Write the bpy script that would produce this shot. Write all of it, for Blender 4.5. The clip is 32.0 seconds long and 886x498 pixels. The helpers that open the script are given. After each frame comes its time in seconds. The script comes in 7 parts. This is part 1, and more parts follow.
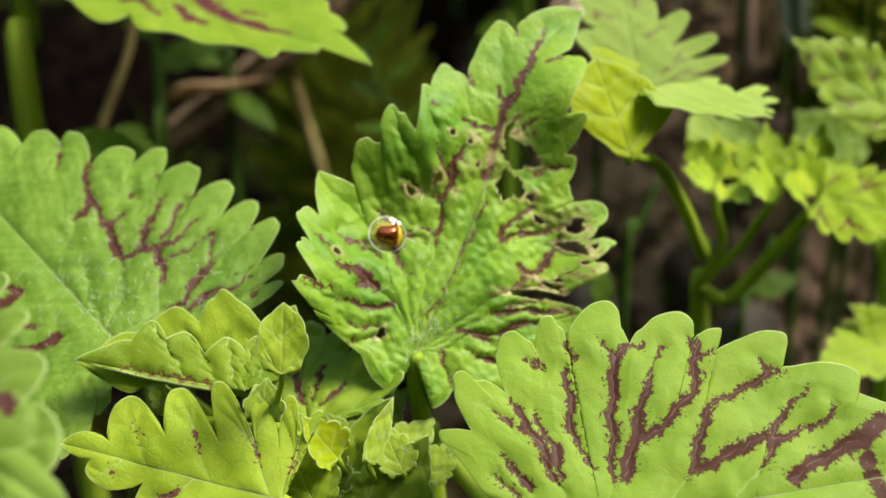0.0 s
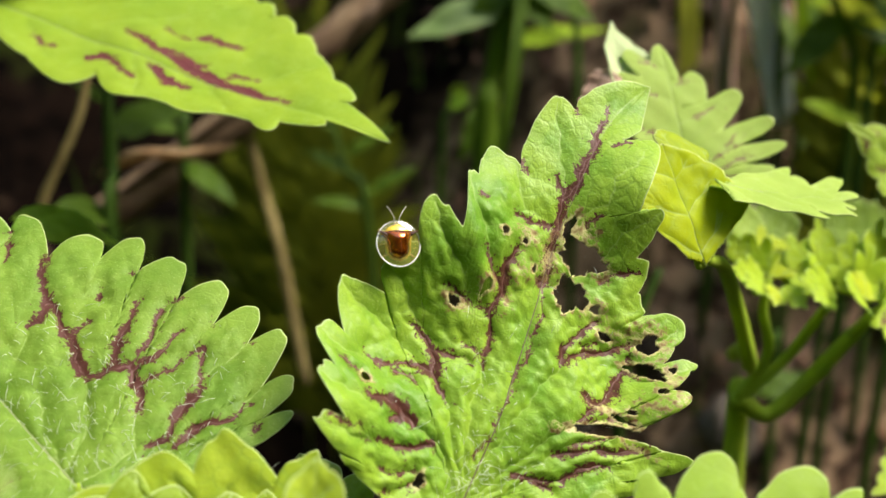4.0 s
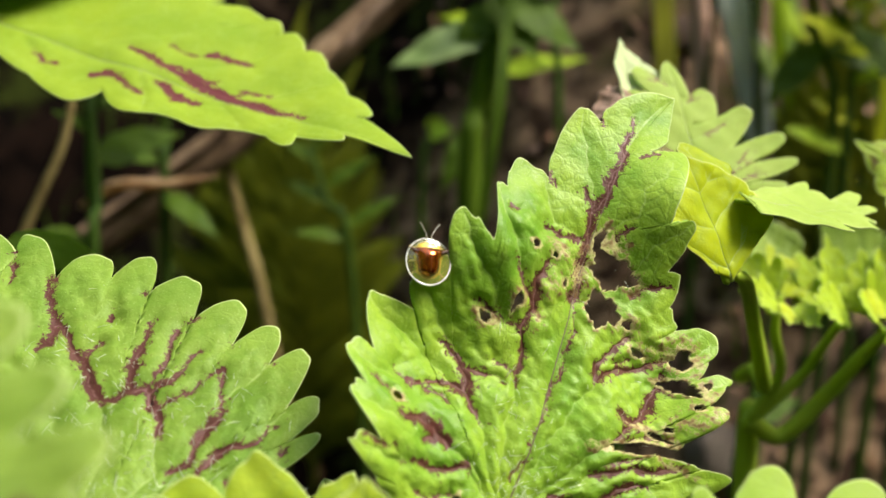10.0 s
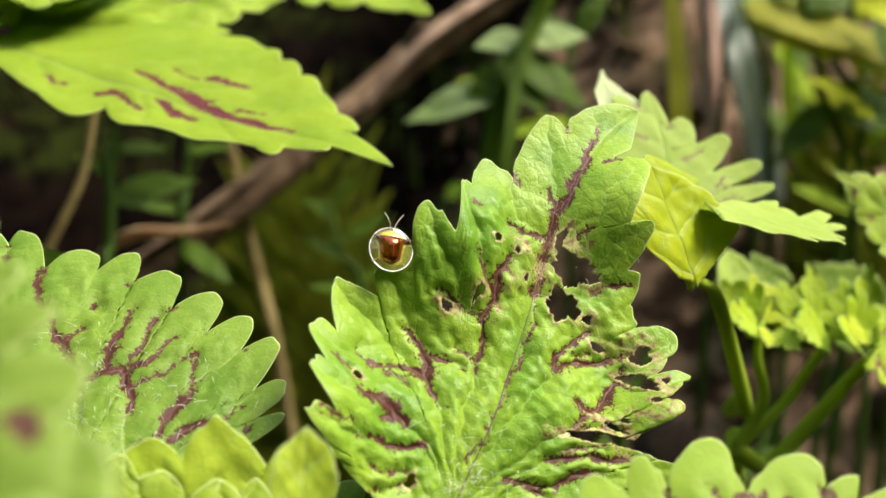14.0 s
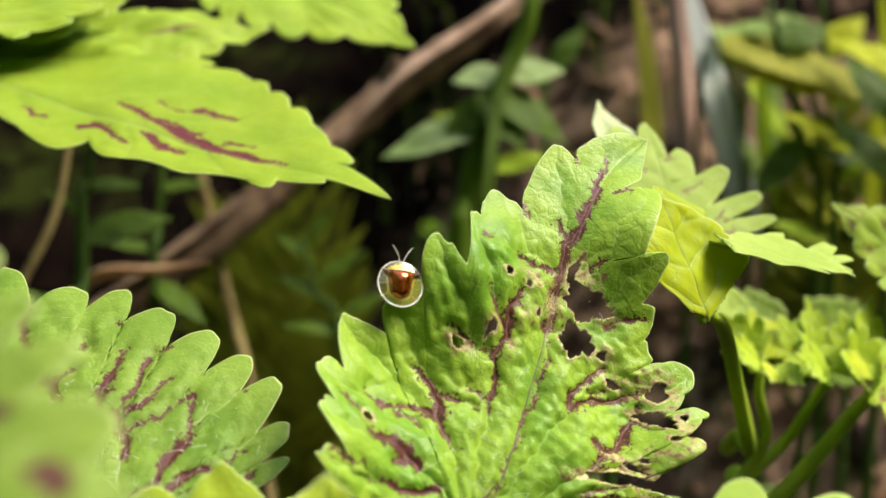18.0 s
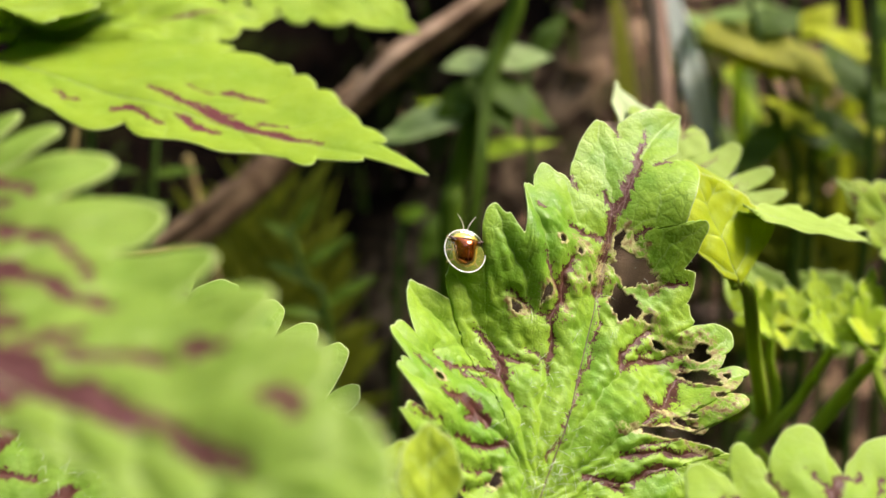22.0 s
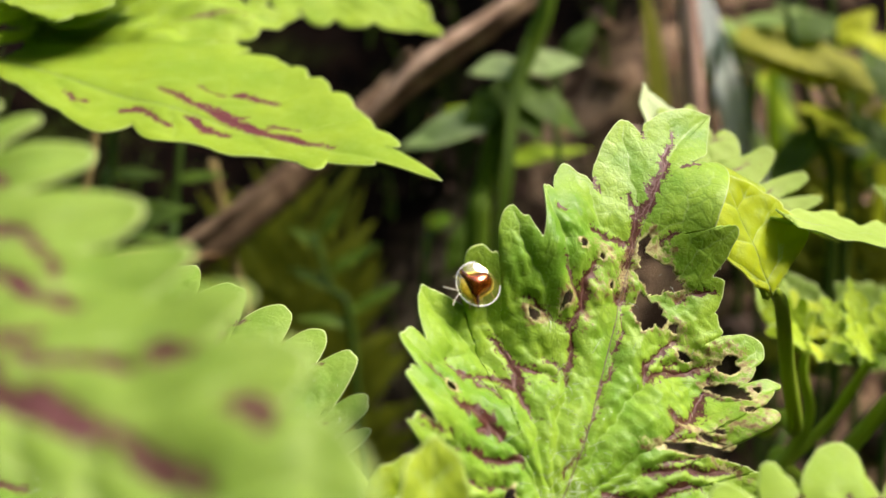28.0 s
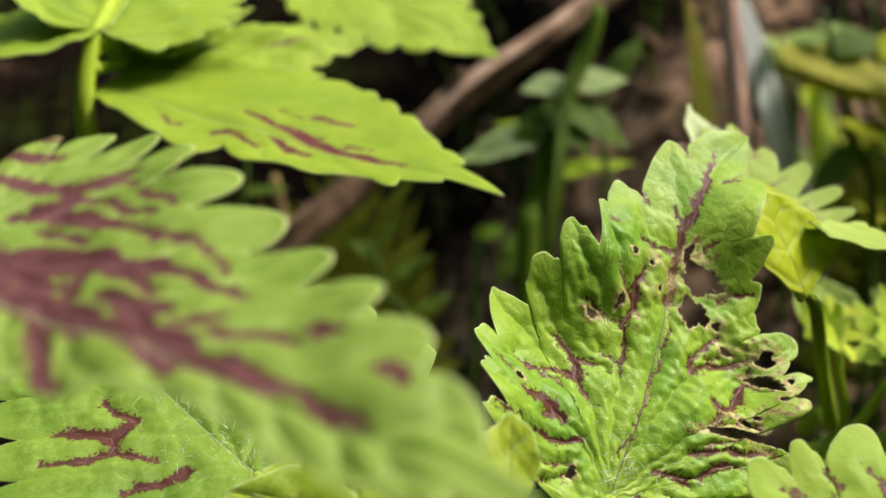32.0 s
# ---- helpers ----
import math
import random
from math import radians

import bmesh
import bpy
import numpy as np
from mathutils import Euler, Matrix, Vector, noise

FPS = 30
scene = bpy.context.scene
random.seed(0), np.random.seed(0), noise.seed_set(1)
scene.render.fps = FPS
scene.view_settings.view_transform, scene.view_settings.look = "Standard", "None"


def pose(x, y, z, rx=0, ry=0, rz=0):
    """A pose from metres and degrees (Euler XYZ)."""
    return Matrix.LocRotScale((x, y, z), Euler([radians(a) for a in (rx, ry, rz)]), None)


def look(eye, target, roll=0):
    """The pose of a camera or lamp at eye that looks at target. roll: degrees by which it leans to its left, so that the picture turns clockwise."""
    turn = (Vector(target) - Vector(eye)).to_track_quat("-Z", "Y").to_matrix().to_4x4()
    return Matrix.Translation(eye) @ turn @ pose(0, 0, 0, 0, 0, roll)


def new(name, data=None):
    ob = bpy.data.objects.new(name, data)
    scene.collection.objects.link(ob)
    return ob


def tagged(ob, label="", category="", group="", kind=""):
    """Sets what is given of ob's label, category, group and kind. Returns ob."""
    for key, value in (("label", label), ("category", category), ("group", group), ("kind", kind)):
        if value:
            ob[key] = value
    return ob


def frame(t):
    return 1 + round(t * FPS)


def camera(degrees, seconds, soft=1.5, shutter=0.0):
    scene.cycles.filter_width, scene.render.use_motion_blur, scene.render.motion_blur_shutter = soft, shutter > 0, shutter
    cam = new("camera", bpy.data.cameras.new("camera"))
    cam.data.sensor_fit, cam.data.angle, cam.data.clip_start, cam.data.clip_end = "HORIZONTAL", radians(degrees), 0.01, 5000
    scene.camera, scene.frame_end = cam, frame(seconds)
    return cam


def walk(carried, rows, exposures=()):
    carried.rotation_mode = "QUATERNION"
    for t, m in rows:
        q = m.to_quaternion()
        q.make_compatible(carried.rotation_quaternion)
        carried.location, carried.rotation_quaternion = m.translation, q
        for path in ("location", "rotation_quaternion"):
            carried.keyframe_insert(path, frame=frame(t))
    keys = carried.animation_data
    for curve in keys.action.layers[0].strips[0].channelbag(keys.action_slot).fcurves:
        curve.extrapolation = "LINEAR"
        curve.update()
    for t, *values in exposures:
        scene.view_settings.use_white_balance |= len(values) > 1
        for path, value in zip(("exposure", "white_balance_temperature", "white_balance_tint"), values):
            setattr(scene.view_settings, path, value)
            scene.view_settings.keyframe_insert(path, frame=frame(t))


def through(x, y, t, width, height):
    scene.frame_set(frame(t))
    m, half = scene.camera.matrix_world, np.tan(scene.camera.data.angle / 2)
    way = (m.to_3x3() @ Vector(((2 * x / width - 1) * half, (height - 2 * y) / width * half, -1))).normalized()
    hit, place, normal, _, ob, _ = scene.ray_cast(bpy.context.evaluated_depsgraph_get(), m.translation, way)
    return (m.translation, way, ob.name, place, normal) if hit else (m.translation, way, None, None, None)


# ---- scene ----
cam = camera(44.9, 32.0)
cam.data.dof.use_dof, cam.data.dof.focus_distance, cam.data.dof.aperture_fstop = True, 0.160, 15.0
METRES, EYE, TILT, LEAN, TURN = 0.225, 0.36, -22.0, 0.0, 0.0
ROWS = [
    (0.0, 0.0, 0.0, 0.0, 0.0, 0.0, -0.0),
    (0.5, -0.0212, 0.128, -0.0101, -0.74, 0.9, -0.01),
    (1.0, -0.0403, 0.1182, -0.0037, -1.31, 1.25, -0.12),
    (1.5, -0.0414, 0.1003, 0.0137, -1.72, 2.09, -0.13),
    (2.0, -0.0581, 0.1094, 0.0296, -1.93, 2.56, -0.27),
    (2.5, -0.0536, 0.1175, 0.0404, -2.06, 2.93, -0.36),
    (4.5, -0.0821, 0.1642, 0.0325, -4.14, 3.83, -0.95),
    (5.0, -0.0759, 0.1585, 0.0295, -3.94, 4.24, -1.02),
    (5.5, -0.0734, 0.1579, 0.0332, -3.54, 4.71, -0.97),
    (6.0, -0.08, 0.1608, 0.036, -3.46, 4.79, -0.74),
    (6.5, -0.0916, 0.1597, 0.0295, -3.54, 4.88, -0.57),
    (7.0, -0.0859, 0.1584, 0.0296, -3.73, 4.89, -0.43),
    (7.5, -0.0847, 0.1553, 0.0281, -3.89, 4.98, -0.38),
    (8.0, -0.1024, 0.1631, 0.0357, -4.37, 5.04, -0.43),
    (8.5, -0.1146, 0.1718, 0.033, -4.9, 5.07, -0.38),
    (9.0, -0.1151, 0.1867, 0.0327, -5.24, 5.22, -0.36),
    (9.5, -0.117, 0.1877, 0.0262, -5.47, 5.42, -0.27),
    (10.0, -0.1174, 0.1849, 0.022, -5.83, 5.62, -0.14),
    (10.5, -0.1141, 0.1858, 0.0258, -6.12, 5.76, 0.09),
    (11.0, -0.1055, 0.1756, 0.0221, -5.99, 6.01, 0.23),
    (11.5, -0.1134, 0.1731, 0.0114, -6.02, 6.13, 0.34),
    (12.0, -0.0902, 0.1646, 0.006, -5.94, 6.64, 0.32),
    (12.5, -0.0692, 0.1608, -0.0011, -5.54, 7.12, 0.16),
    (13.0, -0.075, 0.1513, -0.0124, -4.99, 7.76, -0.42),
    (13.5, -0.0584, 0.1464, -0.029, -4.29, 9.07, -0.72),
    (14.0, -0.0739, 0.1591, -0.0396, -4.06, 10.14, -1.13),
    (14.5, -0.0706, 0.1728, -0.041, -3.81, 11.07, -1.26),
    (15.0, -0.0697, 0.1775, -0.0481, -3.66, 11.72, -1.44),
    (15.5, -0.0749, 0.1745, -0.0464, -3.58, 12.05, -1.29),
    (17.5, -0.1013, 0.1934, -0.0393, -5.2, 12.33, -0.95),
    (18.0, -0.1015, 0.1895, -0.0378, -5.99, 12.23, -0.38),
    (18.5, -0.0947, 0.1944, -0.0266, -6.49, 12.05, 0.12),
    (19.0, -0.0955, 0.206, -0.027, -6.68, 11.82, 0.35),
    (19.5, -0.1159, 0.1896, -0.0379, -6.92, 11.62, 0.62),
    (20.0, -0.1291, 0.185, -0.0469, -6.92, 11.73, 0.73),
    (20.5, -0.1625, 0.1861, -0.0434, -7.43, 11.77, 0.8),
    (21.0, -0.1745, 0.1814, -0.047, -7.83, 11.79, 0.7),
    (21.5, -0.171, 0.1703, -0.0578, -7.95, 11.88, 0.91),
    (22.0, -0.1715, 0.1678, -0.0585, -8.25, 11.76, 0.75),
    (22.5, -0.1524, 0.157, -0.0698, -8.26, 11.88, 0.95),
    (23.0, -0.1528, 0.1653, -0.0634, -8.41, 11.91, 0.81),
    (23.5, -0.1521, 0.1679, -0.0533, -8.53, 12.13, 0.89),
    (24.0, -0.1701, 0.1759, -0.053, -8.47, 12.22, 0.84),
    (24.5, -0.1496, 0.1799, -0.0469, -8.2, 12.4, 0.91),
    (25.0, -0.1421, 0.1807, -0.054, -8.12, 12.5, 0.86),
    (25.5, -0.1445, 0.1843, -0.0487, -8.09, 12.6, 0.78),
    (27.5, -0.1644, 0.2066, -0.0537, -6.71, 12.42, -0.1),
    (28.0, -0.156, 0.1986, -0.0557, -6.68, 12.3, -0.07),
    (28.5, -0.1566, 0.1804, -0.0674, -6.49, 12.17, -0.13),
    (29.0, -0.1623, 0.1688, -0.0713, -6.2, 12.11, -0.19),
    (29.5, -0.1502, 0.1454, -0.0742, -6.05, 12.28, -0.03),
    (30.0, -0.1657, 0.1286, -0.0717, -5.58, 12.45, 0.03),
    (30.5, -0.1614, 0.1154, -0.082, -5.21, 12.51, -0.05),
    (31.0, -0.1723, 0.1088, -0.0823, -4.87, 12.56, -0.29),
    (31.5, -0.175, 0.1129, -0.0842, -4.66, 12.6, -0.42),
    (32.0, -0.1832, 0.112, -0.0784, -4.42, 12.9, -0.59),
]
walk(cam, [(t, pose(0, 0, EYE, TILT, LEAN, TURN) @ pose(METRES * x, METRES * y, METRES * z, 90 + pitch, roll, yaw)) for t, x, y, z, yaw, pitch, roll in ROWS],
     exposures=[(0.0, 0.90, 6600, 4), (1.2, 0.86, 6650, 2), (2.5, 1.04, 6650, 7), (5.0, 1.19, 6700, 9), (15.0, 1.25, 6750, 12), (25.0, 1.25, 6750, 15), (29.5, 1.20, 6720, 15), (32.0, 1.02, 6700, 15)])

# ---- light: a bright, hazy sky with a veiled sun high at the right ----
SUN_UP, SUN_ROUND = 53.0, 98.0
world = bpy.data.worlds.new("sky")
scene.world = world
world.use_nodes = True
sky = world.node_tree.nodes.new("ShaderNodeTexSky")
sky.sky_type, sky.sun_disc = "NISHITA", False
sky.sun_elevation, sky.sun_rotation, sky.dust_density = radians(SUN_UP), radians(SUN_ROUND), 4.0
back = world.node_tree.nodes["Background"]
back.inputs["Strength"].default_value = 0.15
world.node_tree.links.new(sky.outputs["Color"], back.inputs["Color"])
sun_data = bpy.data.lights.new("sun", "SUN")
sun_data.energy, sun_data.angle, sun_data.color = 2.75, radians(24), (1.0, 0.96, 0.88)
sun = new("sun", sun_data)
sun.matrix_world = look((1.0, -0.15, 1.34), (0, 0, 0))


# ---- materials ----
class Nodes:
    """A node material in the making."""

    def __init__(self, name):
        self.mat = bpy.data.materials.new(name)
        self.mat.use_nodes = True
        self.tree = self.mat.node_tree
        self.bsdf = self.tree.nodes["Principled BSDF"]
        self.out = self.tree.nodes["Material Output"]
        self.place = self.tree.nodes.new("ShaderNodeTexCoord").outputs["Object"]

    def put(self, kind, **values):
        node = self.tree.nodes.new(kind)
        for key, value in values.items():
            if key in node.inputs:
                self.feed(node.inputs[key], value)
        return node

    def feed(self, socket, value):
        if isinstance(value, bpy.types.NodeSocket):
            self.tree.links.new(value, socket)
        else:
            socket.default_value = value

    def noise(self, scale, detail=3.0, rough=0.55, warp=0.0, stretch=(1, 1, 1)):
        spot = self.place
        if stretch != (1, 1, 1):
            mapping = self.put("ShaderNodeMapping", Vector=spot)
            mapping.inputs["Scale"].default_value = stretch
            spot = mapping.outputs[0]
        return self.put("ShaderNodeTexNoise", Vector=spot, Scale=scale, Detail=detail, Roughness=rough, Distortion=warp).outputs[0]

    def value(self, name):
        node = self.tree.nodes.new("ShaderNodeAttribute")
        node.attribute_name = name
        return node.outputs["Fac"]

    def maths(self, op, a, b=0.0):
        node = self.tree.nodes.new("ShaderNodeMath")
        node.operation = op
        self.feed(node.inputs[0], a)
        self.feed(node.inputs[1], b)
        return node.outputs[0]

    def ramp(self, value, low, high, out_low=0.0, out_high=1.0):
        node = self.tree.nodes.new("ShaderNodeMapRange")
        node.interpolation_type = "SMOOTHSTEP"
        for i, v in enumerate((value, low, high, out_low, out_high)):
            self.feed(node.inputs[i], v)
        return node.outputs[0]

    def mix(self, factor, a, b, blend="MIX"):
        node = self.tree.nodes.new("ShaderNodeMix")
        node.data_type, node.blend_type = "RGBA", blend
        self.feed(node.inputs[0], factor)
        self.feed(node.inputs[6], a)
        self.feed(node.inputs[7], b)
        return node.outputs[2]

    def chance(self):
        return self.tree.nodes.new("ShaderNodeObjectInfo").outputs["Random"]

    def bump(self, height, strength, distance):
        node = self.put("ShaderNodeBump", Height=height, Strength=strength, Distance=distance)
        self.tree.links.new(node.outputs[0], self.bsdf.inputs["Normal"])
        return node.outputs[0]

    def base(self, colour, rough=0.5, **more):
        self.feed(self.bsdf.inputs["Base Color"], colour)
        self.feed(self.bsdf.inputs["Roughness"], rough)
        for key, value in more.items():
            self.feed(self.bsdf.inputs[key.replace("_", " ")], value)
        return self.mat

    def glow_through(self, share, colour, normal=None):
        thin = self.put("ShaderNodeBsdfTranslucent", Color=colour)
        if normal:
            self.tree.links.new(normal, thin.inputs["Normal"])
        both = self.tree.nodes.new("ShaderNodeMixShader")
        self.feed(both.inputs[0], share)
        self.tree.links.new(self.bsdf.outputs[0], both.inputs[1])
        self.tree.links.new(thin.outputs[0], both.inputs[2])
        self.tree.links.new(both.outputs[0], self.out.inputs[0])


def c(r, g, b):
    return (r, g, b, 1.0)


def leaf_material(name, light, deep, wine, through_colour, share=0.3, rough=0.55, relief=1.0, netting=0.3, inner_green=0.08, pale_veins=0.72, fray=0.0):
    """Coleus leaf: lime lamina with a net of fine veins, wine-red flushes along the side veins, straw-brown feeding scars."""
    n = Nodes(name)
    broad, fine = n.noise(70, 3), n.noise(900, 3, 0.6)
    inner = n.ramp(n.value("rim"), 1.0, 9.0)
    green = n.mix(n.maths("MULTIPLY", n.ramp(n.maths("ADD", broad, n.maths("MULTIPLY", inner, inner_green)), 0.38, 0.78), 1.0), light, deep)
    green = n.mix(n.maths("MULTIPLY", n.ramp(fine, 0.45, 0.8), 0.15 + 0.3 * netting), green, deep)
    fuzz = n.ramp(n.noise(3800, 2, 0.6), 0.60, 0.70)
    green = n.mix(n.maths("MULTIPLY", fuzz, 0.25 + 0.7 * netting), green, c(0.50, 0.62, 0.22))
    flecks = n.ramp(n.noise(420, 2), 0.62, 0.72)
    green = n.mix(n.maths("MULTIPLY", flecks, 0.25), green, c(0.42, 0.6, 0.12))
    warp = n.put("ShaderNodeTexNoise", Vector=n.place, Scale=500.0, Detail=2.0)
    shifted = n.put("ShaderNodeVectorMath")
    shifted.operation = "MULTIPLY_ADD"
    n.feed(shifted.inputs[0], warp.outputs["Color"])
    shifted.inputs[1].default_value = (0.0012, 0.0012, 0.0012)
    n.feed(shifted.inputs[2], n.place)
    cells = n.tree.nodes.new("ShaderNodeTexVoronoi")
    cells.feature = "DISTANCE_TO_EDGE"
    cells.inputs["Scale"].default_value = 460.0
    n.feed(cells.inputs["Vector"], shifted.outputs[0])
    net = n.ramp(cells.outputs["Distance"], 0.0, 0.11, 1.0, 0.0)
    small = n.tree.nodes.new("ShaderNodeTexVoronoi")
    small.feature = "DISTANCE_TO_EDGE"
    small.inputs["Scale"].default_value = 1100.0
    n.feed(small.inputs["Vector"], shifted.outputs[0])
    broken = n.ramp(n.noise(260, 2), 0.42, 0.60)
    green = n.mix(n.maths("MULTIPLY", broken, n.ramp(cells.outputs["Distance"], 0.03, 0.16, 0.20, 0.0)), green, c(0.44, 0.60, 0.13))
    green = n.mix(n.maths("MULTIPLY", net, n.ramp(n.noise(120, 2), 0.35, 0.65, 0.35 * netting, netting)), green, c(0.10, 0.25, 0.008))
    green = n.mix(n.ramp(small.outputs["Distance"], 0.05, 0.30, 0.2 * netting, 0.0), green, c(0.12, 0.25, 0.012))
    vein = n.value("vein")
    pale = n.ramp(vein, 0.06, 0.24, pale_veins, 0.0)
    green = n.mix(pale, green, c(0.46, 0.60, 0.19))
    rim = n.ramp(n.value("rim"), 0.04, 0.34, 0.8, 0.0)
    green = n.mix(rim, green, c(0.60, 0.70, 0.30))
    wander = n.maths("MULTIPLY", n.maths("SUBTRACT", n.noise(2100, 5, 0.85), 0.5), 2.6)
    wander = n.maths("ADD", wander, n.maths("MULTIPLY", net, 0.35))
    wander = n.maths("ADD", wander, n.maths("MULTIPLY", n.maths("SUBTRACT", n.noise(330, 2), 0.5), 0.6))
    wander = n.maths("ADD", wander, n.maths("MULTIPLY", n.ramp(n.noise(1250, 2), 0.63, 0.70), 1.0))
    if fray:
        wander = n.maths("ADD", wander, n.maths("MULTIPLY", n.maths("SUBTRACT", n.noise(750, 3, 0.7), 0.5), fray))
    stain = n.ramp(n.maths("ADD", n.value("wine"), wander), -0.05, 0.06)
    wine_tone = n.mix(n.noise(600, 3), wine, c(wine[0] * 1.35, wine[1] * 1.3, wine[2] * 1.3))
    wine_tone = n.mix(n.ramp(vein, 0.04, 0.16, 0.5, 0.0), wine_tone, c(0.36, 0.19, 0.20))
    colour = n.mix(n.maths("MULTIPLY", stain, 0.95), green, wine_tone)
    scar = n.ramp(n.maths("ADD", n.value("scar"), n.maths("MULTIPLY", n.maths("SUBTRACT", n.noise(1000, 5, 0.8), 0.5), 2.6)), 0.50, 0.60)
    straw = n.mix(n.ramp(n.noise(1000, 3), 0.4, 0.7), c(0.66, 0.62, 0.26), c(0.22, 0.11, 0.05))
    colour = n.mix(scar, colour, straw)
    height = n.maths("MULTIPLY", n.ramp(cells.outputs["Distance"], 0.0, 0.16), n.ramp(broken, 0.0, 1.0, 0.25, 0.75))
    height = n.maths("ADD", height, n.maths("MULTIPLY", n.ramp(small.outputs["Distance"], 0.0, 0.25), 0.30))
    height = n.maths("ADD", height, n.maths("MULTIPLY", fine, 0.45))
    height = n.maths("ADD", height, n.maths("MULTIPLY", n.noise(2600, 2, 0.7), 0.30))
    normal = n.bump(height, 0.17, 0.0004 * relief)
    n.base(colour, n.ramp(fine, 0.2, 0.8, rough - 0.08, rough + 0.15), Specular_IOR_Level=0.25)
    n.glow_through(share, n.mix(stain, through_colour, c(0.20, 0.06, 0.03)), normal)
    return n.mat


LIME, WINE = c(0.36, 0.48, 0.040), c(0.085, 0.018, 0.021)
leaf_green = leaf_material("coleus_leaf", LIME, c(0.24, 0.39, 0.024), WINE, c(0.42, 0.62, 0.05), 0.25, 0.52, 0.35, 0.25)
leaf_broad = leaf_material("coleus_leaf_broad", c(0.225, 0.355, 0.040), c(0.130, 0.25, 0.022), WINE, c(0.38, 0.60, 0.06), 0.22, 0.5, 0.7, 0.35, 0.08, 0.6, 1.2)
leaf_chewed = leaf_material("coleus_leaf_chewed", c(0.318, 0.490, 0.040), c(0.115, 0.295, 0.016), WINE, c(0.40, 0.62, 0.04), 0.18, 0.43, 1.0, 0.38, 0.05, 0.35, 1.4)
leaf_pale = leaf_material("coleus_leaf_pale", c(0.300, 0.425, 0.026), c(0.215, 0.345, 0.018), c(0.12, 0.014, 0.034), c(0.46, 0.62, 0.05), 0.25, 0.58, 0.3, 0.12, 0.08, 0.35, 2.6)
leaf_young = leaf_material("coleus_leaf_young", c(0.52, 0.66, 0.035), c(0.40, 0.56, 0.02), c(0.2, 0.04, 0.04), c(0.62, 0.80, 0.04), 0.42, 0.55, 0.3, 0.12)
leaf_bright = leaf_material("coleus_leaf_bright", c(0.60, 0.68, 0.02), c(0.46, 0.58, 0.015), c(0.2, 0.04, 0.04), c(0.72, 0.82, 0.02), 0.42, 0.55, 0.3, 0.12)
# Shaded copy of the leaf green: shade put into the colour of folded leaves
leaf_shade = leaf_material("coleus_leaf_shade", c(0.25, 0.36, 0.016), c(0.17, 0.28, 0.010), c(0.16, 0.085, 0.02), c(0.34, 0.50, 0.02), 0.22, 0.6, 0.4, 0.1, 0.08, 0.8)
leaf_front = leaf_material("coleus_leaf_front", c(0.33, 0.48, 0.045), c(0.25, 0.41, 0.028), WINE, c(0.42, 0.62, 0.05), 0.25, 0.55, 0.35, 0.12, 0.08, 0.6, 0.8)
leaf_fresh = leaf_material("coleus_leaf_fresh", c(0.43, 0.55, 0.036), c(0.33, 0.47, 0.018), c(0.13, 0.015, 0.034), c(0.5, 0.68, 0.05), 0.30, 0.58, 0.5)
leaf_yellow = leaf_material("coleus_leaf_underside", c(0.46, 0.56, 0.007), c(0.36, 0.48, 0.006), c(0.16, 0.05, 0.04), c(0.85, 0.85, 0.01), 0.35, 0.5, 0.4, 0.1)
leaf_fan = leaf_material("coleus_leaf_fan", c(0.42, 0.56, 0.11), c(0.35, 0.50, 0.08), c(0.2, 0.09, 0.08), c(0.5, 0.68, 0.12), 0.3, 0.6, 0.3, 0.1)

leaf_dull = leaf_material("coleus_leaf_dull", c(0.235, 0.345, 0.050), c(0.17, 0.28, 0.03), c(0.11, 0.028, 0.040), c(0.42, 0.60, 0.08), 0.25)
leaf_olive = leaf_material("coleus_leaf_dull_underside", c(0.46, 0.56, 0.03), c(0.38, 0.50, 0.02), c(0.18, 0.10, 0.03), c(0.6, 0.72, 0.03), 0.45, 0.6, 0.4)


hair_white = Nodes("leaf_hair").base(c(0.75, 0.80, 0.62), 0.5)


def simple_material(name, a, b, scale, rough=0.6, through=0.0, stretch=(1, 1, 1), lift=0.0006, spread=0.0):
    n = Nodes(name)
    big, fine = n.noise(scale, 4, 0.6, 0.3, stretch), n.noise(scale * 7, 3, 0.6, 0.0, stretch)
    colour = n.mix(n.ramp(big, 0.33, 0.67), a, b)
    colour = n.mix(n.maths("MULTIPLY", n.ramp(fine, 0.4, 0.75), 0.4), colour, b)
    if spread:
        colour = n.mix(n.maths("MULTIPLY", n.chance(), spread), colour, c(*(0.45 * v for v in b[:3])))
    normal = n.bump(n.maths("ADD", big, n.maths("MULTIPLY", fine, 0.5)), 0.6, lift)
    n.base(colour, rough, Specular_IOR_Level=0.12)
    if through:
        n.glow_through(through, c(*(min(1.0, 1.6 * v) for v in a[:3])), normal)
    return n.mat


stem_green = simple_material("stem_green", c(0.46, 0.60, 0.06), c(0.35, 0.50, 0.04), 90, 0.45, 0.15, (1, 1, 0.2), 0.0003)
vein_pale = simple_material("vein_pale", c(0.44, 0.55, 0.20), c(0.36, 0.40, 0.20), 200, 0.5, 0.1, lift=0.0001)
vein_wine = simple_material("vein_wine", c(0.20, 0.17, 0.11), c(0.13, 0.07, 0.06), 200, 0.5, 0.1, lift=0.0001)
# Darker copy of the stem green, with shade put into its colour
stem_dark = simple_material("stem_shaded", c(0.06, 0.115, 0.014), c(0.03, 0.065, 0.008), 60, 0.55, 0.08, (1, 1, 0.2), 0.0003)
weed_green = simple_material("weed_leaf", c(0.095, 0.165, 0.012), c(0.04, 0.085, 0.006), 40, 0.55, 0.25, lift=0.0004, spread=0.4)
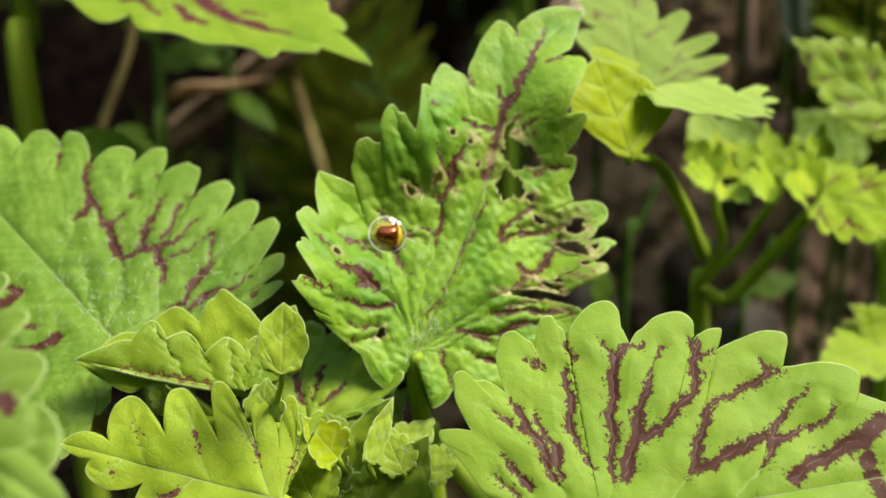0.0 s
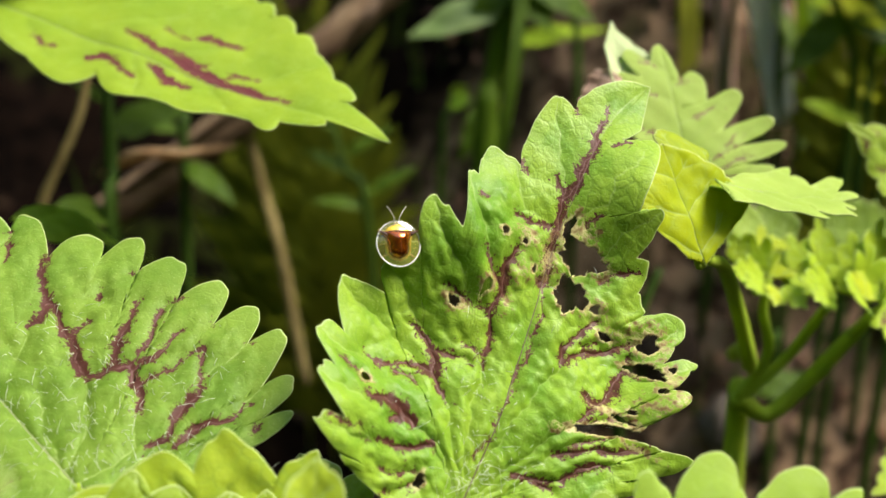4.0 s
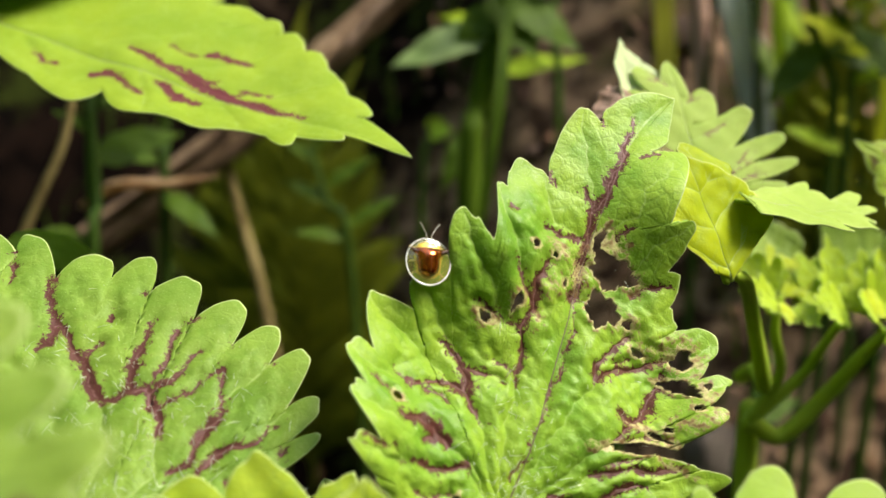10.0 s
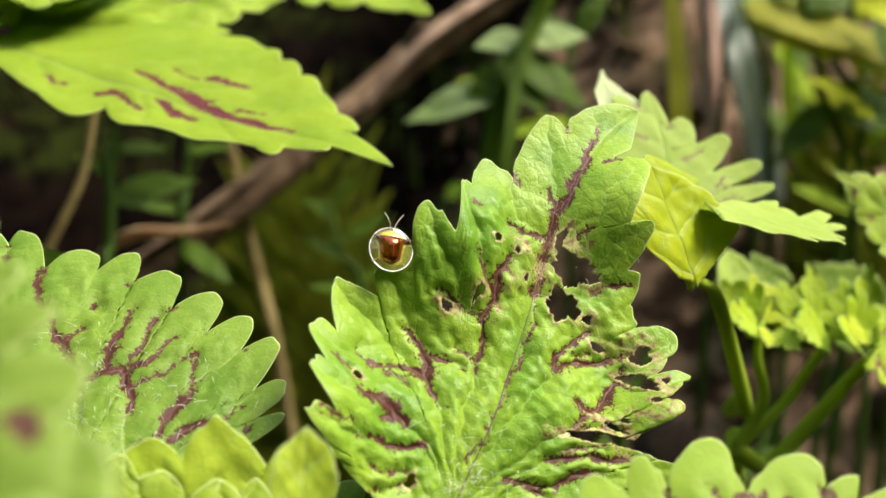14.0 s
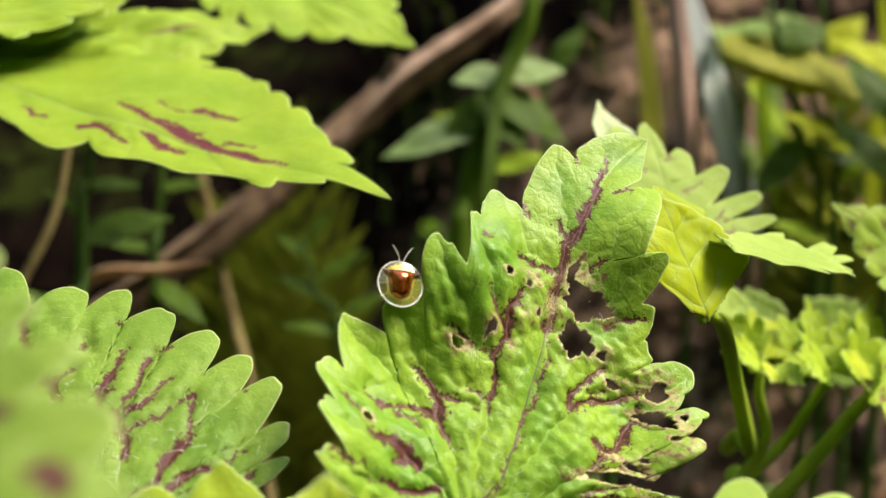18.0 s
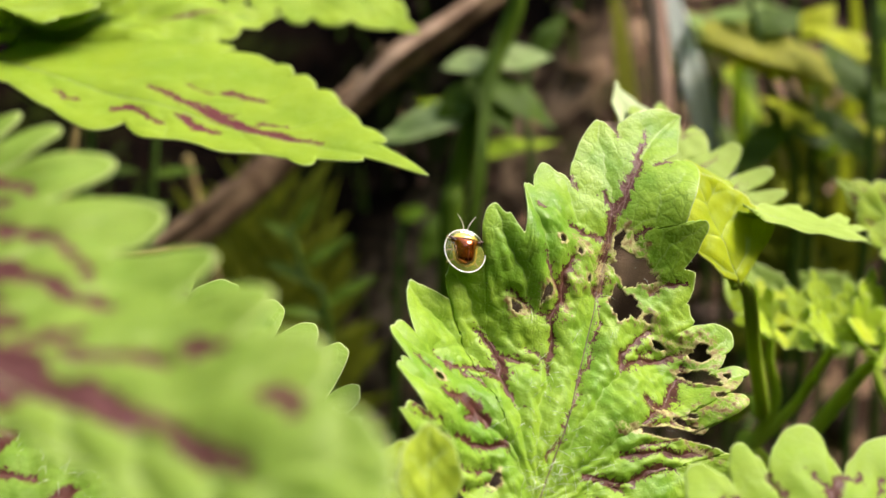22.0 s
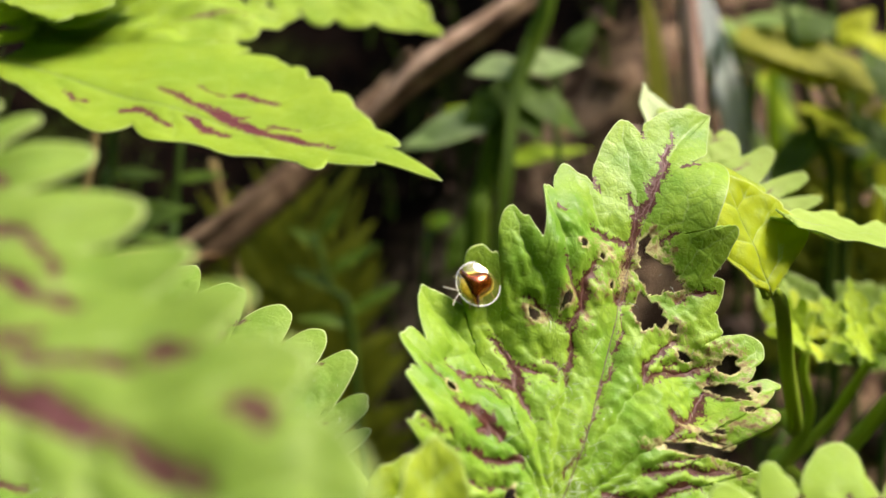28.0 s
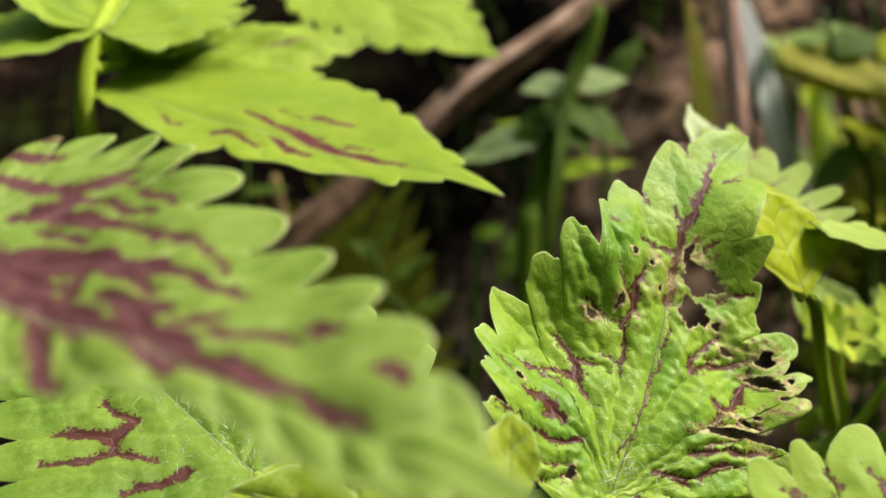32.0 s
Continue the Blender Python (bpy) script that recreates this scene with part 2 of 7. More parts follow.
stem_mid = simple_material("stem_weed", c(0.13, 0.22, 0.016), c(0.07, 0.13, 0.009), 60, 0.5, 0.12, (1, 1, 0.2), 0.0003)
stone_grey = simple_material("stone_grey", c(0.26, 0.22, 0.18), c(0.10, 0.08, 0.06), 50, 0.9, lift=0.003)
weed_lime = simple_material("weed_leaf_lime", c(0.42, 0.58, 0.04), c(0.27, 0.43, 0.022), 30, 0.5, 0.35, lift=0.0004)
weed_yellow = simple_material("weed_leaf_yellow", c(0.55, 0.60, 0.03), c(0.38, 0.46, 0.022), 30, 0.5, 0.35, lift=0.0004)
weed_pale = simple_material("weed_leaf_pale", c(0.36, 0.46, 0.20), c(0.22, 0.34, 0.10), 60, 0.6, 0.2, lift=0.0006)
weed_mid = simple_material("weed_leaf_mid", c(0.24, 0.40, 0.03), c(0.15, 0.29, 0.018), 60, 0.5, 0.25, lift=0.0004)
weed_grey = simple_material("weed_leaf_grey", c(0.28, 0.39, 0.11), c(0.18, 0.29, 0.06), 40, 0.6, 0.2, lift=0.0004)
blade_pale = simple_material("blade_pale", c(0.80, 0.86, 0.80), c(0.62, 0.70, 0.62), 30, 0.35, 0.3, (3, 3, 0.2))
bark = simple_material("bark", c(0.29, 0.20, 0.12), c(0.09, 0.055, 0.032), 60, 0.8, 0, (1, 1, 1), 0.002)
twig_tan = simple_material("twig_tan", c(0.30, 0.24, 0.095), c(0.15, 0.11, 0.04), 120, 0.8, 0, (1, 1, 0.3), 0.0008)
dry_leaf = simple_material("dry_leaf", c(0.60, 0.44, 0.25), c(0.30, 0.18, 0.09), 80, 0.75, 0.2)
cane_pink = simple_material("dry_cane", c(0.62, 0.42, 0.34), c(0.40, 0.25, 0.19), 60, 0.8, 0, (1, 1, 0.3), 0.0008)
cane_brown = simple_material("bark_peeled", c(0.42, 0.30, 0.21), c(0.20, 0.13, 0.085), 60, 0.8, 0, (1, 1, 1), 0.0015)
weed_olive = simple_material("weed_olive", c(0.32, 0.33, 0.03), c(0.20, 0.21, 0.02), 40, 0.6, 0.2, lift=0.0004)
dry_pink = simple_material("dry_curl", c(0.66, 0.48, 0.38), c(0.46, 0.30, 0.22), 150, 0.7, 0.2)
dry_pale = simple_material("dry_tip", c(0.62, 0.72, 0.42), c(0.50, 0.60, 0.32), 120, 0.7, 0.25)
stone = simple_material("stone", c(0.20, 0.14, 0.10), c(0.07, 0.046, 0.034), 60, 0.9, lift=0.003, spread=0.6)


def soil_material():
    n = Nodes("soil")
    big, mid, fine = n.noise(9, 4), n.noise(55, 5, 0.65), n.noise(420, 4, 0.7)
    # Near-black base: the bank's deep shade is put into the colour
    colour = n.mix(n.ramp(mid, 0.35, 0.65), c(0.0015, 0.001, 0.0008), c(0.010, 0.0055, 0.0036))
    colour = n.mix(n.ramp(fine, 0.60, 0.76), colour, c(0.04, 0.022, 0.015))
    # Lighter brown painted where the bank is sunlit, a round patch to the right
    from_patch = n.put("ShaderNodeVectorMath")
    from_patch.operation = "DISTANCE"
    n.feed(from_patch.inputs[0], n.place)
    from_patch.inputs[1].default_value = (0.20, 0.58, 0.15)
    # dry masks that painted sunlit patch, broken up by noise
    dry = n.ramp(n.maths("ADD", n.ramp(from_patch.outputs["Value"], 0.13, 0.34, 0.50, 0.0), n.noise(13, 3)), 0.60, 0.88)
    lit_soil = n.mix(n.ramp(mid, 0.42, 0.60), c(0.045, 0.028, 0.018), c(0.38, 0.25, 0.155))
    colour = n.mix(dry, colour, lit_soil)
    moss = n.maths("MULTIPLY", n.ramp(big, 0.50, 0.60), n.ramp(mid, 0.40, 0.60))
    colour = n.mix(moss, colour, c(0.022, 0.030, 0.005))
    n.bump(n.maths("ADD", mid, n.maths("MULTIPLY", fine, 0.4)), 0.8, 0.005)
    return n.base(colour, 0.95, Specular_IOR_Level=0.03)


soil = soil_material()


# ---- mesh helpers ----
def mesh_object(name, verts, faces, material, smooth=True, values=None):
    me = bpy.data.meshes.new(name)
    me.from_pydata([tuple(v) for v in verts], [], [tuple(f) for f in faces])
    for key, v in (values or {}).items():
        me.attributes.new(key, "FLOAT", "POINT").data.foreach_set("value", np.asarray(v, dtype=np.float32))
    me.materials.append(material)
    if smooth:
        me.polygons.foreach_set("use_smooth", [True] * len(me.polygons))
    me.update()
    return new(name, me)


def hang(ob, parent, m=None):
    """Makes ob a part of parent, at the world pose m. Things and parts are not scaled or turned but by their own pose."""
    ob.parent = parent
    above, up = Matrix.Identity(4), parent
    while up:
        above, up = up.matrix_basis @ above, up.parent
    ob.matrix_basis = above.inverted() @ (m or Matrix.Identity(4))
    return ob


def thing(name, place, label, category, group=""):
    ob = new(name)
    ob.empty_display_size = 0.02
    ob.matrix_basis = Matrix.Translation(place)
    return tagged(ob, label, category, group)


def smooth_line(points, n):
    """n places along a Catmull-Rom curve through the points."""
    p = np.array(points, float)
    p = np.vstack([2 * p[0] - p[1], p, 2 * p[-1] - p[-2]])
    s = np.linspace(0, len(points) - 1 - 1e-9, n)
    i, f = s.astype(int), (s % 1)[:, None]
    a, b, d, e = p[i], p[i + 1], p[i + 2], p[i + 3]
    return 0.5 * (2 * b + (d - a) * f + (2 * a - 5 * b + 4 * d - e) * f ** 2 + (3 * b - a - 3 * d + e) * f ** 3)


def tube_data(points, radii, n=24, seg=10, rough=0.0, flat=1.0, seed=1):
    """A round or flattened rod along a curve, with closed, rounded ends."""
    rng = np.random.default_rng(seed)
    line = smooth_line(points, n)
    r = np.interp(np.linspace(0, 1, n), np.linspace(0, 1, len(radii)), radii)
    way = np.gradient(line, axis=0)
    way /= np.linalg.norm(way, axis=1)[:, None]
    side = np.cross(way, (0.13, 0.2, 1.0) if abs(way[:, 2]).mean() < 0.9 else (1.0, 0.1, 0.05))
    side /= np.linalg.norm(side, axis=1)[:, None]
    up = np.cross(side, way)
    a = np.linspace(0, 2 * np.pi, seg, endpoint=False)
    wob = 1 + rough * rng.standard_normal((n, seg))
    ring = line[:, None] + (side[:, None] * np.cos(a)[None, :, None] + flat * up[:, None] * np.sin(a)[None, :, None]) * (r[:, None] * wob)[:, :, None]
    verts = list(ring.reshape(-1, 3)) + [line[0] - way[0] * r[0] * 0.6, line[-1] + way[-1] * r[-1] * 0.6]
    faces = [(i * seg + j, i * seg + (j + 1) % seg, (i + 1) * seg + (j + 1) % seg, (i + 1) * seg + j) for i in range(n - 1) for j in range(seg)]
    faces += [(n * seg, (j + 1) % seg, j) for j in range(seg)]
    faces += [(n * seg + 1, (n - 1) * seg + j, (n - 1) * seg + (j + 1) % seg) for j in range(seg)]
    return verts, faces


def rod(name, parent, points, radii, material, n=24, seg=10, rough=0.0, flat=1.0, label=""):
    ob = mesh_object(name, *tube_data(points, radii, n, seg, rough, flat), material)
    if parent:
        hang(ob, parent)
    return tagged(ob, label)


# ---- leaves ----
def lobes_of(n, width, low=-0.10, peak=0.8, high=0.92, jitter=0.0, seed=0):
    """n tooth tips down one side of an egg-shaped leaf, in leaf lengths (across, along)."""
    rng = random.Random(seed)
    tips = []
    for i in range(n):
        q = (i + 0.6) / (n + 0.2)
        y = low + (high - low) * q
        x = width * math.sin(math.pi * q ** peak) ** 0.75
        tips.append((x * (1 + rng.uniform(-jitter, jitter)), y + rng.uniform(-jitter, jitter) * 0.08))
    return tips


def leaf_axes(base, tip, normal, roll=0.0):
    y = (Vector(tip) - Vector(base)).normalized()
    x = y.cross(Vector(normal)).normalized()
    m = Matrix((x, y, x.cross(y))).transposed().to_4x4()
    m.translation = base
    return m @ pose(0, 0, 0, 0, roll, 0)


def midrib_at(y, sway):
    """How far the midrib lies to the side at y leaf lengths: it sways most near the apex."""
    return sway * 9.48 * y ** 3 * (1 - y)


def vein_tree(tips, root, groups, sway, rng, notch=0.86):
    """The side veins of one half of a leaf: each group of teeth shares a lateral, which runs to the notch between them and sends branches to the notches beside.
    Returns straight pieces (x0, y0, x1, y1, group, along0, along1), along running from 0 at the midrib to 1 at the margin."""
    pieces, last = [], len(tips) - 1
    for g, teeth in enumerate(groups):
        a, b = teeth[0], teeth[-1]
        middle = (np.array(tips[(a + b) // 2]) + np.array(tips[(a + b + 1) // 2])) / 2
        o = float(np.mean([root[i] for i in teeth]))
        start = np.array((midrib_at(o, sway), o))
        goal = start + (middle - start) * (notch if (b - a) % 2 else 0.95)
        side = np.array((-(goal - start)[1], (goal - start)[0]))
        stem = [start + (goal - start) * q + side * bow for q, bow in ((0, 0), (0.25, rng.uniform(-0.03, 0.03)), (0.5, rng.uniform(-0.04, 0.04)), (0.75, rng.uniform(-0.03, 0.03)), (1, 0))]
        for k in range(4):
            pieces.append((*stem[k], *stem[k + 1], g, 0.25 * k, 0.25 * (k + 1)))
        targets = []
        for i in range(max(a - 1, 0), min(b + 1, last)):
            targets.append((g, (np.array(tips[i]) + np.array(tips[i + 1])) / 2))
        targets += [(-1, np.array(tips[i])) for i in teeth]
        for stained, t in targets:
            if np.hypot(*(t - middle)) < 0.02:
                continue
            q = rng.uniform(0.34, 0.66)
            k = min(3, int(q * 4))
            off = stem[k] + (stem[k + 1] - stem[k]) * (q * 4 - k)
            t = start + (t - start) * notch * rng.uniform(0.92, 1.02)
            elbow = off + (t - off) * 0.5 + (goal - start) * 0.05
            pieces += [(*off, *elbow, stained, q, 0.5 + 0.5 * q - 0.02), (*elbow, *t, stained, 0.5 + 0.5 * q - 0.02, 1.0)]
    return pieces


def lobed(*sides):
    """The points on the lobes, of outlines that hold notches too."""
    return [[q for q in side if len(q) == 2] for side in sides]


def notches_of(*sides):
    """What lies between each point on the lobes and the next: a notch, or 0 where the margin runs on smoothly."""
    found = []
    for side in sides:
        row = []
        for q, after in zip(side, side[1:] + [()]):
            if len(q) == 2:
                row.append(after if len(after) == 3 else 0)
        found.append(row)
    return found


def leaf(plant, base, tip, normal, left, right, depth=0.18, round_=3.0, sway=0.0, slant=1.0, bend=0.0, cup=0.0, fold=0.0, quilt=0.0004, wave=0.0006, curl=0.0, groups=None,
         wine=None, streak=(), strokes=(), holes=(), scars=(), material=None, nu=14, nt=44, seed=1, label="", petiole=None, thick=0.00025, roll=0.0, rib=0.0006, flush_width=1.6, name="leaf",
         notches=None, flush=None, swells=(), calm=None, midvein=None, crinkle=0.0):
    """One coleus leaf, a part of plant. left, right: tooth tips from the base to the apex, in leaf lengths (across, along).
    groups: for each side, which teeth share a lateral vein. wine: red flushes on the laterals, one (from, to, half width in mm) for all, or a list of them a side.
    streak: flushes on the midrib (from, to, half width in mm). strokes: single veins (x, y, x, y, half width of the flush in mm). holes: (across, along, half width, half length).
    bend droops the apex, cup lifts the sides, fold makes a V at the midrib. notches: for each side, the (across, along, sharpness) between each tooth and the next, 0 for none, or None for an even one.
    flush: the leaf's own veins as runs of (across, along, half width of the flush in mm), in place of the even tree.
    calm: from where to where along the leaf its puckering dies away. swells: (across, along, spread, height) in leaf lengths.
    crinkle: the height in metres of the small puckers between the finest veins.
    A hole's fifth number tilts it, in degrees."""
    rng = np.random.default_rng(seed)
    size = (Vector(tip) - Vector(base)).length
    mm = size * 1000
    quilt, wave = quilt * size / 0.07, wave * min(1.0, size / 0.05)
    verts, faces, vein, rim, stain, scar = [], [], [], [], [], []
    phase = rng.uniform(0, 6.28, 6)
    pucker = [(k * math.cos(a), k * math.sin(a), p) for k, a, p in zip(rng.uniform(45, 120, 12) * size / 0.07, rng.uniform(0, 3.14, 12), rng.uniform(0, 6.28, 12))]
    fine_folds = [(k * math.cos(a), k * math.sin(a), p) for k, a, p in zip(rng.uniform(120, 300, 11), rng.uniform(0.3, 2.9, 11), rng.uniform(0, 6.28, 11))] if crinkle else []
    for half, (side, teeth) in enumerate(((-1, left), (1, right))):
        tips = np.array([(side * abs(x), y) for x, y in teeth] + [(0.0, 1.0)])
        k = len(tips)
        root = np.array([max(0.0, min(0.80, y - slant * abs(x))) for x, y in tips])
        root = np.maximum.accumulate(root)
        root[-1] = max(root[-1], 0.82)
        u = np.linspace(-0.5, k - 1, int((k - 0.5) * nu) + 1)
        uu = np.clip(u, 0, k - 1)
        ends = smooth_line(tips, 40 * (k - 1) + 1)
        at = np.linspace(0, k - 1, len(ends))
        ex, ey = np.interp(uu, at, ends[:, 0]), np.interp(uu, at, ends[:, 1])
        o = np.interp(uu, range(k), root)
        f = u - np.round(u)
        ragged = rng.uniform(0.8, 1.15, k + 2)[np.round(u).astype(int).clip(0, k)]
        deep = np.array(list(depth[half]) + [0.1, 0.1, 0.1])[np.round(u).astype(int).clip(0, k)] if isinstance(depth, tuple) else depth
        tooth = 1 - deep * ragged * np.abs(2 * f) ** round_
        tooth = np.where(u < 0, 1 - 0.75 * np.abs(2 * u) ** 2, tooth)
        tooth *= 1 + 0.003 * np.sin(u * 11 + phase[0]) + 0.0012 * np.sin(u * 37 + phase[1])
        if notches:
            cuts = [q if q is not None else () for q in notches[half]] + [()] * k
            for i in range(k - 1):
                between = (u >= i) & (u <= i + 1)
                if cuts[i] == 0:
                    tooth = np.where(between, 1.0, tooth)
                elif cuts[i]:
                    nx, ny, sharp = cuts[i]
                    hx, hy = np.interp(i + 0.5, at, ends[:, 0]), np.interp(i + 0.5, at, ends[:, 1])
                    pull = np.where(between, np.abs(2 * f) ** sharp, 0.0)
                    ex, ey = ex + (nx - hx) * pull, ey + (ny - hy) * pull
                    tooth = np.where(between, 1 + 0.004 * np.sin(u * 17 + phase[0]) * (1 - pull), tooth)
        r = np.linspace(0, 1, nt) ** 0.92
        rr, tt = np.meshgrid(r, tooth)
        reach = rr * tt
        ox, oy = midrib_at(o, sway), o
        px = ox[:, None] + (ex - ox)[:, None] * reach
        py = oy[:, None] + (ey - oy)[:, None] * reach
        mid = midrib_at(py.clip(0, 1), sway)
        across = np.abs(px - mid)
        if groups:
            sets = groups[half]
        else:
            sets, i = [], 0
            while i < k - 1:
                n = 2 if i < k - 3 else 1
                sets.append(list(range(i, min(i + n, k - 1))))
                i += n
        if flush:
            sets = []
        stained = wine[half] if isinstance(wine, list) else [wine] * len(sets)
        d_groove = across * mm
        d_vein, field = across * mm, np.full_like(reach, -9.0)
        for x0, y0, x1, y1, g, a0, a1 in vein_tree(tips, root, sets, sway, rng):
            wx, wy = x1 - x0, y1 - y0
            q = np.clip(((px - x0) * wx + (py - y0) * wy) / (wx * wx + wy * wy + 1e-9), 0, 1)
            d = np.hypot(px - x0 - q * wx, py - y0 - q * wy) * mm
            d_vein = np.minimum(d_vein, d + 0.12 * (a0 > 0.5))
            if g >= 0 and stained[g]:
                a, b, w = stained[g]
                run = a0 + (a1 - a0) * q
                swell = np.clip((run - a) / 0.14, -1.5, 1) * np.clip((b - run) / 0.22, -1.5, 1)
                swell = np.where((run < a) | (run > b), -np.abs(swell), swell)
                thin = (1.0 - 0.45 * np.clip((run - 0.6) / 0.4, 0, 1))
                field = np.maximum(field, np.where(swell > 0, w * thin * (0.35 + 0.65 * swell), 1.2 * swell) - d)
        jag = 0.07 / mm
        sx = px + jag * 4 * np.sin(70 * py + phase[0]) + jag * 2 * np.sin(190 * py + 60 * px + phase[1])
        sy = py + jag * 4 * np.sin(64 * px + phase[2]) + jag * 2 * np.sin(170 * px - 90 * py + phase[3])
        for x0, y0, x1, y1, w in strokes:
            wx, wy = x1 - x0, y1 - y0
            q = np.clip(((sx - x0) * wx + (sy - y0) * wy) / (wx * wx + wy * wy + 1e-9), 0, 1)
            d = np.hypot(sx - x0 - q * wx, sy - y0 - q * wy) * mm
            d_vein, d_groove = np.minimum(d_vein, d), np.minimum(d_groove, d)
            field = np.maximum(field, flush_width * w * (0.55 + 0.45 * np.sin(np.pi * (0.15 + 0.7 * q))) - d if w else -9.0)
        for run in flush or ():
            for (x0, y0, w0), (x1, y1, w1) in zip(run, run[1:]):
                wx, wy = x1 - x0, y1 - y0
                q = np.clip(((sx - x0) * wx + (sy - y0) * wy) / (wx * wx + wy * wy + 1e-9), 0, 1)
                d = np.hypot(sx - x0 - q * wx, sy - y0 - q * wy) * mm
                d_vein, d_groove = np.minimum(d_vein, d), np.minimum(d_groove, d)
                if w0 + w1 > 0:
                    field = np.maximum(field, flush_width * (w0 + (w1 - w0) * q) - d)
        for a, b, w in streak:
            over = np.maximum(0, np.maximum(a - py, py - b)) * mm
            peak = np.clip((py - a) / (b - a), 0.05, 0.95)
            field = np.maximum(field, w * (0.35 + 0.75 * np.sin(np.pi * peak)) - across * mm - 0.8 * over)
        d_groove = d_groove if flush else d_vein
        open_field = np.minimum(1, d_groove / (0.045 * mm))
        groove = np.exp(-(d_groove / (0.011 * mm)) ** 2)
        z = quilt * (open_field - 0.45 * groove + 0.20 * sum(np.sin(kx * px + ky * py + kp) for kx, ky, kp in pucker) / 3.5) * np.minimum(1, 5 * (1 - rr) + 0.15)
        z += wave * (np.sin(9 * px + 7 * py + phase[2]) + 0.7 * np.sin(16 * py - 11 * px + phase[3]) + 0.5 * np.sin(31 * px + phase[4]) * np.sin(27 * py + phase[5]))
        if crinkle:
            folds = sum(np.sin(kx * px + ky * py + kp + 1.5 * np.sin(23 * py + kp)) for kx, ky, kp in fine_folds)
            z += crinkle * (folds / 2.6) * np.minimum(1, d_groove / (0.02 * mm)) * np.minimum(1, 6 * (1 - rr))
        if calm:
            ease = np.clip((py - calm[0]) / (calm[1] - calm[0]), 0, 1)
            z *= 1 - 0.72 * ease * ease * (3 - 2 * ease)
        bow = cup[half] if isinstance(cup, tuple) else cup
        z += size * (bow * across ** 2 + fold * across - bend * py.clip(0, 2) ** 2) - curl * reach ** 5
        for hx, hy, spread, high in swells:
            z += size * high * np.exp(-((px - hx) ** 2 + (py - hy) ** 2) / spread ** 2)
        hurt = np.zeros_like(reach)
        for hx, hy, hw, hl, amount in scars:
            hurt = np.maximum(hurt, amount * np.exp(-((px - hx) / hw) ** 2 - ((py - hy) / hl) ** 2))
        gone = np.full_like(reach, 9.0)
        for hx, hy, hw, hl, *tilt in holes:
            turn = radians(tilt[0]) if tilt else 0.0
            gx, gy = (px - hx) * math.cos(turn) + (py - hy) * math.sin(turn), (py - hy) * math.cos(turn) - (px - hx) * math.sin(turn)
            way = np.arctan2(gy / hl, gx / hw)
            edge = 1 + 0.13 * np.sin(3 * way + 40 * hx) + 0.12 * np.sin(5 * way + 70 * hy) + 0.08 * np.sin(11 * way + 9 * hx)
            far = np.hypot(gx / hw, gy / hl) / edge
            gone = np.minimum(gone, far)
            hurt = np.maximum(hurt, np.clip(1.0 - (far - 1) * min(hw, hl) * mm / 0.9, 0, 1))
        if half == 0:
            crease = [(x * size, y * size, h + 0.9 * thick) for x, y, h in zip(px[:, 0], py[:, 0], z[:, 0])]
        start = len(verts)
        verts += list(np.stack([px * size, py * size, z], -1).reshape(-1, 3))
        vein += list(d_vein.ravel())
        stain += list(field.ravel())
        scar += list(hurt.ravel())
        rim += list(((1 - rr) * np.hypot(ex - ox, ey - oy)[:, None] * mm).ravel())
        keep = gone > 1.0
        for i in range(len(u) - 1):
            for j in range(nt - 1):
                if holes and not (keep[i, j] and keep[i + 1, j] and keep[i, j + 1] and keep[i + 1, j + 1]):
                    continue
                q = (start + i * nt + j, start + i * nt + j + 1, start + (i + 1) * nt + j + 1, start + (i + 1) * nt + j)
                faces.append(q if side < 0 else q[::-1])
    ob = mesh_object(name, verts, faces, material or leaf_green, values={"vein": vein, "rim": rim, "wine": stain, "scar": scar})
    if thick:
        shell = ob.modifiers.new("thickness", "SOLIDIFY")
        shell.thickness, shell.offset = thick, -1.0
    m = leaf_axes(base, tip, normal, roll)
    hang(ob, plant, m)
    tagged(ob, label)
    if rib:
        ys = np.linspace(0.0, 0.82, 12)
        line = [(midrib_at(y, sway) * size, y * size, -size * bend * y ** 2 - rib * 0.9 - quilt * 1.0 - wave * 1.6) for y in ys]
        v, fc = tube_data(line, (rib * 1.3, rib * 0.8, rib * 0.25), 30, 8)
        hang(mesh_object("midrib", v, fc, stem_green), ob, m)
    if nt >= 24:
        line, last = [], -1.0
        for spot in crease:
            if spot[1] > last + 0.02 * size and spot[1] < 0.97 * size:
                line.append(spot)
                last = spot[1]
        thin = min(0.00016, 0.003 * size)
        hang(mesh_object("midvein", *tube_data(line, (thin, 0.7 * thin, 0.3 * thin), 3 * len(line), 6), midvein or vein_pale), ob, m)
    if petiole:
        points, radii = petiole
        hang(mesh_object("petiole", *tube_data([base] + points, radii, 20, 10), stem_green), ob)
    return ob


# ---- ground: garden soil, its shade painted near-black, that rises behind the plants as a crumbling, mossy bank ----
def ground_height(x, y):
    foot = 0.44 + 0.11 * (1 - math.tanh((x - 0.04) * 14))
    rise = max(0.0, y - foot)
    z = 0.95 * (1 - math.exp(-rise * 2.1))
    bumpy = min(1.0, 6.0 / (1.0 + abs(x) + abs(y)))
    z += bumpy * (0.030 * noise.noise((x * 7, y * 7, 1.3)) + 0.014 * noise.noise((x * 21, y * 21, 4.1)) + 0.006 * noise.noise((x * 60, y * 60, 2.2)))
    return z


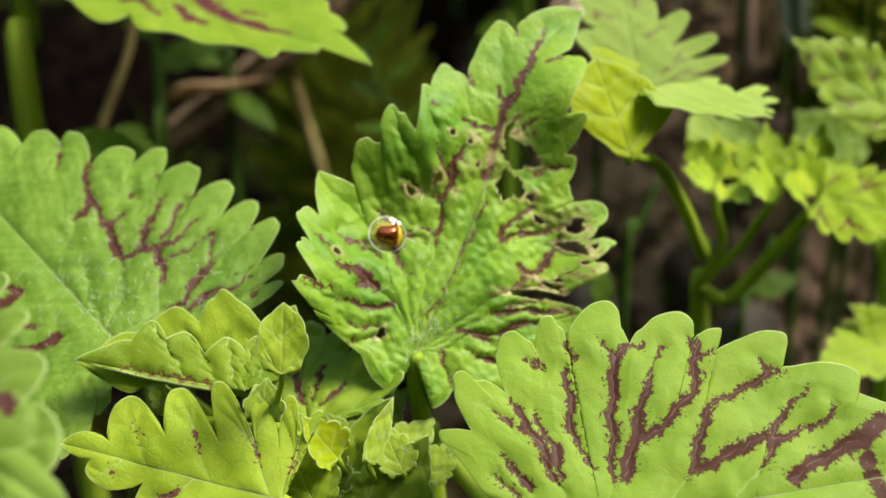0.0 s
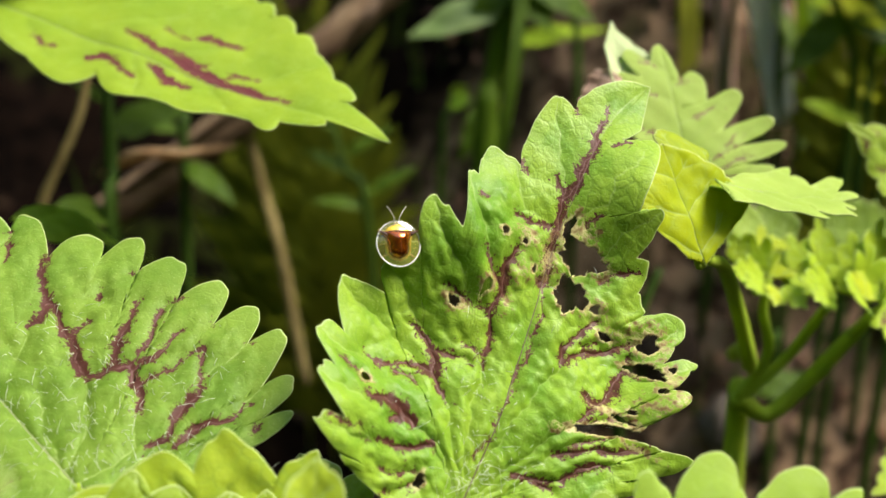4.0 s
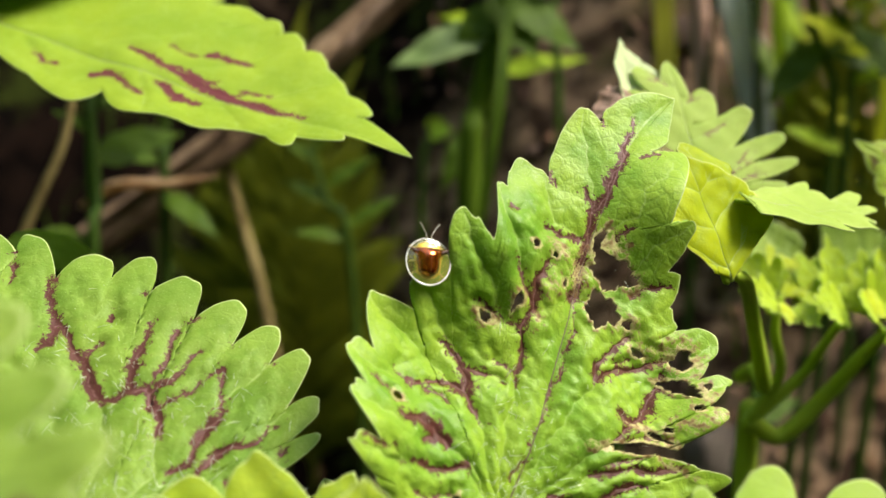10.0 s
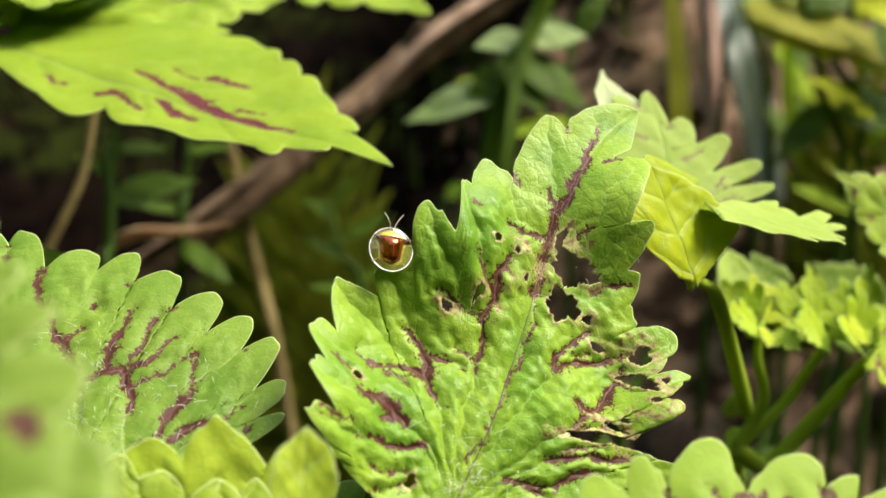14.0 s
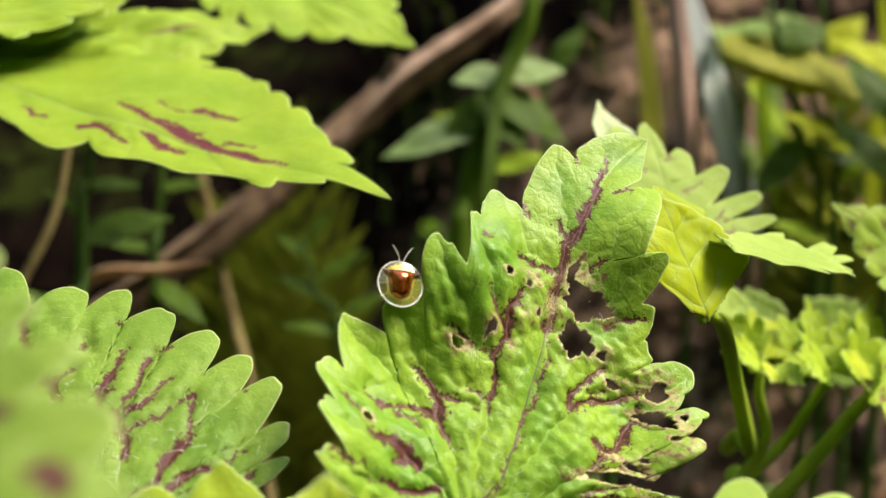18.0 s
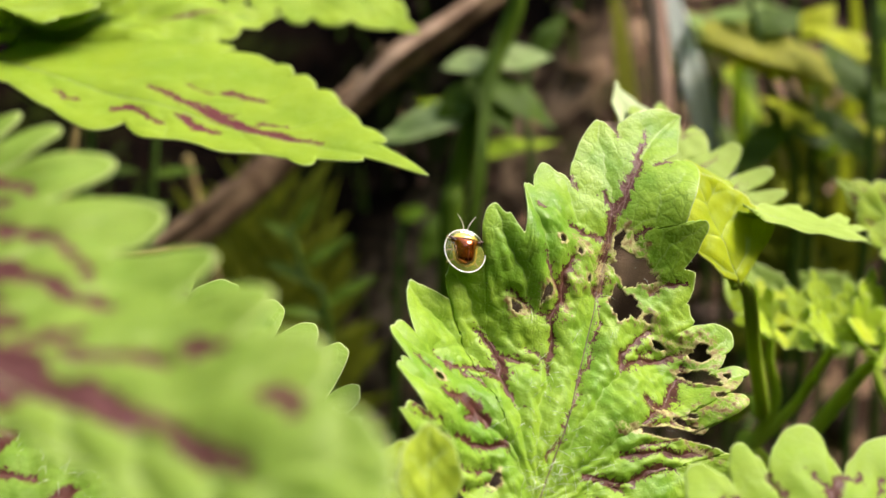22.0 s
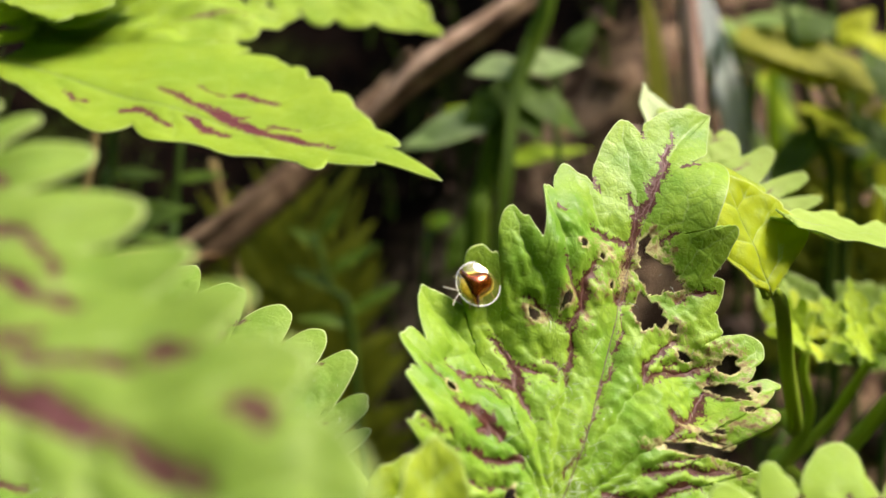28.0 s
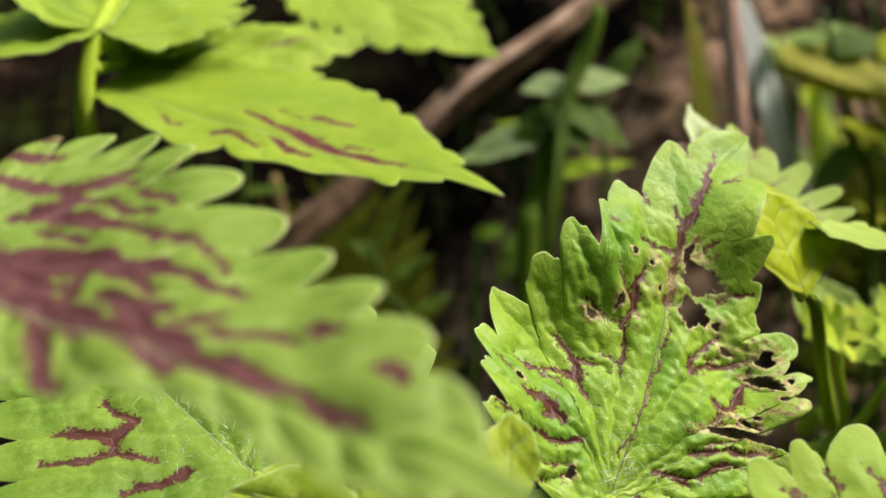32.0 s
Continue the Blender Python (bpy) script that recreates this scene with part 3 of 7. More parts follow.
def spaced(low, high, step, far):
    inner = [low + i * step for i in range(int((high - low) / step) + 1)]
    reach, out = step, []
    while sum(out) < far:
        reach *= 1.35
        out.append(reach)
    before, after, v = [], [], inner[0]
    for d in out:
        v -= d
        before.append(v)
    v = inner[-1]
    for d in out:
        v += d
        after.append(v)
    return before[::-1] + inner + after


def make_ground():
    xs, ys = spaced(-0.45, 0.65, 0.008, 300), spaced(0.15, 1.1, 0.008, 300)
    verts = [(x, y, ground_height(x, y)) for y in ys for x in xs]
    w = len(xs)
    faces = [(j * w + i, j * w + i + 1, (j + 1) * w + i + 1, (j + 1) * w + i) for j in range(len(ys) - 1) for i in range(w - 1)]
    tagged(mesh_object("ground", verts, faces, soil), "crumbly garden soil, its shade painted near-black, rising into a mossy bank", "ground", kind="structure")


make_ground()


def sky_screen():
    """A tall dark ring added out of view round the bed, to block low sky light."""
    n, verts, faces = 96, [], []
    for k in range(14):
        for j in range(n):
            a = 2 * math.pi * j / n
            r = 2.6 + 0.22 * noise.noise((3 * math.cos(a), 3 * math.sin(a), k * 0.5)) + 0.10 * noise.noise((11 * math.cos(a), 11 * math.sin(a), k * 1.7))
            verts.append((r * math.cos(a), 0.2 + r * math.sin(a), -0.1 + k * 0.24))
    for k in range(13):
        for j in range(n):
            faces.append((k * n + j, (k + 1) * n + j, (k + 1) * n + (j + 1) % n, k * n + (j + 1) % n))
    tagged(mesh_object("backdrop", verts, faces, stem_dark), "unseen dark green ring added to block low sky light", "hedge", kind="structure")


sky_screen()

# ---- the chewed coleus: its big leaf with the beetle, and the leaves round it ----
main_plant = thing("coleus_plant", (0.004, 0.175, ground_height(0.004, 0.175)), "leafy lime-green coleus with wine-red veins, leaves partly eaten", "plant", "coleus plants")
rod("stem", main_plant, [(0.004, 0.175, -0.01), (0.002, 0.176, 0.10), (0.0, 0.175, 0.20), (-0.003, 0.172, 0.255)], (0.0042, 0.0034, 0.0024), stem_green, 30)

# outlines from the base to the apex: points on the lobes, and with a third number the notches between them
MAIN_LEFT = [(-0.012, -0.108), (-0.014, -0.078, 2), (-0.051, -0.1), (-0.116, -0.057, 2), (-0.228, -0.036), (-0.254, -0.031), (-0.261, -0.025, 2), (-0.337, 0.002), (-0.332, 0.019), (-0.283, 0.034, 2.2), (-0.368, 0.09), (-0.363, 0.109), (-0.34, 0.114, 2.2), (-0.401, 0.162), (-0.395, 0.185), (-0.348, 0.186, 2.2), (-0.399, 0.268), (-0.401, 0.292), (-0.373, 0.3), (-0.304, 0.308, 1.3), (-0.34, 0.344), (-0.355, 0.391), (-0.338, 0.414), (-0.311, 0.413), (-0.287, 0.397, 2.4), (-0.326, 0.457), (-0.331, 0.489), (-0.32, 0.509), (-0.289, 0.5), (-0.245, 0.471, 1.05), (-0.281, 0.591), (-0.276, 0.598), (-0.258, 0.599, 2), (-0.265, 0.636), (-0.262, 0.671), (-0.247, 0.681), (-0.213, 0.679), (-0.185, 0.672, 2), (-0.198, 0.72), (-0.199, 0.785), (-0.188, 0.849), (-0.17, 0.862), (-0.128, 0.849, 2), (-0.13, 0.888), (-0.109, 0.928), (-0.061, 0.977)]
MAIN_RIGHT = [(0.09, -0.091), (0.114, -0.032, 2), (0.191, -0), (0.226, 0.025, 2), (0.257, 0.093), (0.261, 0.148, 2), (0.329, 0.205), (0.303, 0.222, 2), (0.373, 0.264), (0.389, 0.299), (0.316, 0.281, 2), (0.302, 0.282), (0.264, 0.275, 2), (0.268, 0.302), (0.27, 0.314, 2), (0.316, 0.377), (0.324, 0.401), (0.278, 0.394, 2.2), (0.312, 0.449), (0.326, 0.477), (0.303, 0.478), (0.259, 0.444, 2.2), (0.271, 0.49), (0.285, 0.525), (0.272, 0.556), (0.235, 0.556), (0.208, 0.537), (0.185, 0.52, 2), (0.185, 0.538), (0.168, 0.553), (0.155, 0.561, 2), (0.156, 0.597), (0.145, 0.621), (0.113, 0.616, 2), (0.118, 0.67), (0.114, 0.703), (0.099, 0.712), (0.079, 0.698), (0.064, 0.683, 2), (0.06, 0.707), (0.056, 0.769), (0.059, 0.84), (0.045, 0.861), (0.014, 0.848), (-0.027, 0.815, 2), (-0.012, 0.882), (-0.008, 0.942)]
# flushed veins of the left half, low on it, of the midrib, of the right half and at its foot; then the plain green veins
FLUSH_LEFT = [[(-0.071, 0.269, 0.35), (-0.086, 0.327, 0.52), (-0.108, 0.377, 0.43), (-0.109, 0.414, 0.7), (-0.12, 0.458, 0.87), (-0.123, 0.506, 0.43)], [(-0.109, 0.414, 0.43), (-0.142, 0.444, 0.35), (-0.183, 0.47, 0.17)], [(-0.113, 0.371, 0.26), (-0.159, 0.371, 0.26), (-0.212, 0.374, 0.17)], [(-0.084, 0.283, 0.26), (-0.126, 0.293, 0.17)], [(-0.125, 0.178, 0.43), (-0.153, 0.216, 0.7), (-0.175, 0.255, 0.87), (-0.208, 0.274, 0.43), (-0.229, 0.288, 0.17)], [(-0.175, 0.255, 0.52), (-0.137, 0.262, 0.43), (-0.098, 0.263, 0.26)], [(-0.153, 0.216, 0.7), (-0.185, 0.207, 0.61), (-0.217, 0.194, 0.43), (-0.264, 0.175, 0.17)]]
FLUSH_LOW = [[(-0.259, 0.169, 0.17), (-0.298, 0.174, 0.17)], [(-0.1, 0.159, 0.17), (-0.129, 0.184, 0.35)], [(-0.151, 0.103, 0.61), (-0.188, 0.107, 1.22), (-0.227, 0.112, 0.78), (-0.265, 0.102, 0.26)], [(-0.181, 0.095, 0.7), (-0.205, 0.076, 0.35)], [(-0.267, 0.123, 0.17), (-0.313, 0.133, 0.17), (-0.344, 0.145, 0.09)], [(-0.318, 0.024, 0.09), (-0.282, 0.027, 0.26), (-0.249, 0.044, 0.17)], [(-0.106, 0.076, 0.52), (-0.149, 0.054, 0.52), (-0.193, 0.036, 0.43), (-0.23, 0.025, 0.17)], [(-0.183, -0.011, 0.11), (-0.132, 0.004, 0.21), (-0.112, 0.019, 0.21)], [(-0.157, -0.038, 0.11), (-0.095, -0.002, 0.11)], [(-0.18, 0.176, 0.26), (-0.229, 0.175, 0.26)]]
FLUSH_MID = [[(-0.067, 0.898, 0.26), (-0.066, 0.805, 0.52), (-0.065, 0.718, 0.7), (-0.071, 0.654, 0.78), (-0.062, 0.602, 0.61), (-0.045, 0.546, 0.52), (-0.025, 0.477, 0.35)], [(-0.025, 0.477, 0.17), (-0.009, 0.406, 0.14), (-0.001, 0.321, 0.14), (-0.004, 0.206, 0.14), (-0.013, 0.092, 0.14)], [(-0.069, 0.655, 0.52), (-0.108, 0.681, 0.35)], [(-0.059, 0.596, 0.43), (-0.111, 0.572, 0.43), (-0.153, 0.574, 0.26)], [(-0.162, 0.666, 0.17), (-0.195, 0.68, 0.43)], [(-0.121, 0.844, 0.09), (-0.136, 0.856, 0.26)], [(-0.219, 0.56, 0.17), (-0.239, 0.565, 0.26)], [(-0.024, 0.81, 0.26), (0.003, 0.825, 0.17)], [(-0.008, 0.621, 0.17), (0.009, 0.655, 0.26)], [(-0.035, 0.478, 0.7), (-0.05, 0.543, 0.78)]]
FLUSH_RIGHT = [[(0.066, 0.34, 0.43), (0.063, 0.381, 0.61), (0.075, 0.42, 0.52), (0.109, 0.462, 0.26)], [(0.07, 0.346, 0.43), (0.115, 0.401, 0.61), (0.159, 0.433, 0.52), (0.205, 0.46, 0.35)], [(0.137, 0.254, 0.35), (0.171, 0.303, 0.7), (0.198, 0.364, 0.78), (0.203, 0.404, 0.52), (0.2, 0.428, 0.35)], [(0.165, 0.3, 0.78), (0.131, 0.311, 0.61)], [(0.138, 0.251, 0.26), (0.201, 0.284, 0.35), (0.25, 0.314, 0.26)], [(0.2, 0.398, 0.35), (0.228, 0.402, 0.17)], [(0.084, 0.544, 0.35), (0.096, 0.569, 0.26), (0.131, 0.599, 0.26)], [(0.124, 0.429, 0.26), (0.093, 0.398, 0.26)]]
FLUSH_FOOT = [[(0.119, 0.173, 0.32), (0.179, 0.208, 0.42), (0.23, 0.238, 0.42), (0.288, 0.267, 0.32)], [(0.112, 0.114, 0.21), (0.154, 0.138, 0.53), (0.178, 0.166, 0.63), (0.219, 0.196, 0.42), (0.239, 0.209, 0.21)], [(0.067, 0.102, 0.21), (0.113, 0.111, 0.53), (0.154, 0.114, 0.32)], [(0.098, 0.065, 0.21), (0.168, 0.073, 0.42), (0.206, 0.067, 0.21)], [(0.05, 0.043, 0.21), (0.077, 0.009, 0.32), (0.105, -0.025, 0.21)], [(0.147, 0.209, 0.21), (0.208, 0.25, 0.11)]]
VEINS_UPPER = [[(-0.171, 0.844, 0), (-0.129, 0.758, 0), (-0.078, 0.665, 0)], [(-0.24, 0.672, 0), (-0.185, 0.659, 0), (-0.143, 0.593, 0), (-0.064, 0.594, 0)], [(0.032, 0.818, 0), (-0.001, 0.73, 0), (0.002, 0.675, 0), (-0.051, 0.595, 0)], [(0.101, 0.704, 0), (0.062, 0.636, 0), (0.051, 0.578, 0), (-0.02, 0.467, 0)], [(-0.313, 0.492, 0), (-0.282, 0.459, 0), (-0.205, 0.407, 0), (-0.102, 0.355, 0)], [(-0.275, 0.587, 0), (-0.22, 0.508, 0), (-0.14, 0.445, 0)], [(-0.324, 0.353, 0), (-0.272, 0.327, 0), (-0.18, 0.266, 0)], [(-0.396, 0.274, 0), (-0.34, 0.264, 0), (-0.249, 0.242, 0), (-0.18, 0.209, 0)], [(-0.392, 0.165, 0), (-0.322, 0.159, 0), (-0.26, 0.171, 0)]]
VEINS_LOWER = [[(-0.359, 0.093, 0), (-0.294, 0.082, 0), (-0.234, 0.098, 0)], [(-0.33, 0.006, 0), (-0.251, 0.018, 0), (-0.193, 0.036, 0)], [(-0.071, 0.269, 0), (-0.056, 0.167, 0), (-0.021, 0.044, 0)], [(-0.125, 0.178, 0), (-0.065, 0.103, 0), (-0.009, 0.015, 0)], [(-0.158, 0.102, 0), (-0.086, 0.081, 0), (-0.016, 0.024, 0)], [(-0.106, 0.076, 0), (-0.053, 0.051, 0), (-0.008, 0.01, 0)], [(0.137, 0.254, 0), (0.065, 0.131, 0), (0.004, 0.011, 0)], [(0.068, 0.342, 0), (0.037, 0.252, 0), (0.01, 0.117, 0), (-0.003, 0.018, 0)], [(0.269, 0.537, 0), (0.231, 0.484, 0), (0.205, 0.46, 0)], [(0.312, 0.46, 0), (0.255, 0.403, 0), (0.212, 0.391, 0)], [(0.28, 0.26, 0), (0.12, 0.172, 0), (0.005, 0.005, 0)], [(0.112, 0.114, 0), (0.009, 0.001, 0)]]
# how the blade swells and sinks: across, along, spread, height in leaf lengths
MAIN_SWELLS = [(-0.25, 0.49, 0.11, 0.0511), (-0.24, 0.25, 0.12, -0.0524), (-0.34, 0.0, 0.14, 0.0813), (0.08, 0.75, 0.13, 0.1002), (0.32, 0.37, 0.11, 0.0747), (0.14, 0.24, 0.1, 0.0239), (0.19, 0.39, 0.09, -0.0472), (0.29, 0.56, 0.12, 0.0055), (-0.18, 0.8, 0.15, -0.0027), (-0.05, 0.3, 0.1, -0.0201), (-0.38, 0.32, 0.1, -0.0201), (0.0, 0.52, 0.12, -0.0203)]
MAIN_HOLES = [(0.015, 0.567, 0.0472, 0.0285), (0.029, 0.486, 0.0333, 0.0335), (-0.037, 0.609, 0.0075, 0.0235), (-0.143, 0.41, 0.0086, 0.0129), (-0.186, 0.355, 0.011, 0.008), (0.224, 0.474, 0.0161, 0.0214), (0.238, 0.418, 0.0322, 0.0096), (0.088, 0.484, 0.0097, 0.0064), (0.236, 0.324, 0.0054, 0.0043), (-0.279, 0.129, 0.0086, 0.0064), (-0.096, 0.009, 0.0078, 0.013), (0.225, 0.302, 0.0258, 0.0032), (-0.068, 0.491, 0.0043, 0.0054), (0.135, 0.448, 0.015, 0.0054), (-0.163, 0.519, 0.0065, 0.0043), (-0.112, 0.53, 0.0054, 0.0043), (0.271, 0.386, 0.0054, 0.0043), (0.281, 0.441, 0.0054, 0.0054), (0.216, 0.27, 0.088, 0.0085, 20.0)]
MAIN_SCARS = [(-0.013, 0.608, 0.0575, 0.0401, 0.72), (-0.045, 0.533, 0.0447, 0.0803, 0.62), (-0.105, 0.546, 0.0575, 0.0241, 0.66), (0.065, 0.566, 0.0511, 0.0294, 0.7), (0.081, 0.483, 0.0639, 0.0335, 0.66), (0.222, 0.479, 0.0703, 0.0535, 0.72), (0.254, 0.426, 0.0766, 0.0321, 0.72), (0.165, 0.47, 0.0639, 0.0201, 0.6), (-0.144, 0.412, 0.023, 0.0294, 0.8), (-0.175, 0.355, 0.046, 0.0241, 0.7), (0.31, 0.383, 0.0511, 0.0335, 0.62), (0.253, 0.301, 0.0766, 0.0134, 0.7), (0.271, 0.263, 0.1022, 0.0107, 0.66), (0.276, 0.348, 0.0766, 0.0335, 0.55), (-0.091, 0.477, 0.0383, 0.0669, 0.5), (-0.087, 0.401, 0.0204, 0.0401, 0.5)]
main_leaf = leaf(main_plant, (-0.0047, 0.1628, 0.2746), (0.0262, 0.2039, 0.3259), (0.2455, -0.8238, 0.5109), *lobed(MAIN_LEFT, MAIN_RIGHT), depth=0.14, round_=3.0, sway=-0.062, slant=1.35, quilt=0.00072, wave=0.0003, flush_width=1.05, calm=(0.48, 0.70),
     notches=notches_of(MAIN_LEFT, MAIN_RIGHT), flush=FLUSH_LEFT + FLUSH_LOW + FLUSH_MID + FLUSH_RIGHT + FLUSH_FOOT + VEINS_UPPER + VEINS_LOWER, swells=MAIN_SWELLS, holes=MAIN_HOLES, scars=MAIN_SCARS, nu=15, nt=120, seed=3, rib=0.0007, midvein=vein_wine, crinkle=0.00007,
     material=leaf_chewed, label="large lime-green leaf with chewed holes and wine-red veins", petiole=([(-0.0050, 0.1665, 0.266), (-0.003, 0.172, 0.254)], (0.0013, 0.0014, 0.0018)))


def hairs(host, base, tip, normal, spots, seed):
    """Fine white hairs standing on a leaf, too many to count. spots: (across, along, spread, number) in leaf lengths."""
    rng = np.random.default_rng(seed)
    size = (Vector(tip) - Vector(base)).length
    verts, faces = [], []
    for x, y, spread, number in spots:
        for _ in range(number):
            a, b = rng.normal(x, spread), rng.normal(y, spread * 1.3)
            start = np.array((a * size, b * size, 0.0002))
            lean = rng.normal(0, 1, 2)
            long = rng.uniform(0.0005, 0.0015)
            points = [start, start + np.array((lean[0] * 0.3, lean[1] * 0.3, 0.55)) * long, start + np.array((lean[0] * 0.8, lean[1] * 0.8, 0.8)) * long]
            v, f = tube_data(points, (0.00004, 0.000032, 0.00001), 5, 4)
            faces += [tuple(q + len(verts) for q in t) for t in f]
            verts += v
    ob = mesh_object("hairs", verts, faces, hair_white)
    hang(ob, host, leaf_axes(base, tip, normal))
    tagged(ob, "fine white leaf hairs", kind="stuff")


hairs(main_leaf, (-0.0047, 0.1628, 0.2746), (0.0262, 0.2039, 0.3259), (0.2455, -0.8238, 0.5109), [(0.0, 0.05, 0.03, 110), (-0.05, 0.12, 0.04, 50), (0.05, 0.12, 0.04, 50), (-0.08, 0.22, 0.03, 30), (0.0, 0.3, 0.12, 40)], 5)

# the broad leaf beside it
LEFT_A = [(0.10, -0.13), (0.22, -0.17), (0.33, -0.18), (0.40, -0.145), (0.455, -0.07), (0.45, 0.02), (0.445, 0.11), (0.43, 0.21), (0.40, 0.30), (0.35, 0.37), (0.30, 0.48), (0.255, 0.56), (0.20, 0.65), (0.15, 0.75), (0.09, 0.86)]
LEFT_TIPS = [(0.10, -0.13), (0.22, -0.17), (0.36, -0.153), (0.411, -0.1), (0.47, -0.005), (0.472, 0.087), (0.462, 0.179), (0.435, 0.289), (0.411, 0.401), (0.345, 0.473), (0.281, 0.608), (0.225, 0.676), (0.152, 0.767), (0.07, 0.80)]
LEFT_NOTCH = [None, None, (0.311, -0.117, 2.7), (0.363, -0.062, 2.7), (0.404, 0.032, 2.7), (0.384, 0.113, 2.7), (0.366, 0.212, 2.7), (0.352, 0.325, 2.7), (0.323, 0.409, 2.7), (0.246, 0.478, 2.7), (0.231, 0.585, 2.7), (0.157, 0.661, 2.7), None]
LEFT_VEINS = [[(0.229, 0.591, 0.22), (0.203, 0.552, 0.37), (0.176, 0.532, 0.3)], [(0.25, 0.487, 0.37), (0.207, 0.446, 0.52), (0.19, 0.392, 0.67), (0.146, 0.357, 0.6), (0.116, 0.354, 0.22)], [(0.19, 0.392, 0.52), (0.177, 0.337, 0.52), (0.168, 0.289, 0.6), (0.156, 0.245, 0.67), (0.143, 0.197, 0.74)], [(0.169, 0.291, 0.6), (0.197, 0.289, 0.45), (0.22, 0.283, 0.15)], [(0.142, 0.18, 0.52), (0.185, 0.167, 0.52), (0.215, 0.143, 0.45)], [(0.185, 0.167, 0.52), (0.229, 0.203, 0.67), (0.28, 0.238, 0.52), (0.315, 0.256, 0.3)], [(0.215, 0.143, 0.3), (0.272, 0.171, 0.37), (0.32, 0.2, 0.3), (0.351, 0.216, 0.22), (0.369, 0.211, 0.22)], [(0.211, 0.134, 0.6), (0.256, 0.13, 0.52), (0.307, 0.137, 0.37), (0.335, 0.14, 0.15)]]
LEFT_TWIGS = [[(0.196, 0.1, 0.37), (0.249, 0.093, 0.3), (0.299, 0.089, 0.22), (0.336, 0.081, 0.3)], [(0.215, 0.143, 0.37), (0.196, 0.1, 0.82), (0.171, 0.053, 0.37)], [(0.133, -0.016, 0.22), (0.173, -0.021, 0.45), (0.22, -0, 0.67), (0.268, 0.013, 0.6), (0.295, 0.031, 0.3), (0.334, 0.078, 0.22)], [(0.173, -0.046, 0.37), (0.209, -0.048, 0.6), (0.246, -0.051, 0.6), (0.279, -0.075, 0.3), (0.328, -0.08, 0.15)], [(0.355, 0.329, 0.15), (0.347, 0.328, 0.37)], [(0.37, 0.214, 0.3), (0.387, 0.205, 0.15)], [(0.392, 0.115, 0.3), (0.379, 0.113, 0.15)], [(0.407, 0.032, 0.22), (0.413, 0.022, 0.15)], [(0.309, -0.125, 0.22), (0.292, -0.128, 0.15)], [(0.273, 0.335, 0.15), (0.263, 0.324, 0.3)], [(0.187, -0.095, 0.3), (0.192, -0.108, 0.15)]]
LEFT_FAR_SIDE = [[(-0.085, 0.271, 0.52), (-0.147, 0.263, 1.33), (-0.181, 0.318, 0.8), (-0.222, 0.355, 0.27)], [(-0.107, 0.351, 0.41), (-0.089, 0.265, 0.66)], [(-0.147, 0.263, 0.8), (-0.158, 0.224, 0.8), (-0.115, 0.16, 0.27)], [(-0.091, 0.096, 0.93), (-0.132, 0.109, 0.8), (-0.204, 0.139, 0.41)], [(-0.159, 0.225, 0.52), (-0.211, 0.25, 0.52), (-0.274, 0.293, 0.41)]]
LEFT_PLAIN = [[(0.112, 0.343, 0), (0.069, 0.312, 0), (0.073, 0.359, 0)], [(0.168, 0.289, 0), (0.139, 0.19, 0), (0.105, 0.12, 0), (-0.001, 0.03, 0)], [(0.058, 0.216, 0), (0.023, 0.15, 0), (-0.005, 0.033, 0)], [(0.215, 0.143, 0), (0.158, 0.051, 0), (0.115, -0.005, 0), (0.012, -0.002, 0)], [(0.173, -0.046, 0), (0.068, -0.023, 0)], [(0.404, 0.032, 0), (0.295, 0.031, 0)], [(0.363, -0.062, 0), (0.279, -0.075, 0)]]
LEFT_PLACE = (-0.0555, 0.1625, 0.2777), (-0.1076, 0.2090, 0.3051), (-0.027, -0.529, 0.848)
left_leaf = leaf(main_plant, *LEFT_PLACE, LEFT_A, LEFT_TIPS, depth=0.15, slant=0.75, quilt=0.0005, wave=0.0003, notches=([None] * 16, LEFT_NOTCH),
     flush=LEFT_VEINS + LEFT_TWIGS + LEFT_FAR_SIDE + LEFT_PLAIN, flush_width=1.15,
     nu=20, nt=80, seed=5, crinkle=0.00006, material=leaf_broad, label="broad lime-green leaf with wine-red branching veins", petiole=([(-0.048, 0.172, 0.262), (-0.024, 0.182, 0.228), (-0.001, 0.178, 0.185)], (0.0012, 0.0014, 0.0018)))

hairs(left_leaf, *LEFT_PLACE, [(0.12, 0.05, 0.09, 260), (0.0, 0.15, 0.08, 120), (0.30, 0.02, 0.05, 25), (0.2, 0.25, 0.06, 40)], 6)

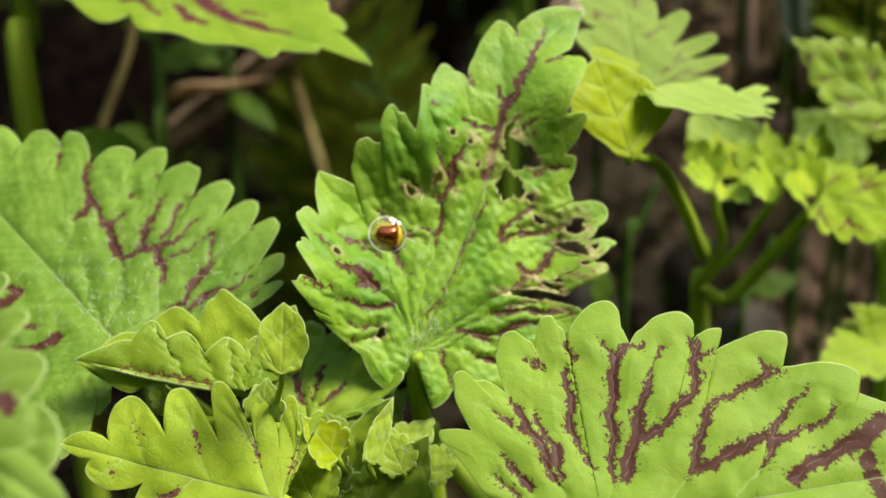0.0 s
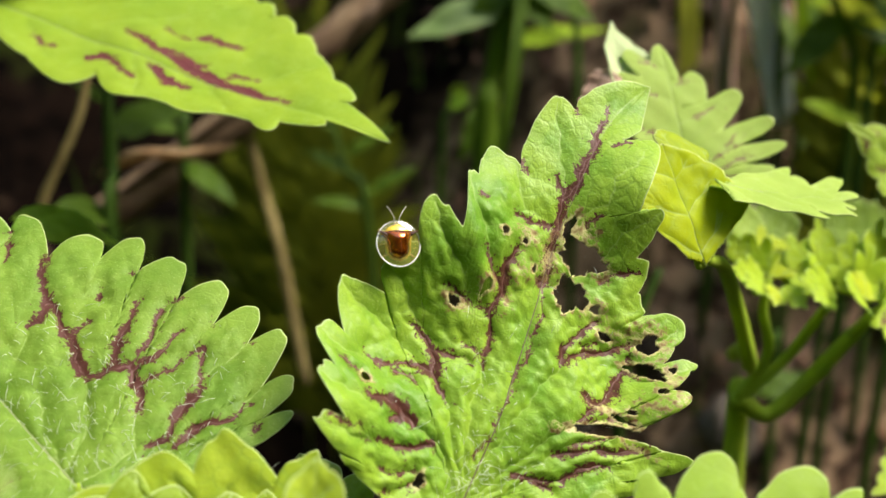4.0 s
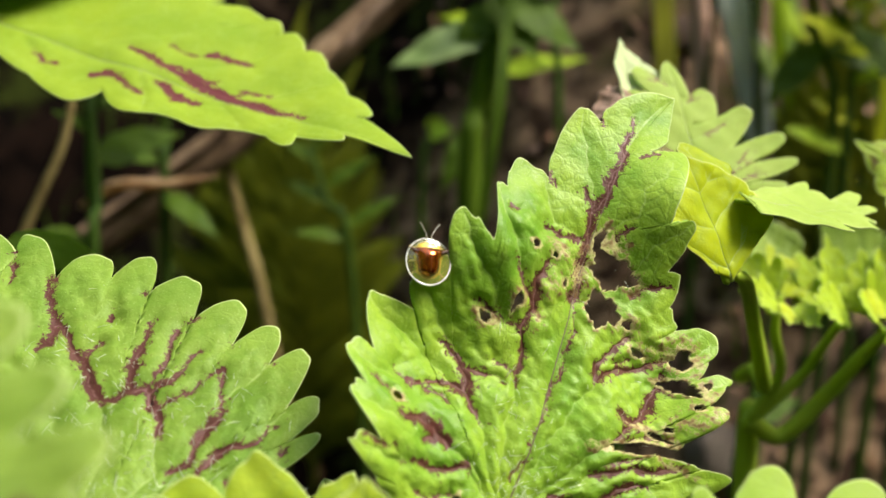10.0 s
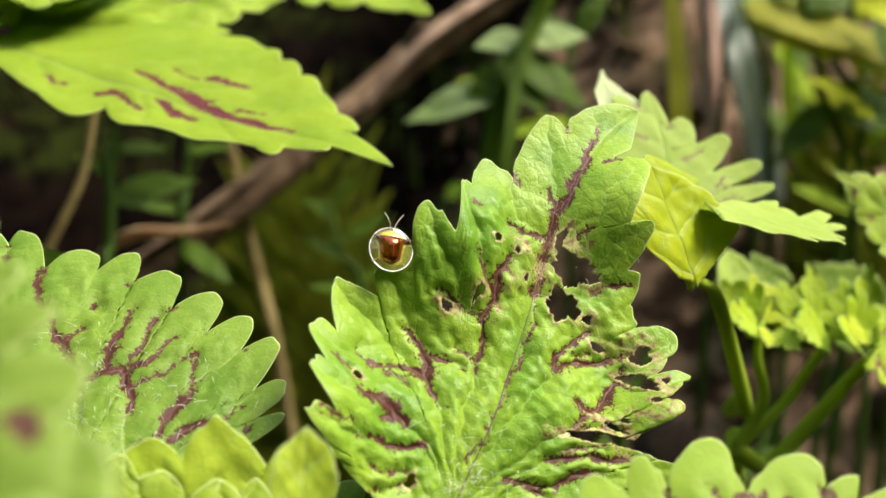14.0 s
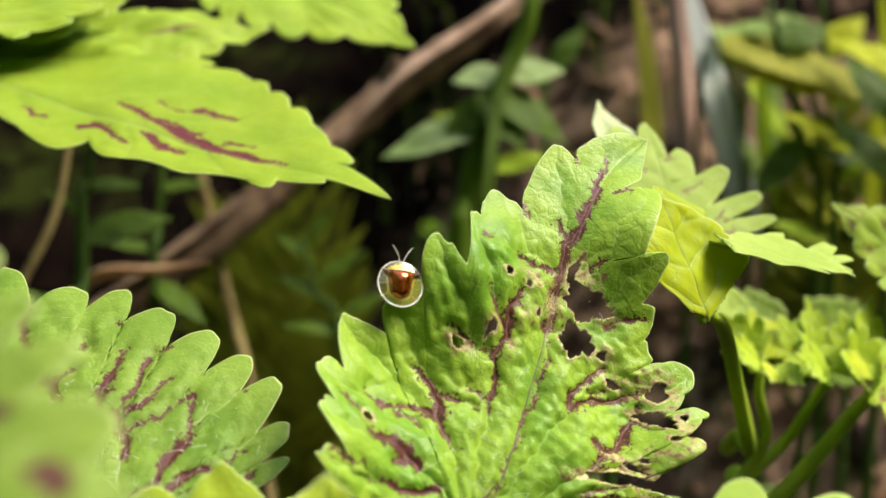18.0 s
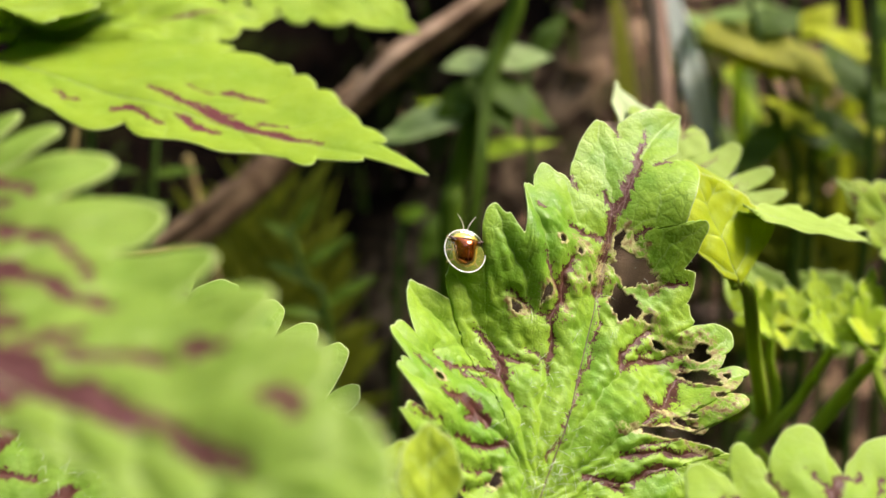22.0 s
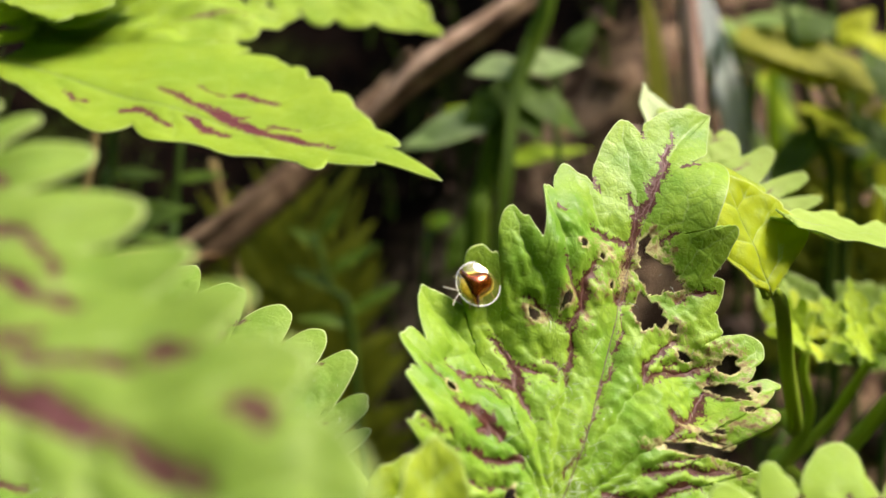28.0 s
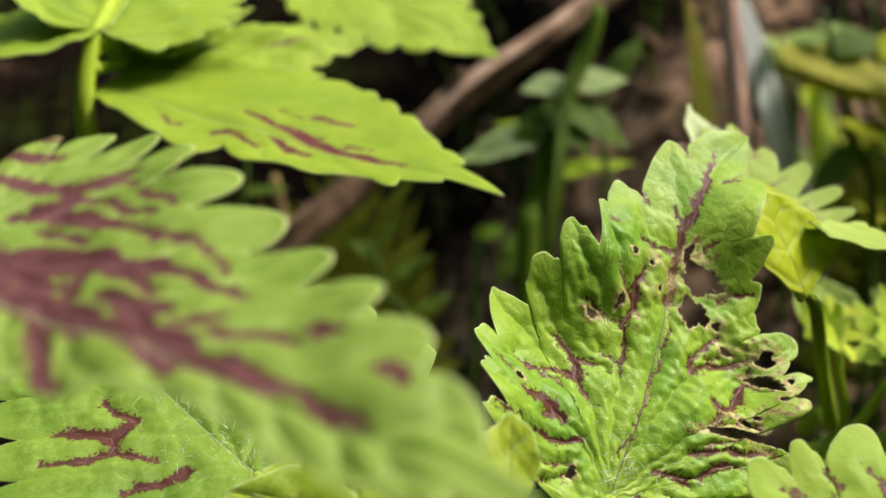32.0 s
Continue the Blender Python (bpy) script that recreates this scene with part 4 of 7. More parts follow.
# the fan of rounded lobes in front
FRONT_A = [(0.16, -0.22), (0.30, -0.26), (0.42, -0.22), (0.50, -0.10), (0.52, 0.0), (0.54, 0.12), (0.50, 0.27), (0.42, 0.36), (0.37, 0.46), (0.28, 0.58), (0.20, 0.70), (0.11, 0.84)]
FRONT_B = [(-0.117, -0.245), (-0.234, -0.302), (-0.28, -0.323), (-0.269, -0.249, 1.8), (-0.37, -0.271), (-0.413, -0.266), (-0.423, -0.24), (-0.39, -0.205), (-0.349, -0.152, 2), (-0.452, -0.152), (-0.497, -0.131), (-0.507, -0.098), (-0.475, -0.07), (-0.443, -0.056, 2), (-0.494, -0.044), (-0.522, -0.027), (-0.524, -0.002), (-0.491, 0.014), (-0.45, 0.016, 2), (-0.507, 0.058), (-0.538, 0.101), (-0.541, 0.145), (-0.511, 0.164), (-0.458, 0.16), (-0.418, 0.168, 1.8), (-0.45, 0.2), (-0.48, 0.251), (-0.485, 0.311), (-0.457, 0.338), (-0.426, 0.334), (-0.395, 0.316, 1.5), (-0.417, 0.341), (-0.427, 0.373), (-0.423, 0.403), (-0.394, 0.387), (-0.368, 0.365, 1.5), (-0.387, 0.425), (-0.398, 0.493), (-0.384, 0.546), (-0.358, 0.547), (-0.319, 0.513), (-0.287, 0.48, 1.8), (-0.298, 0.53), (-0.292, 0.606), (-0.268, 0.669), (-0.24, 0.687), (-0.204, 0.662)]
FRONT_VEINS = [[(-0.421, 0.108, 0.22), (-0.374, 0.121, 0.64), (-0.277, 0.089, 0.64), (-0.182, 0.068, 0.56), (-0.092, 0.044, 0.28)], [(-0.414, 0.163, 0.34), (-0.388, 0.125, 0.56)], [(-0.434, 0.104, 0.22), (-0.381, 0.123, 0.34)], [(-0.413, 0.197, 0.22), (-0.411, 0.162, 0.28)], [(-0.444, 0.022, 0.28), (-0.405, 0.029, 0.42)], [(-0.38, -0, 0.34), (-0.322, -0.003, 0.5), (-0.239, -0.017, 0.64), (-0.197, -0.016, 0.28)], [(-0.397, 0.243, 0.22), (-0.331, 0.196, 0.28), (-0.278, 0.165, 0.56), (-0.186, 0.123, 0.84), (-0.1, 0.073, 0.56)], [(-0.183, 0.142, 0.56), (-0.225, 0.222, 0.56), (-0.277, 0.29, 0.56), (-0.353, 0.318, 0.7), (-0.396, 0.335, 0.28)], [(-0.407, 0.314, 0.22), (-0.368, 0.319, 0.42)], [(-0.375, 0.364, 0.22), (-0.353, 0.322, 0.42)], [(-0.224, 0.304, 0.56), (-0.16, 0.271, 0.56), (-0.085, 0.229, 0.42)]]
FRONT_TWIGS = [[(-0.301, 0.489, 0.28), (-0.267, 0.429, 0.56), (-0.246, 0.345, 0.28), (-0.218, 0.302, 0.34)], [(-0.333, 0.472, 0.22), (-0.296, 0.473, 0.28)], [(-0.281, 0.518, 0.22), (-0.283, 0.479, 0.28)], [(-0.085, 0.229, 0.56), (-0.109, 0.324, 0.7), (-0.133, 0.385, 0.64), (-0.13, 0.48, 0.5)], [(-0.203, 0.505, 0.28), (-0.162, 0.457, 0.5), (-0.105, 0.424, 0.42), (-0.07, 0.392, 0.22)], [(-0.157, 0.6, 0.22), (-0.13, 0.48, 0.28)], [(-0.184, 0.596, 0.14), (-0.159, 0.594, 0.22)], [(-0.033, 0.447, 0.7), (-0.06, 0.524, 0.84), (-0.096, 0.632, 0.92), (-0.124, 0.71, 0.92)], [(-0.067, 0.636, 0.84), (-0.001, 0.631, 0.84), (0.042, 0.645, 0.64)], [(-0.237, 0.559, 0.08), (-0.208, 0.514, 0.22)]]
FRONT_FOOT = [[(-0.326, -0.143, 0.34), (-0.273, -0.127, 0.42), (-0.198, -0.096, 0.64), (-0.128, -0.085, 0.5)], [(-0.409, -0.077, 0.28), (-0.39, -0.053, 0.14)], [(-0.282, -0.098, 0.28), (-0.208, -0.074, 0.42), (-0.179, -0.067, 0.7), (-0.125, -0.066, 0.34)], [(-0.426, -0.087, 0.22), (-0.413, -0.055, 0.28)], [(-0.306, -0.195, 0.22), (-0.271, -0.154, 0.28)], [(-0.245, -0.126, 0.56), (-0.204, -0.095, 0.56)], [(-0.202, -0.195, 0.22), (-0.154, -0.159, 0.42), (-0.111, -0.142, 0.34)], [(-0.151, -0.212, 0.22), (-0.104, -0.176, 0.28)], [(-0.182, -0.006, 0.28), (-0.137, 0.016, 0.22)]]
FRONT_PLAIN = [[(-0.092, 0.044, 0), (-0.042, 0.025, 0)], [(-0.085, 0.229, 0), (-0.02, 0.15, 0)], [(-0.07, 0.392, 0), (-0.006, 0.305, 0)], [(-0.128, -0.085, 0), (-0.058, -0.062, 0)]]
leaf(main_plant, (0.0222, 0.1232, 0.2687), (0.0833, 0.1314, 0.2757), (0.05, -0.62, 0.78), *lobed(FRONT_B), FRONT_A, notches=(*notches_of(FRONT_B), [None] * 12), depth=0.22, round_=2.8, slant=0.55, quilt=0.0004, wave=0.0004,
     flush=FRONT_VEINS + FRONT_TWIGS + FRONT_FOOT + FRONT_PLAIN, flush_width=1.35, nu=10, nt=70, seed=7, material=leaf_front, label="lime-green leaf with rounded lobes and thick wine-red veins", petiole=([(0.012, 0.130, 0.262), (0.0, 0.172, 0.25)], (0.0014, 0.0015, 0.0018)))

# young leaves and folded leaves low in front
FOLD_BACK = [(0.067, -0.17), (0.295, -0.30), (0.52, -0.215), (0.541, -0.175), (0.477, -0.083), (0.389, -0.045, 1.6), (0.50, 0.10), (0.567, 0.24), (0.497, 0.295), (0.345, 0.335, 2), (0.415, 0.50), (0.36, 0.57), (0.229, 0.626, 2), (0.196, 0.78), (0.15, 0.83), (0.068, 0.88, 2), (0.04, 0.95)]
FOLD_LOW = [(0.02, 0.10), (0.02, 0.35), (0.06, 0.55), (0.12, 0.63), (0.11, 0.72), (0.04, 0.90)]
FOLD_FRONT = [(0.113, -0.202), (0.25, -0.245), (0.375, -0.171), (0.246, -0.103, 1.6), (0.342, 0.003), (0.24, 0.045, 1.6), (0.302, 0.165), (0.176, 0.269, 1.6), (0.286, 0.402), (0.222, 0.513, 1.6), (0.314, 0.60), (0.29, 0.65), (0.173, 0.70, 1.6), (0.147, 0.787), (0.05, 0.93)]
FOLD_RIBS = [[(0.02, 0.0, 0), (0.15, 0.02, 0), (0.34, 0.003, 0)], [(0.01, 0.05, 0), (0.30, 0.165, 0)], [(0.02, 0.16, 0), (0.17, 0.27, 0), (0.286, 0.40, 0)], [(0.02, 0.35, 0), (0.30, 0.62, 0)], [(0.01, 0.0, 0), (0.20, -0.12, 0), (0.375, -0.17, 0)], [(0.0, 0.12, 0.34), (0.01, 0.45, 0.30), (0.01, 0.72, 0.14)]]
leaf(main_plant, (-0.0317, 0.1495, 0.2751), (-0.0583, 0.1502, 0.2804), (0.1, -0.8, 0.6), FOLD_LOW, *lobed(FOLD_BACK), notches=([0] * 6, *notches_of(FOLD_BACK)), depth=0.05, slant=0.5, cup=(0.0, 0.25), quilt=0.0008, wave=0.0004, flush=FOLD_RIBS, flush_width=1.0, seed=11, nu=14, nt=40, material=leaf_fresh,
     label="folded lime leaf with scalloped lobes, its lit half turned up", petiole=([(-0.030, 0.158, 0.262), (-0.006, 0.172, 0.21)], (0.0006, 0.0008, 0.0010)))
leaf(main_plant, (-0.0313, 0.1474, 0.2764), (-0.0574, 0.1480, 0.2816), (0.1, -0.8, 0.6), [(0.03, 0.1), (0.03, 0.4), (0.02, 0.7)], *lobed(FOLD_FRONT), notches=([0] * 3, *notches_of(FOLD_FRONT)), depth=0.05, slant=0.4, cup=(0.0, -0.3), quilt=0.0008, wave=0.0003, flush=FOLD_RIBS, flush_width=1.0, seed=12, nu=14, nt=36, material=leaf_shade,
     label="underside of the folded leaf, its shade painted in dull green, with a brownish midrib")
leaf(main_plant, (-0.0225, 0.1554, 0.2654), (-0.0275, 0.1765, 0.2755), (0.05, -0.75, 0.6), [(0.22, 0.1), (0.30, 0.3), (0.27, 0.5), (0.22, 0.68), (0.13, 0.85)], [(0.5, -0.05), (0.72, 0.12), (0.66, 0.34), (0.52, 0.5), (0.36, 0.7), (0.18, 0.86)], depth=0.2, cup=0.35, quilt=0.0012, seed=13,
     nu=16, nt=36, strokes=[(-0.02, 0.18, -0.04, 0.42, 0.42), (0.06, 0.2, 0.16, 0.45, 0.3), (0.1, 0.12, 0.3, 0.25, 0.25)], label="young crinkled green leaf with a wine mark at its heart", petiole=([(-0.008, 0.165, 0.258), (-0.004, 0.176, 0.205)], (0.0005, 0.0006, 0.0008)))
leaf(main_plant, (-0.0241, 0.1340, 0.2654), (-0.0580, 0.1392, 0.2721), (0.0, -0.7, 0.7), [(0.12, 0.1), (0.2, 0.3), (0.22, 0.55), (0.12, 0.8)], [(0.42, -0.06), (0.45, 0.09), (0.46, 0.25), (0.43, 0.42), (0.36, 0.59), (0.26, 0.80)], depth=0.60, round_=2.6, slant=0.75, seed=15,
     nu=20, nt=40, material=leaf_fresh, wine=(0.30, 0.55, 0.25), label="lime leaf with long fingered lobes", petiole=([(-0.016, 0.148, 0.248), (-0.004, 0.176, 0.205)], (0.0012, 0.0013, 0.0015)))
leaf(main_plant, (-0.0164, 0.1430, 0.2669), (-0.0217, 0.1420, 0.2751), (0.2, -0.6, 0.7), lobes_of(4, 0.40), lobes_of(4, 0.40, seed=4), depth=0.15, cup=1.1, seed=17, nu=10, nt=20, material=leaf_yellow, label="tiny curled yellow-green bud leaf", petiole=([(-0.004, 0.176, 0.205)], (0.0005, 0.0006)))
leaf(main_plant, (-0.0116, 0.1410, 0.2674), (-0.0079, 0.1482, 0.2751), (0.4, -0.8, 0.4), lobes_of(5, 0.18), lobes_of(5, 0.16, seed=4), depth=0.15, cup=0.8, seed=18, nu=10, nt=20, material=leaf_fresh, label="narrow pale lime young leaf", petiole=([(-0.002, 0.176, 0.205)], (0.0005, 0.0006)))
leaf(main_plant, (-0.0095, 0.1526, 0.2585), (-0.0015, 0.1608, 0.2634), (0.2, -0.6, 0.7), lobes_of(5, 0.40), lobes_of(5, 0.40, seed=4), depth=0.2, cup=0.3, seed=19, nu=12, nt=24, label="young lime leaf in the heart of the plant", petiole=([(-0.001, 0.176, 0.205)], (0.0005, 0.0006)))
leaf(main_plant, (-0.0149, 0.1635, 0.2588), (-0.0060, 0.1698, 0.2643), (0.2, -0.6, 0.7), lobes_of(5, 0.36), lobes_of(5, 0.36, seed=6), depth=0.2, cup=0.3, seed=20, nu=12, nt=24, label="young green leaf in the heart of the plant", petiole=([(-0.003, 0.176, 0.205)], (0.0005, 0.0006)))
leaf(main_plant, (-0.0451, 0.1564, 0.2671), (-0.0500, 0.1606, 0.2724), (-0.5, -0.6, 0.5), lobes_of(5, 0.30), lobes_of(5, 0.30, seed=6), depth=0.2, cup=0.6, seed=22, nu=12, nt=24, label="crumpled small leaf in the shade", petiole=([(-0.020, 0.160, 0.255), (-0.004, 0.176, 0.205)], (0.0008, 0.001, 0.0012)))
leaf(main_plant, (-0.0178, 0.1460, 0.2577), (-0.0083, 0.1500, 0.2740), (0.3, -0.75, 0.6), [(0.10, 0.1), (0.18, 0.35), (0.17, 0.6), (0.10, 0.85)], [(0.10, 0.1), (0.20, 0.35), (0.18, 0.6), (0.10, 0.85)], depth=0.05, cup=0.8, quilt=0.0005, seed=41, nu=12, nt=26, material=leaf_fresh, label="narrow lime young leaf rolled lengthwise", petiole=([(-0.004, 0.176, 0.205)], (0.0005, 0.0006)))
leaf(main_plant, (-0.0199, 0.1410, 0.2591), (-0.0253, 0.1460, 0.2702), (-0.1, -0.75, 0.65), lobes_of(4, 0.40), lobes_of(4, 0.45, seed=3), depth=0.16, cup=0.3, quilt=0.0006, seed=42, nu=12, nt=26, material=leaf_fresh, label="young lime leaf in the heart of the plant", petiole=([(-0.004, 0.176, 0.205)], (0.0005, 0.0006)))
leaf(main_plant, (-0.0130, 0.1410, 0.2526), (-0.0022, 0.1470, 0.2689), (0.2, -0.75, 0.6), lobes_of(5, 0.36), lobes_of(5, 0.36, seed=3), depth=0.10, cup=0.35, quilt=0.0006, seed=43, nu=12, nt=26, material=leaf_green, label="rounded young green leaf in the heart of the plant", petiole=([(-0.002, 0.176, 0.205)], (0.0005, 0.0006)))
leaf(main_plant, (-0.0278, 0.1430, 0.2735), (-0.0271, 0.1460, 0.2797), (0.1, -0.75, 0.65), lobes_of(3, 0.48), lobes_of(3, 0.52, seed=3), depth=0.10, cup=1.0, quilt=0.0004, seed=44, nu=12, nt=26, material=leaf_green, label="small cupped young leaf", petiole=([(-0.02, 0.16, 0.255), (-0.004, 0.176, 0.205)], (0.0004, 0.0005, 0.0006)))
leaf(main_plant, (-0.0202, 0.1440, 0.2591), (-0.0169, 0.1500, 0.2669), (0.0, -0.75, 0.65), lobes_of(4, 0.5), lobes_of(4, 0.5, seed=6), depth=0.14, cup=0.9, quilt=0.0005, seed=45, nu=12, nt=26, material=leaf_shade, label="small cupped young leaf, its shade painted in darker green", petiole=([(-0.004, 0.176, 0.205)], (0.0005, 0.0006)))
rod("stem", main_plant, [(-0.0634, 0.1677, 0.2542), (-0.0626, 0.1693, 0.2583), (-0.0656, 0.1728, 0.2672)], (0.0012, 0.0013, 0.0011), twig_tan, 14, label="dry brown side shoot")

leaf(main_plant, (-0.0234, 0.1370, 0.2850), (-0.0231, 0.1410, 0.2948), (0.25, -0.75, 0.5), [(0.25, 0.1), (0.36, 0.4), (0.30, 0.72)], [(0.25, 0.1), (0.36, 0.42), (0.26, 0.78)], depth=0.08, cup=0.5, quilt=0.0006, seed=27, nu=14, nt=28, material=leaf_fresh, label="small rounded lobe turned upright beside the chewed leaf", petiole=([(-0.0245, 0.150, 0.266), (-0.006, 0.172, 0.21)], (0.0004, 0.0006, 0.0008)))
for i, (base, tip, facing, wide) in enumerate([
        ((-0.0140, 0.1495, 0.2615), (-0.0194, 0.1561, 0.2673), (-0.1, -0.6, 0.7), 0.42), ((-0.0062, 0.1438, 0.2637), (-0.0100, 0.1485, 0.2702), (0.1, -0.6, 0.7), 0.4), ((-0.0208, 0.1561, 0.2617), (-0.0146, 0.1618, 0.2656), (0.2, -0.6, 0.7), 0.42), ((-0.0032, 0.1486, 0.2594), (0.0024, 0.1541, 0.2630), (0.2, -0.6, 0.7), 0.38),
        ((-0.0166, 0.1644, 0.2612), (-0.0131, 0.1727, 0.2661), (0.2, -0.6, 0.7), 0.36), ((-0.0235, 0.1533, 0.2654), (-0.0286, 0.1527, 0.2694), (-0.2, -0.6, 0.7), 0.4)]):
    leaf(main_plant, base, tip, facing, lobes_of(5, wide), lobes_of(5, wide, seed=4 + i), depth=0.22, cup=0.4, quilt=0.0006, seed=200 + i, nu=12, nt=24, material=leaf_fresh if i % 2 else leaf_green,
         label="young lime leaf in the heart of the plant", petiole=([(-0.003, 0.176, 0.205)], (0.0005, 0.0008)))

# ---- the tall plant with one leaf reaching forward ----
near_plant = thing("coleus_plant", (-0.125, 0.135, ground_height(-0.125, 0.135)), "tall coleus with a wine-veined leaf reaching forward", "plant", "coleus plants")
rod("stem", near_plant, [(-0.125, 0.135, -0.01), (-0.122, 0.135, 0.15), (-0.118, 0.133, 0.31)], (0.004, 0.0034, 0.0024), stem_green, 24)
NEAR_A = [(0.10, -0.12), (0.25, -0.15), (0.38, -0.12), (0.44, -0.05), (0.46, 0.05), (0.44, 0.15), (0.41, 0.27), (0.35, 0.40), (0.29, 0.53), (0.24, 0.65), (0.18, 0.76), (0.10, 0.87)]
NEAR_B = [(0.08, -0.08), (0.14, 0.0), (0.17, 0.10), (0.155, 0.20), (0.135, 0.30), (0.11, 0.40), (0.06, 0.50), (0.05, 0.60), (0.068, 0.70), (0.068, 0.79), (0.062, 0.88)]
NEAR_VEINS = [(-0.012, 0.097, -0.013, 0.165, 1.01), (-0.013, 0.165, -0.010, 0.364, 1.16), (-0.010, 0.364, -0.014, 0.506, 1.09), (-0.014, 0.506, -0.023, 0.648, 0.65), (-0.023, 0.648, -0.012, 0.768, 0.42), (-0.053, 0.021, -0.071, 0.099, 1.16), (-0.071, 0.099, -0.133, 0.208, 1.09), (-0.133, 0.208, -0.151, 0.354, 0.94), (-0.151, 0.354, -0.143, 0.492, 0.43), (-0.190, 0.040, -0.216, 0.183, 0.72), (-0.216, 0.183, -0.226, 0.320, 0.43), (-0.208, 0.083, -0.268, 0.058, 0.51), (-0.206, -0.138, -0.216, -0.068, 0.72)]
NEAR_TWIGS = [(-0.216, -0.068, -0.248, 0.054, 0.61), (-0.248, 0.054, -0.264, 0.219, 0.38), (-0.253, -0.165, -0.275, -0.135, 0.58), (-0.275, -0.135, -0.319, -0.047, 0.51), (-0.346, -0.131, -0.380, -0.098, 0.43), (-0.271, 0.067, -0.343, 0.109, 0.43), (-0.056, 0.468, -0.084, 0.497, 0.52), (-0.061, 0.512, -0.100, 0.608, 0.38), (-0.126, 0.624, -0.129, 0.657, 0.55), (-0.063, 0.311, -0.074, 0.424, 0.58), (0.028, 0.278, 0.101, 0.377, 0.65), (-0.006, 0.437, 0.014, 0.494, 0.72), (-0.027, 0.585, -0.015, 0.629, 0.41), (-0.092, 0.740, -0.083, 0.779, 0.52)]
NEAR_BLOTS = [(-0.124, 0.205, -0.027, 0.283, 0.5), (-0.057, 0.115, -0.061, 0.217, 0.8), (-0.311, 0.107, -0.296, 0.231, 0.3), (-0.180, 0.430, -0.236, 0.336, 0.3), (-0.063, 0.364, 0.019, 0.503, 0.8), (-0.124, 0.256, -0.102, 0.368, 0.5), (-0.159, 0.086, -0.165, 0.175, 0.4), (-0.153, 0.031, -0.220, 0.070, 0.5), (-0.001, 0.213, -0.026, 0.316, 0.7)]
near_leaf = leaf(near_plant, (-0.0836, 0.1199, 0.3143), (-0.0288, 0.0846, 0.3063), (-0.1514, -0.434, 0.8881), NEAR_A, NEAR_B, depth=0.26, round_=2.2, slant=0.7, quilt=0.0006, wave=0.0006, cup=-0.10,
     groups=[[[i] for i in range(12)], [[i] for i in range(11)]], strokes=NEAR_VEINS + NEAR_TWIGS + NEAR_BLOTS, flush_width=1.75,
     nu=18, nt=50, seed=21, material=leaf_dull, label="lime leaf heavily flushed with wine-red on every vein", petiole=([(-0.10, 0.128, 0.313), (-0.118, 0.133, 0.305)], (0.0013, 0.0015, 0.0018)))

# ---- the plant behind, with the long pointed leaf ----
back_plant = thing("coleus_plant", (-0.105, 0.285, ground_height(-0.105, 0.285)), "lime-green coleus with pointed, sparsely marked leaves", "plant", "coleus plants")
rod("stem", back_plant, [(-0.105, 0.285, -0.01), (-0.1076, 0.2715, 0.2793), (-0.1069, 0.2777, 0.3078), (-0.1073, 0.2744, 0.3270), (-0.1057, 0.2765, 0.3413)], (0.0042, 0.0036, 0.0030, 0.0022, 0.0018), stem_green, 34)
UP_NOTCH_A = [None] * 4 + [None] + [(-0.284, 0.497, 2), (-0.25, 0.563, 2), (-0.215, 0.64, 2), (-0.18, 0.715, 2), (-0.117, 0.8, 2), (-0.067, 0.864, 2)]
UP_NOTCH_B = [None] * 3 + [(0.086, 0.422, 2), (0.116, 0.546, 2), (0.1, 0.605, 2), (0.082, 0.68, 2), (0.069, 0.764, 2), (0.05, 0.809, 2), (0.011, 0.876, 2)]
UP_A = [(0.11, -0.03), (0.20, 0.08), (0.28, 0.16), (0.33, 0.25), (0.335, 0.34), (0.316, 0.432), (0.291, 0.519), (0.258, 0.595), (0.219, 0.674), (0.16, 0.757), (0.103, 0.851)]
UP_B = [(0.05, 0.02), (0.08, 0.10), (0.092, 0.177), (0.139, 0.369), (0.126, 0.512), (0.106, 0.573), (0.1, 0.643), (0.07, 0.725), (0.086, 0.811), (0.036, 0.875)]
UP_FLUSH = [[(-0.058, 0.358, 0.37), (-0.038, 0.458, 0.74), (-0.023, 0.537, 0.86), (-0.013, 0.621, 0.98), (-0.007, 0.693, 1.1), (-0.008, 0.746, 0.37), (-0.011, 0.781, 0.25)], [(0.019, 0.502, 0.74), (0.035, 0.548, 1.1), (0.036, 0.593, 0.25)], [(-0.12, 0.497, 0.74), (-0.124, 0.531, 0.61), (-0.128, 0.575, 0.49)], [(-0.102, 0.415, 0.25), (-0.1, 0.478, 0.25), (-0.116, 0.504, 0.37)], [(0.053, 0.362, 0.61), (0.034, 0.38, 0.98), (0.046, 0.435, 0.37), (0.063, 0.487, 0.25)], [(0.05, 0.217, 0.25), (0.06, 0.253, 0.37), (0.047, 0.274, 0.37)], [(-0.043, 0.507, 0.49), (-0.049, 0.462, 0.37)], [(-0.048, 0.618, 0.37), (-0.051, 0.678, 0.25)], [(-0.039, 0.562, 0.61), (-0.043, 0.52, 0.25)], [(-0.013, 0.621, 0.61), (-0.05, 0.629, 0.25)], [(0.035, 0.523, 0.37), (0.017, 0.481, 0.25)]]
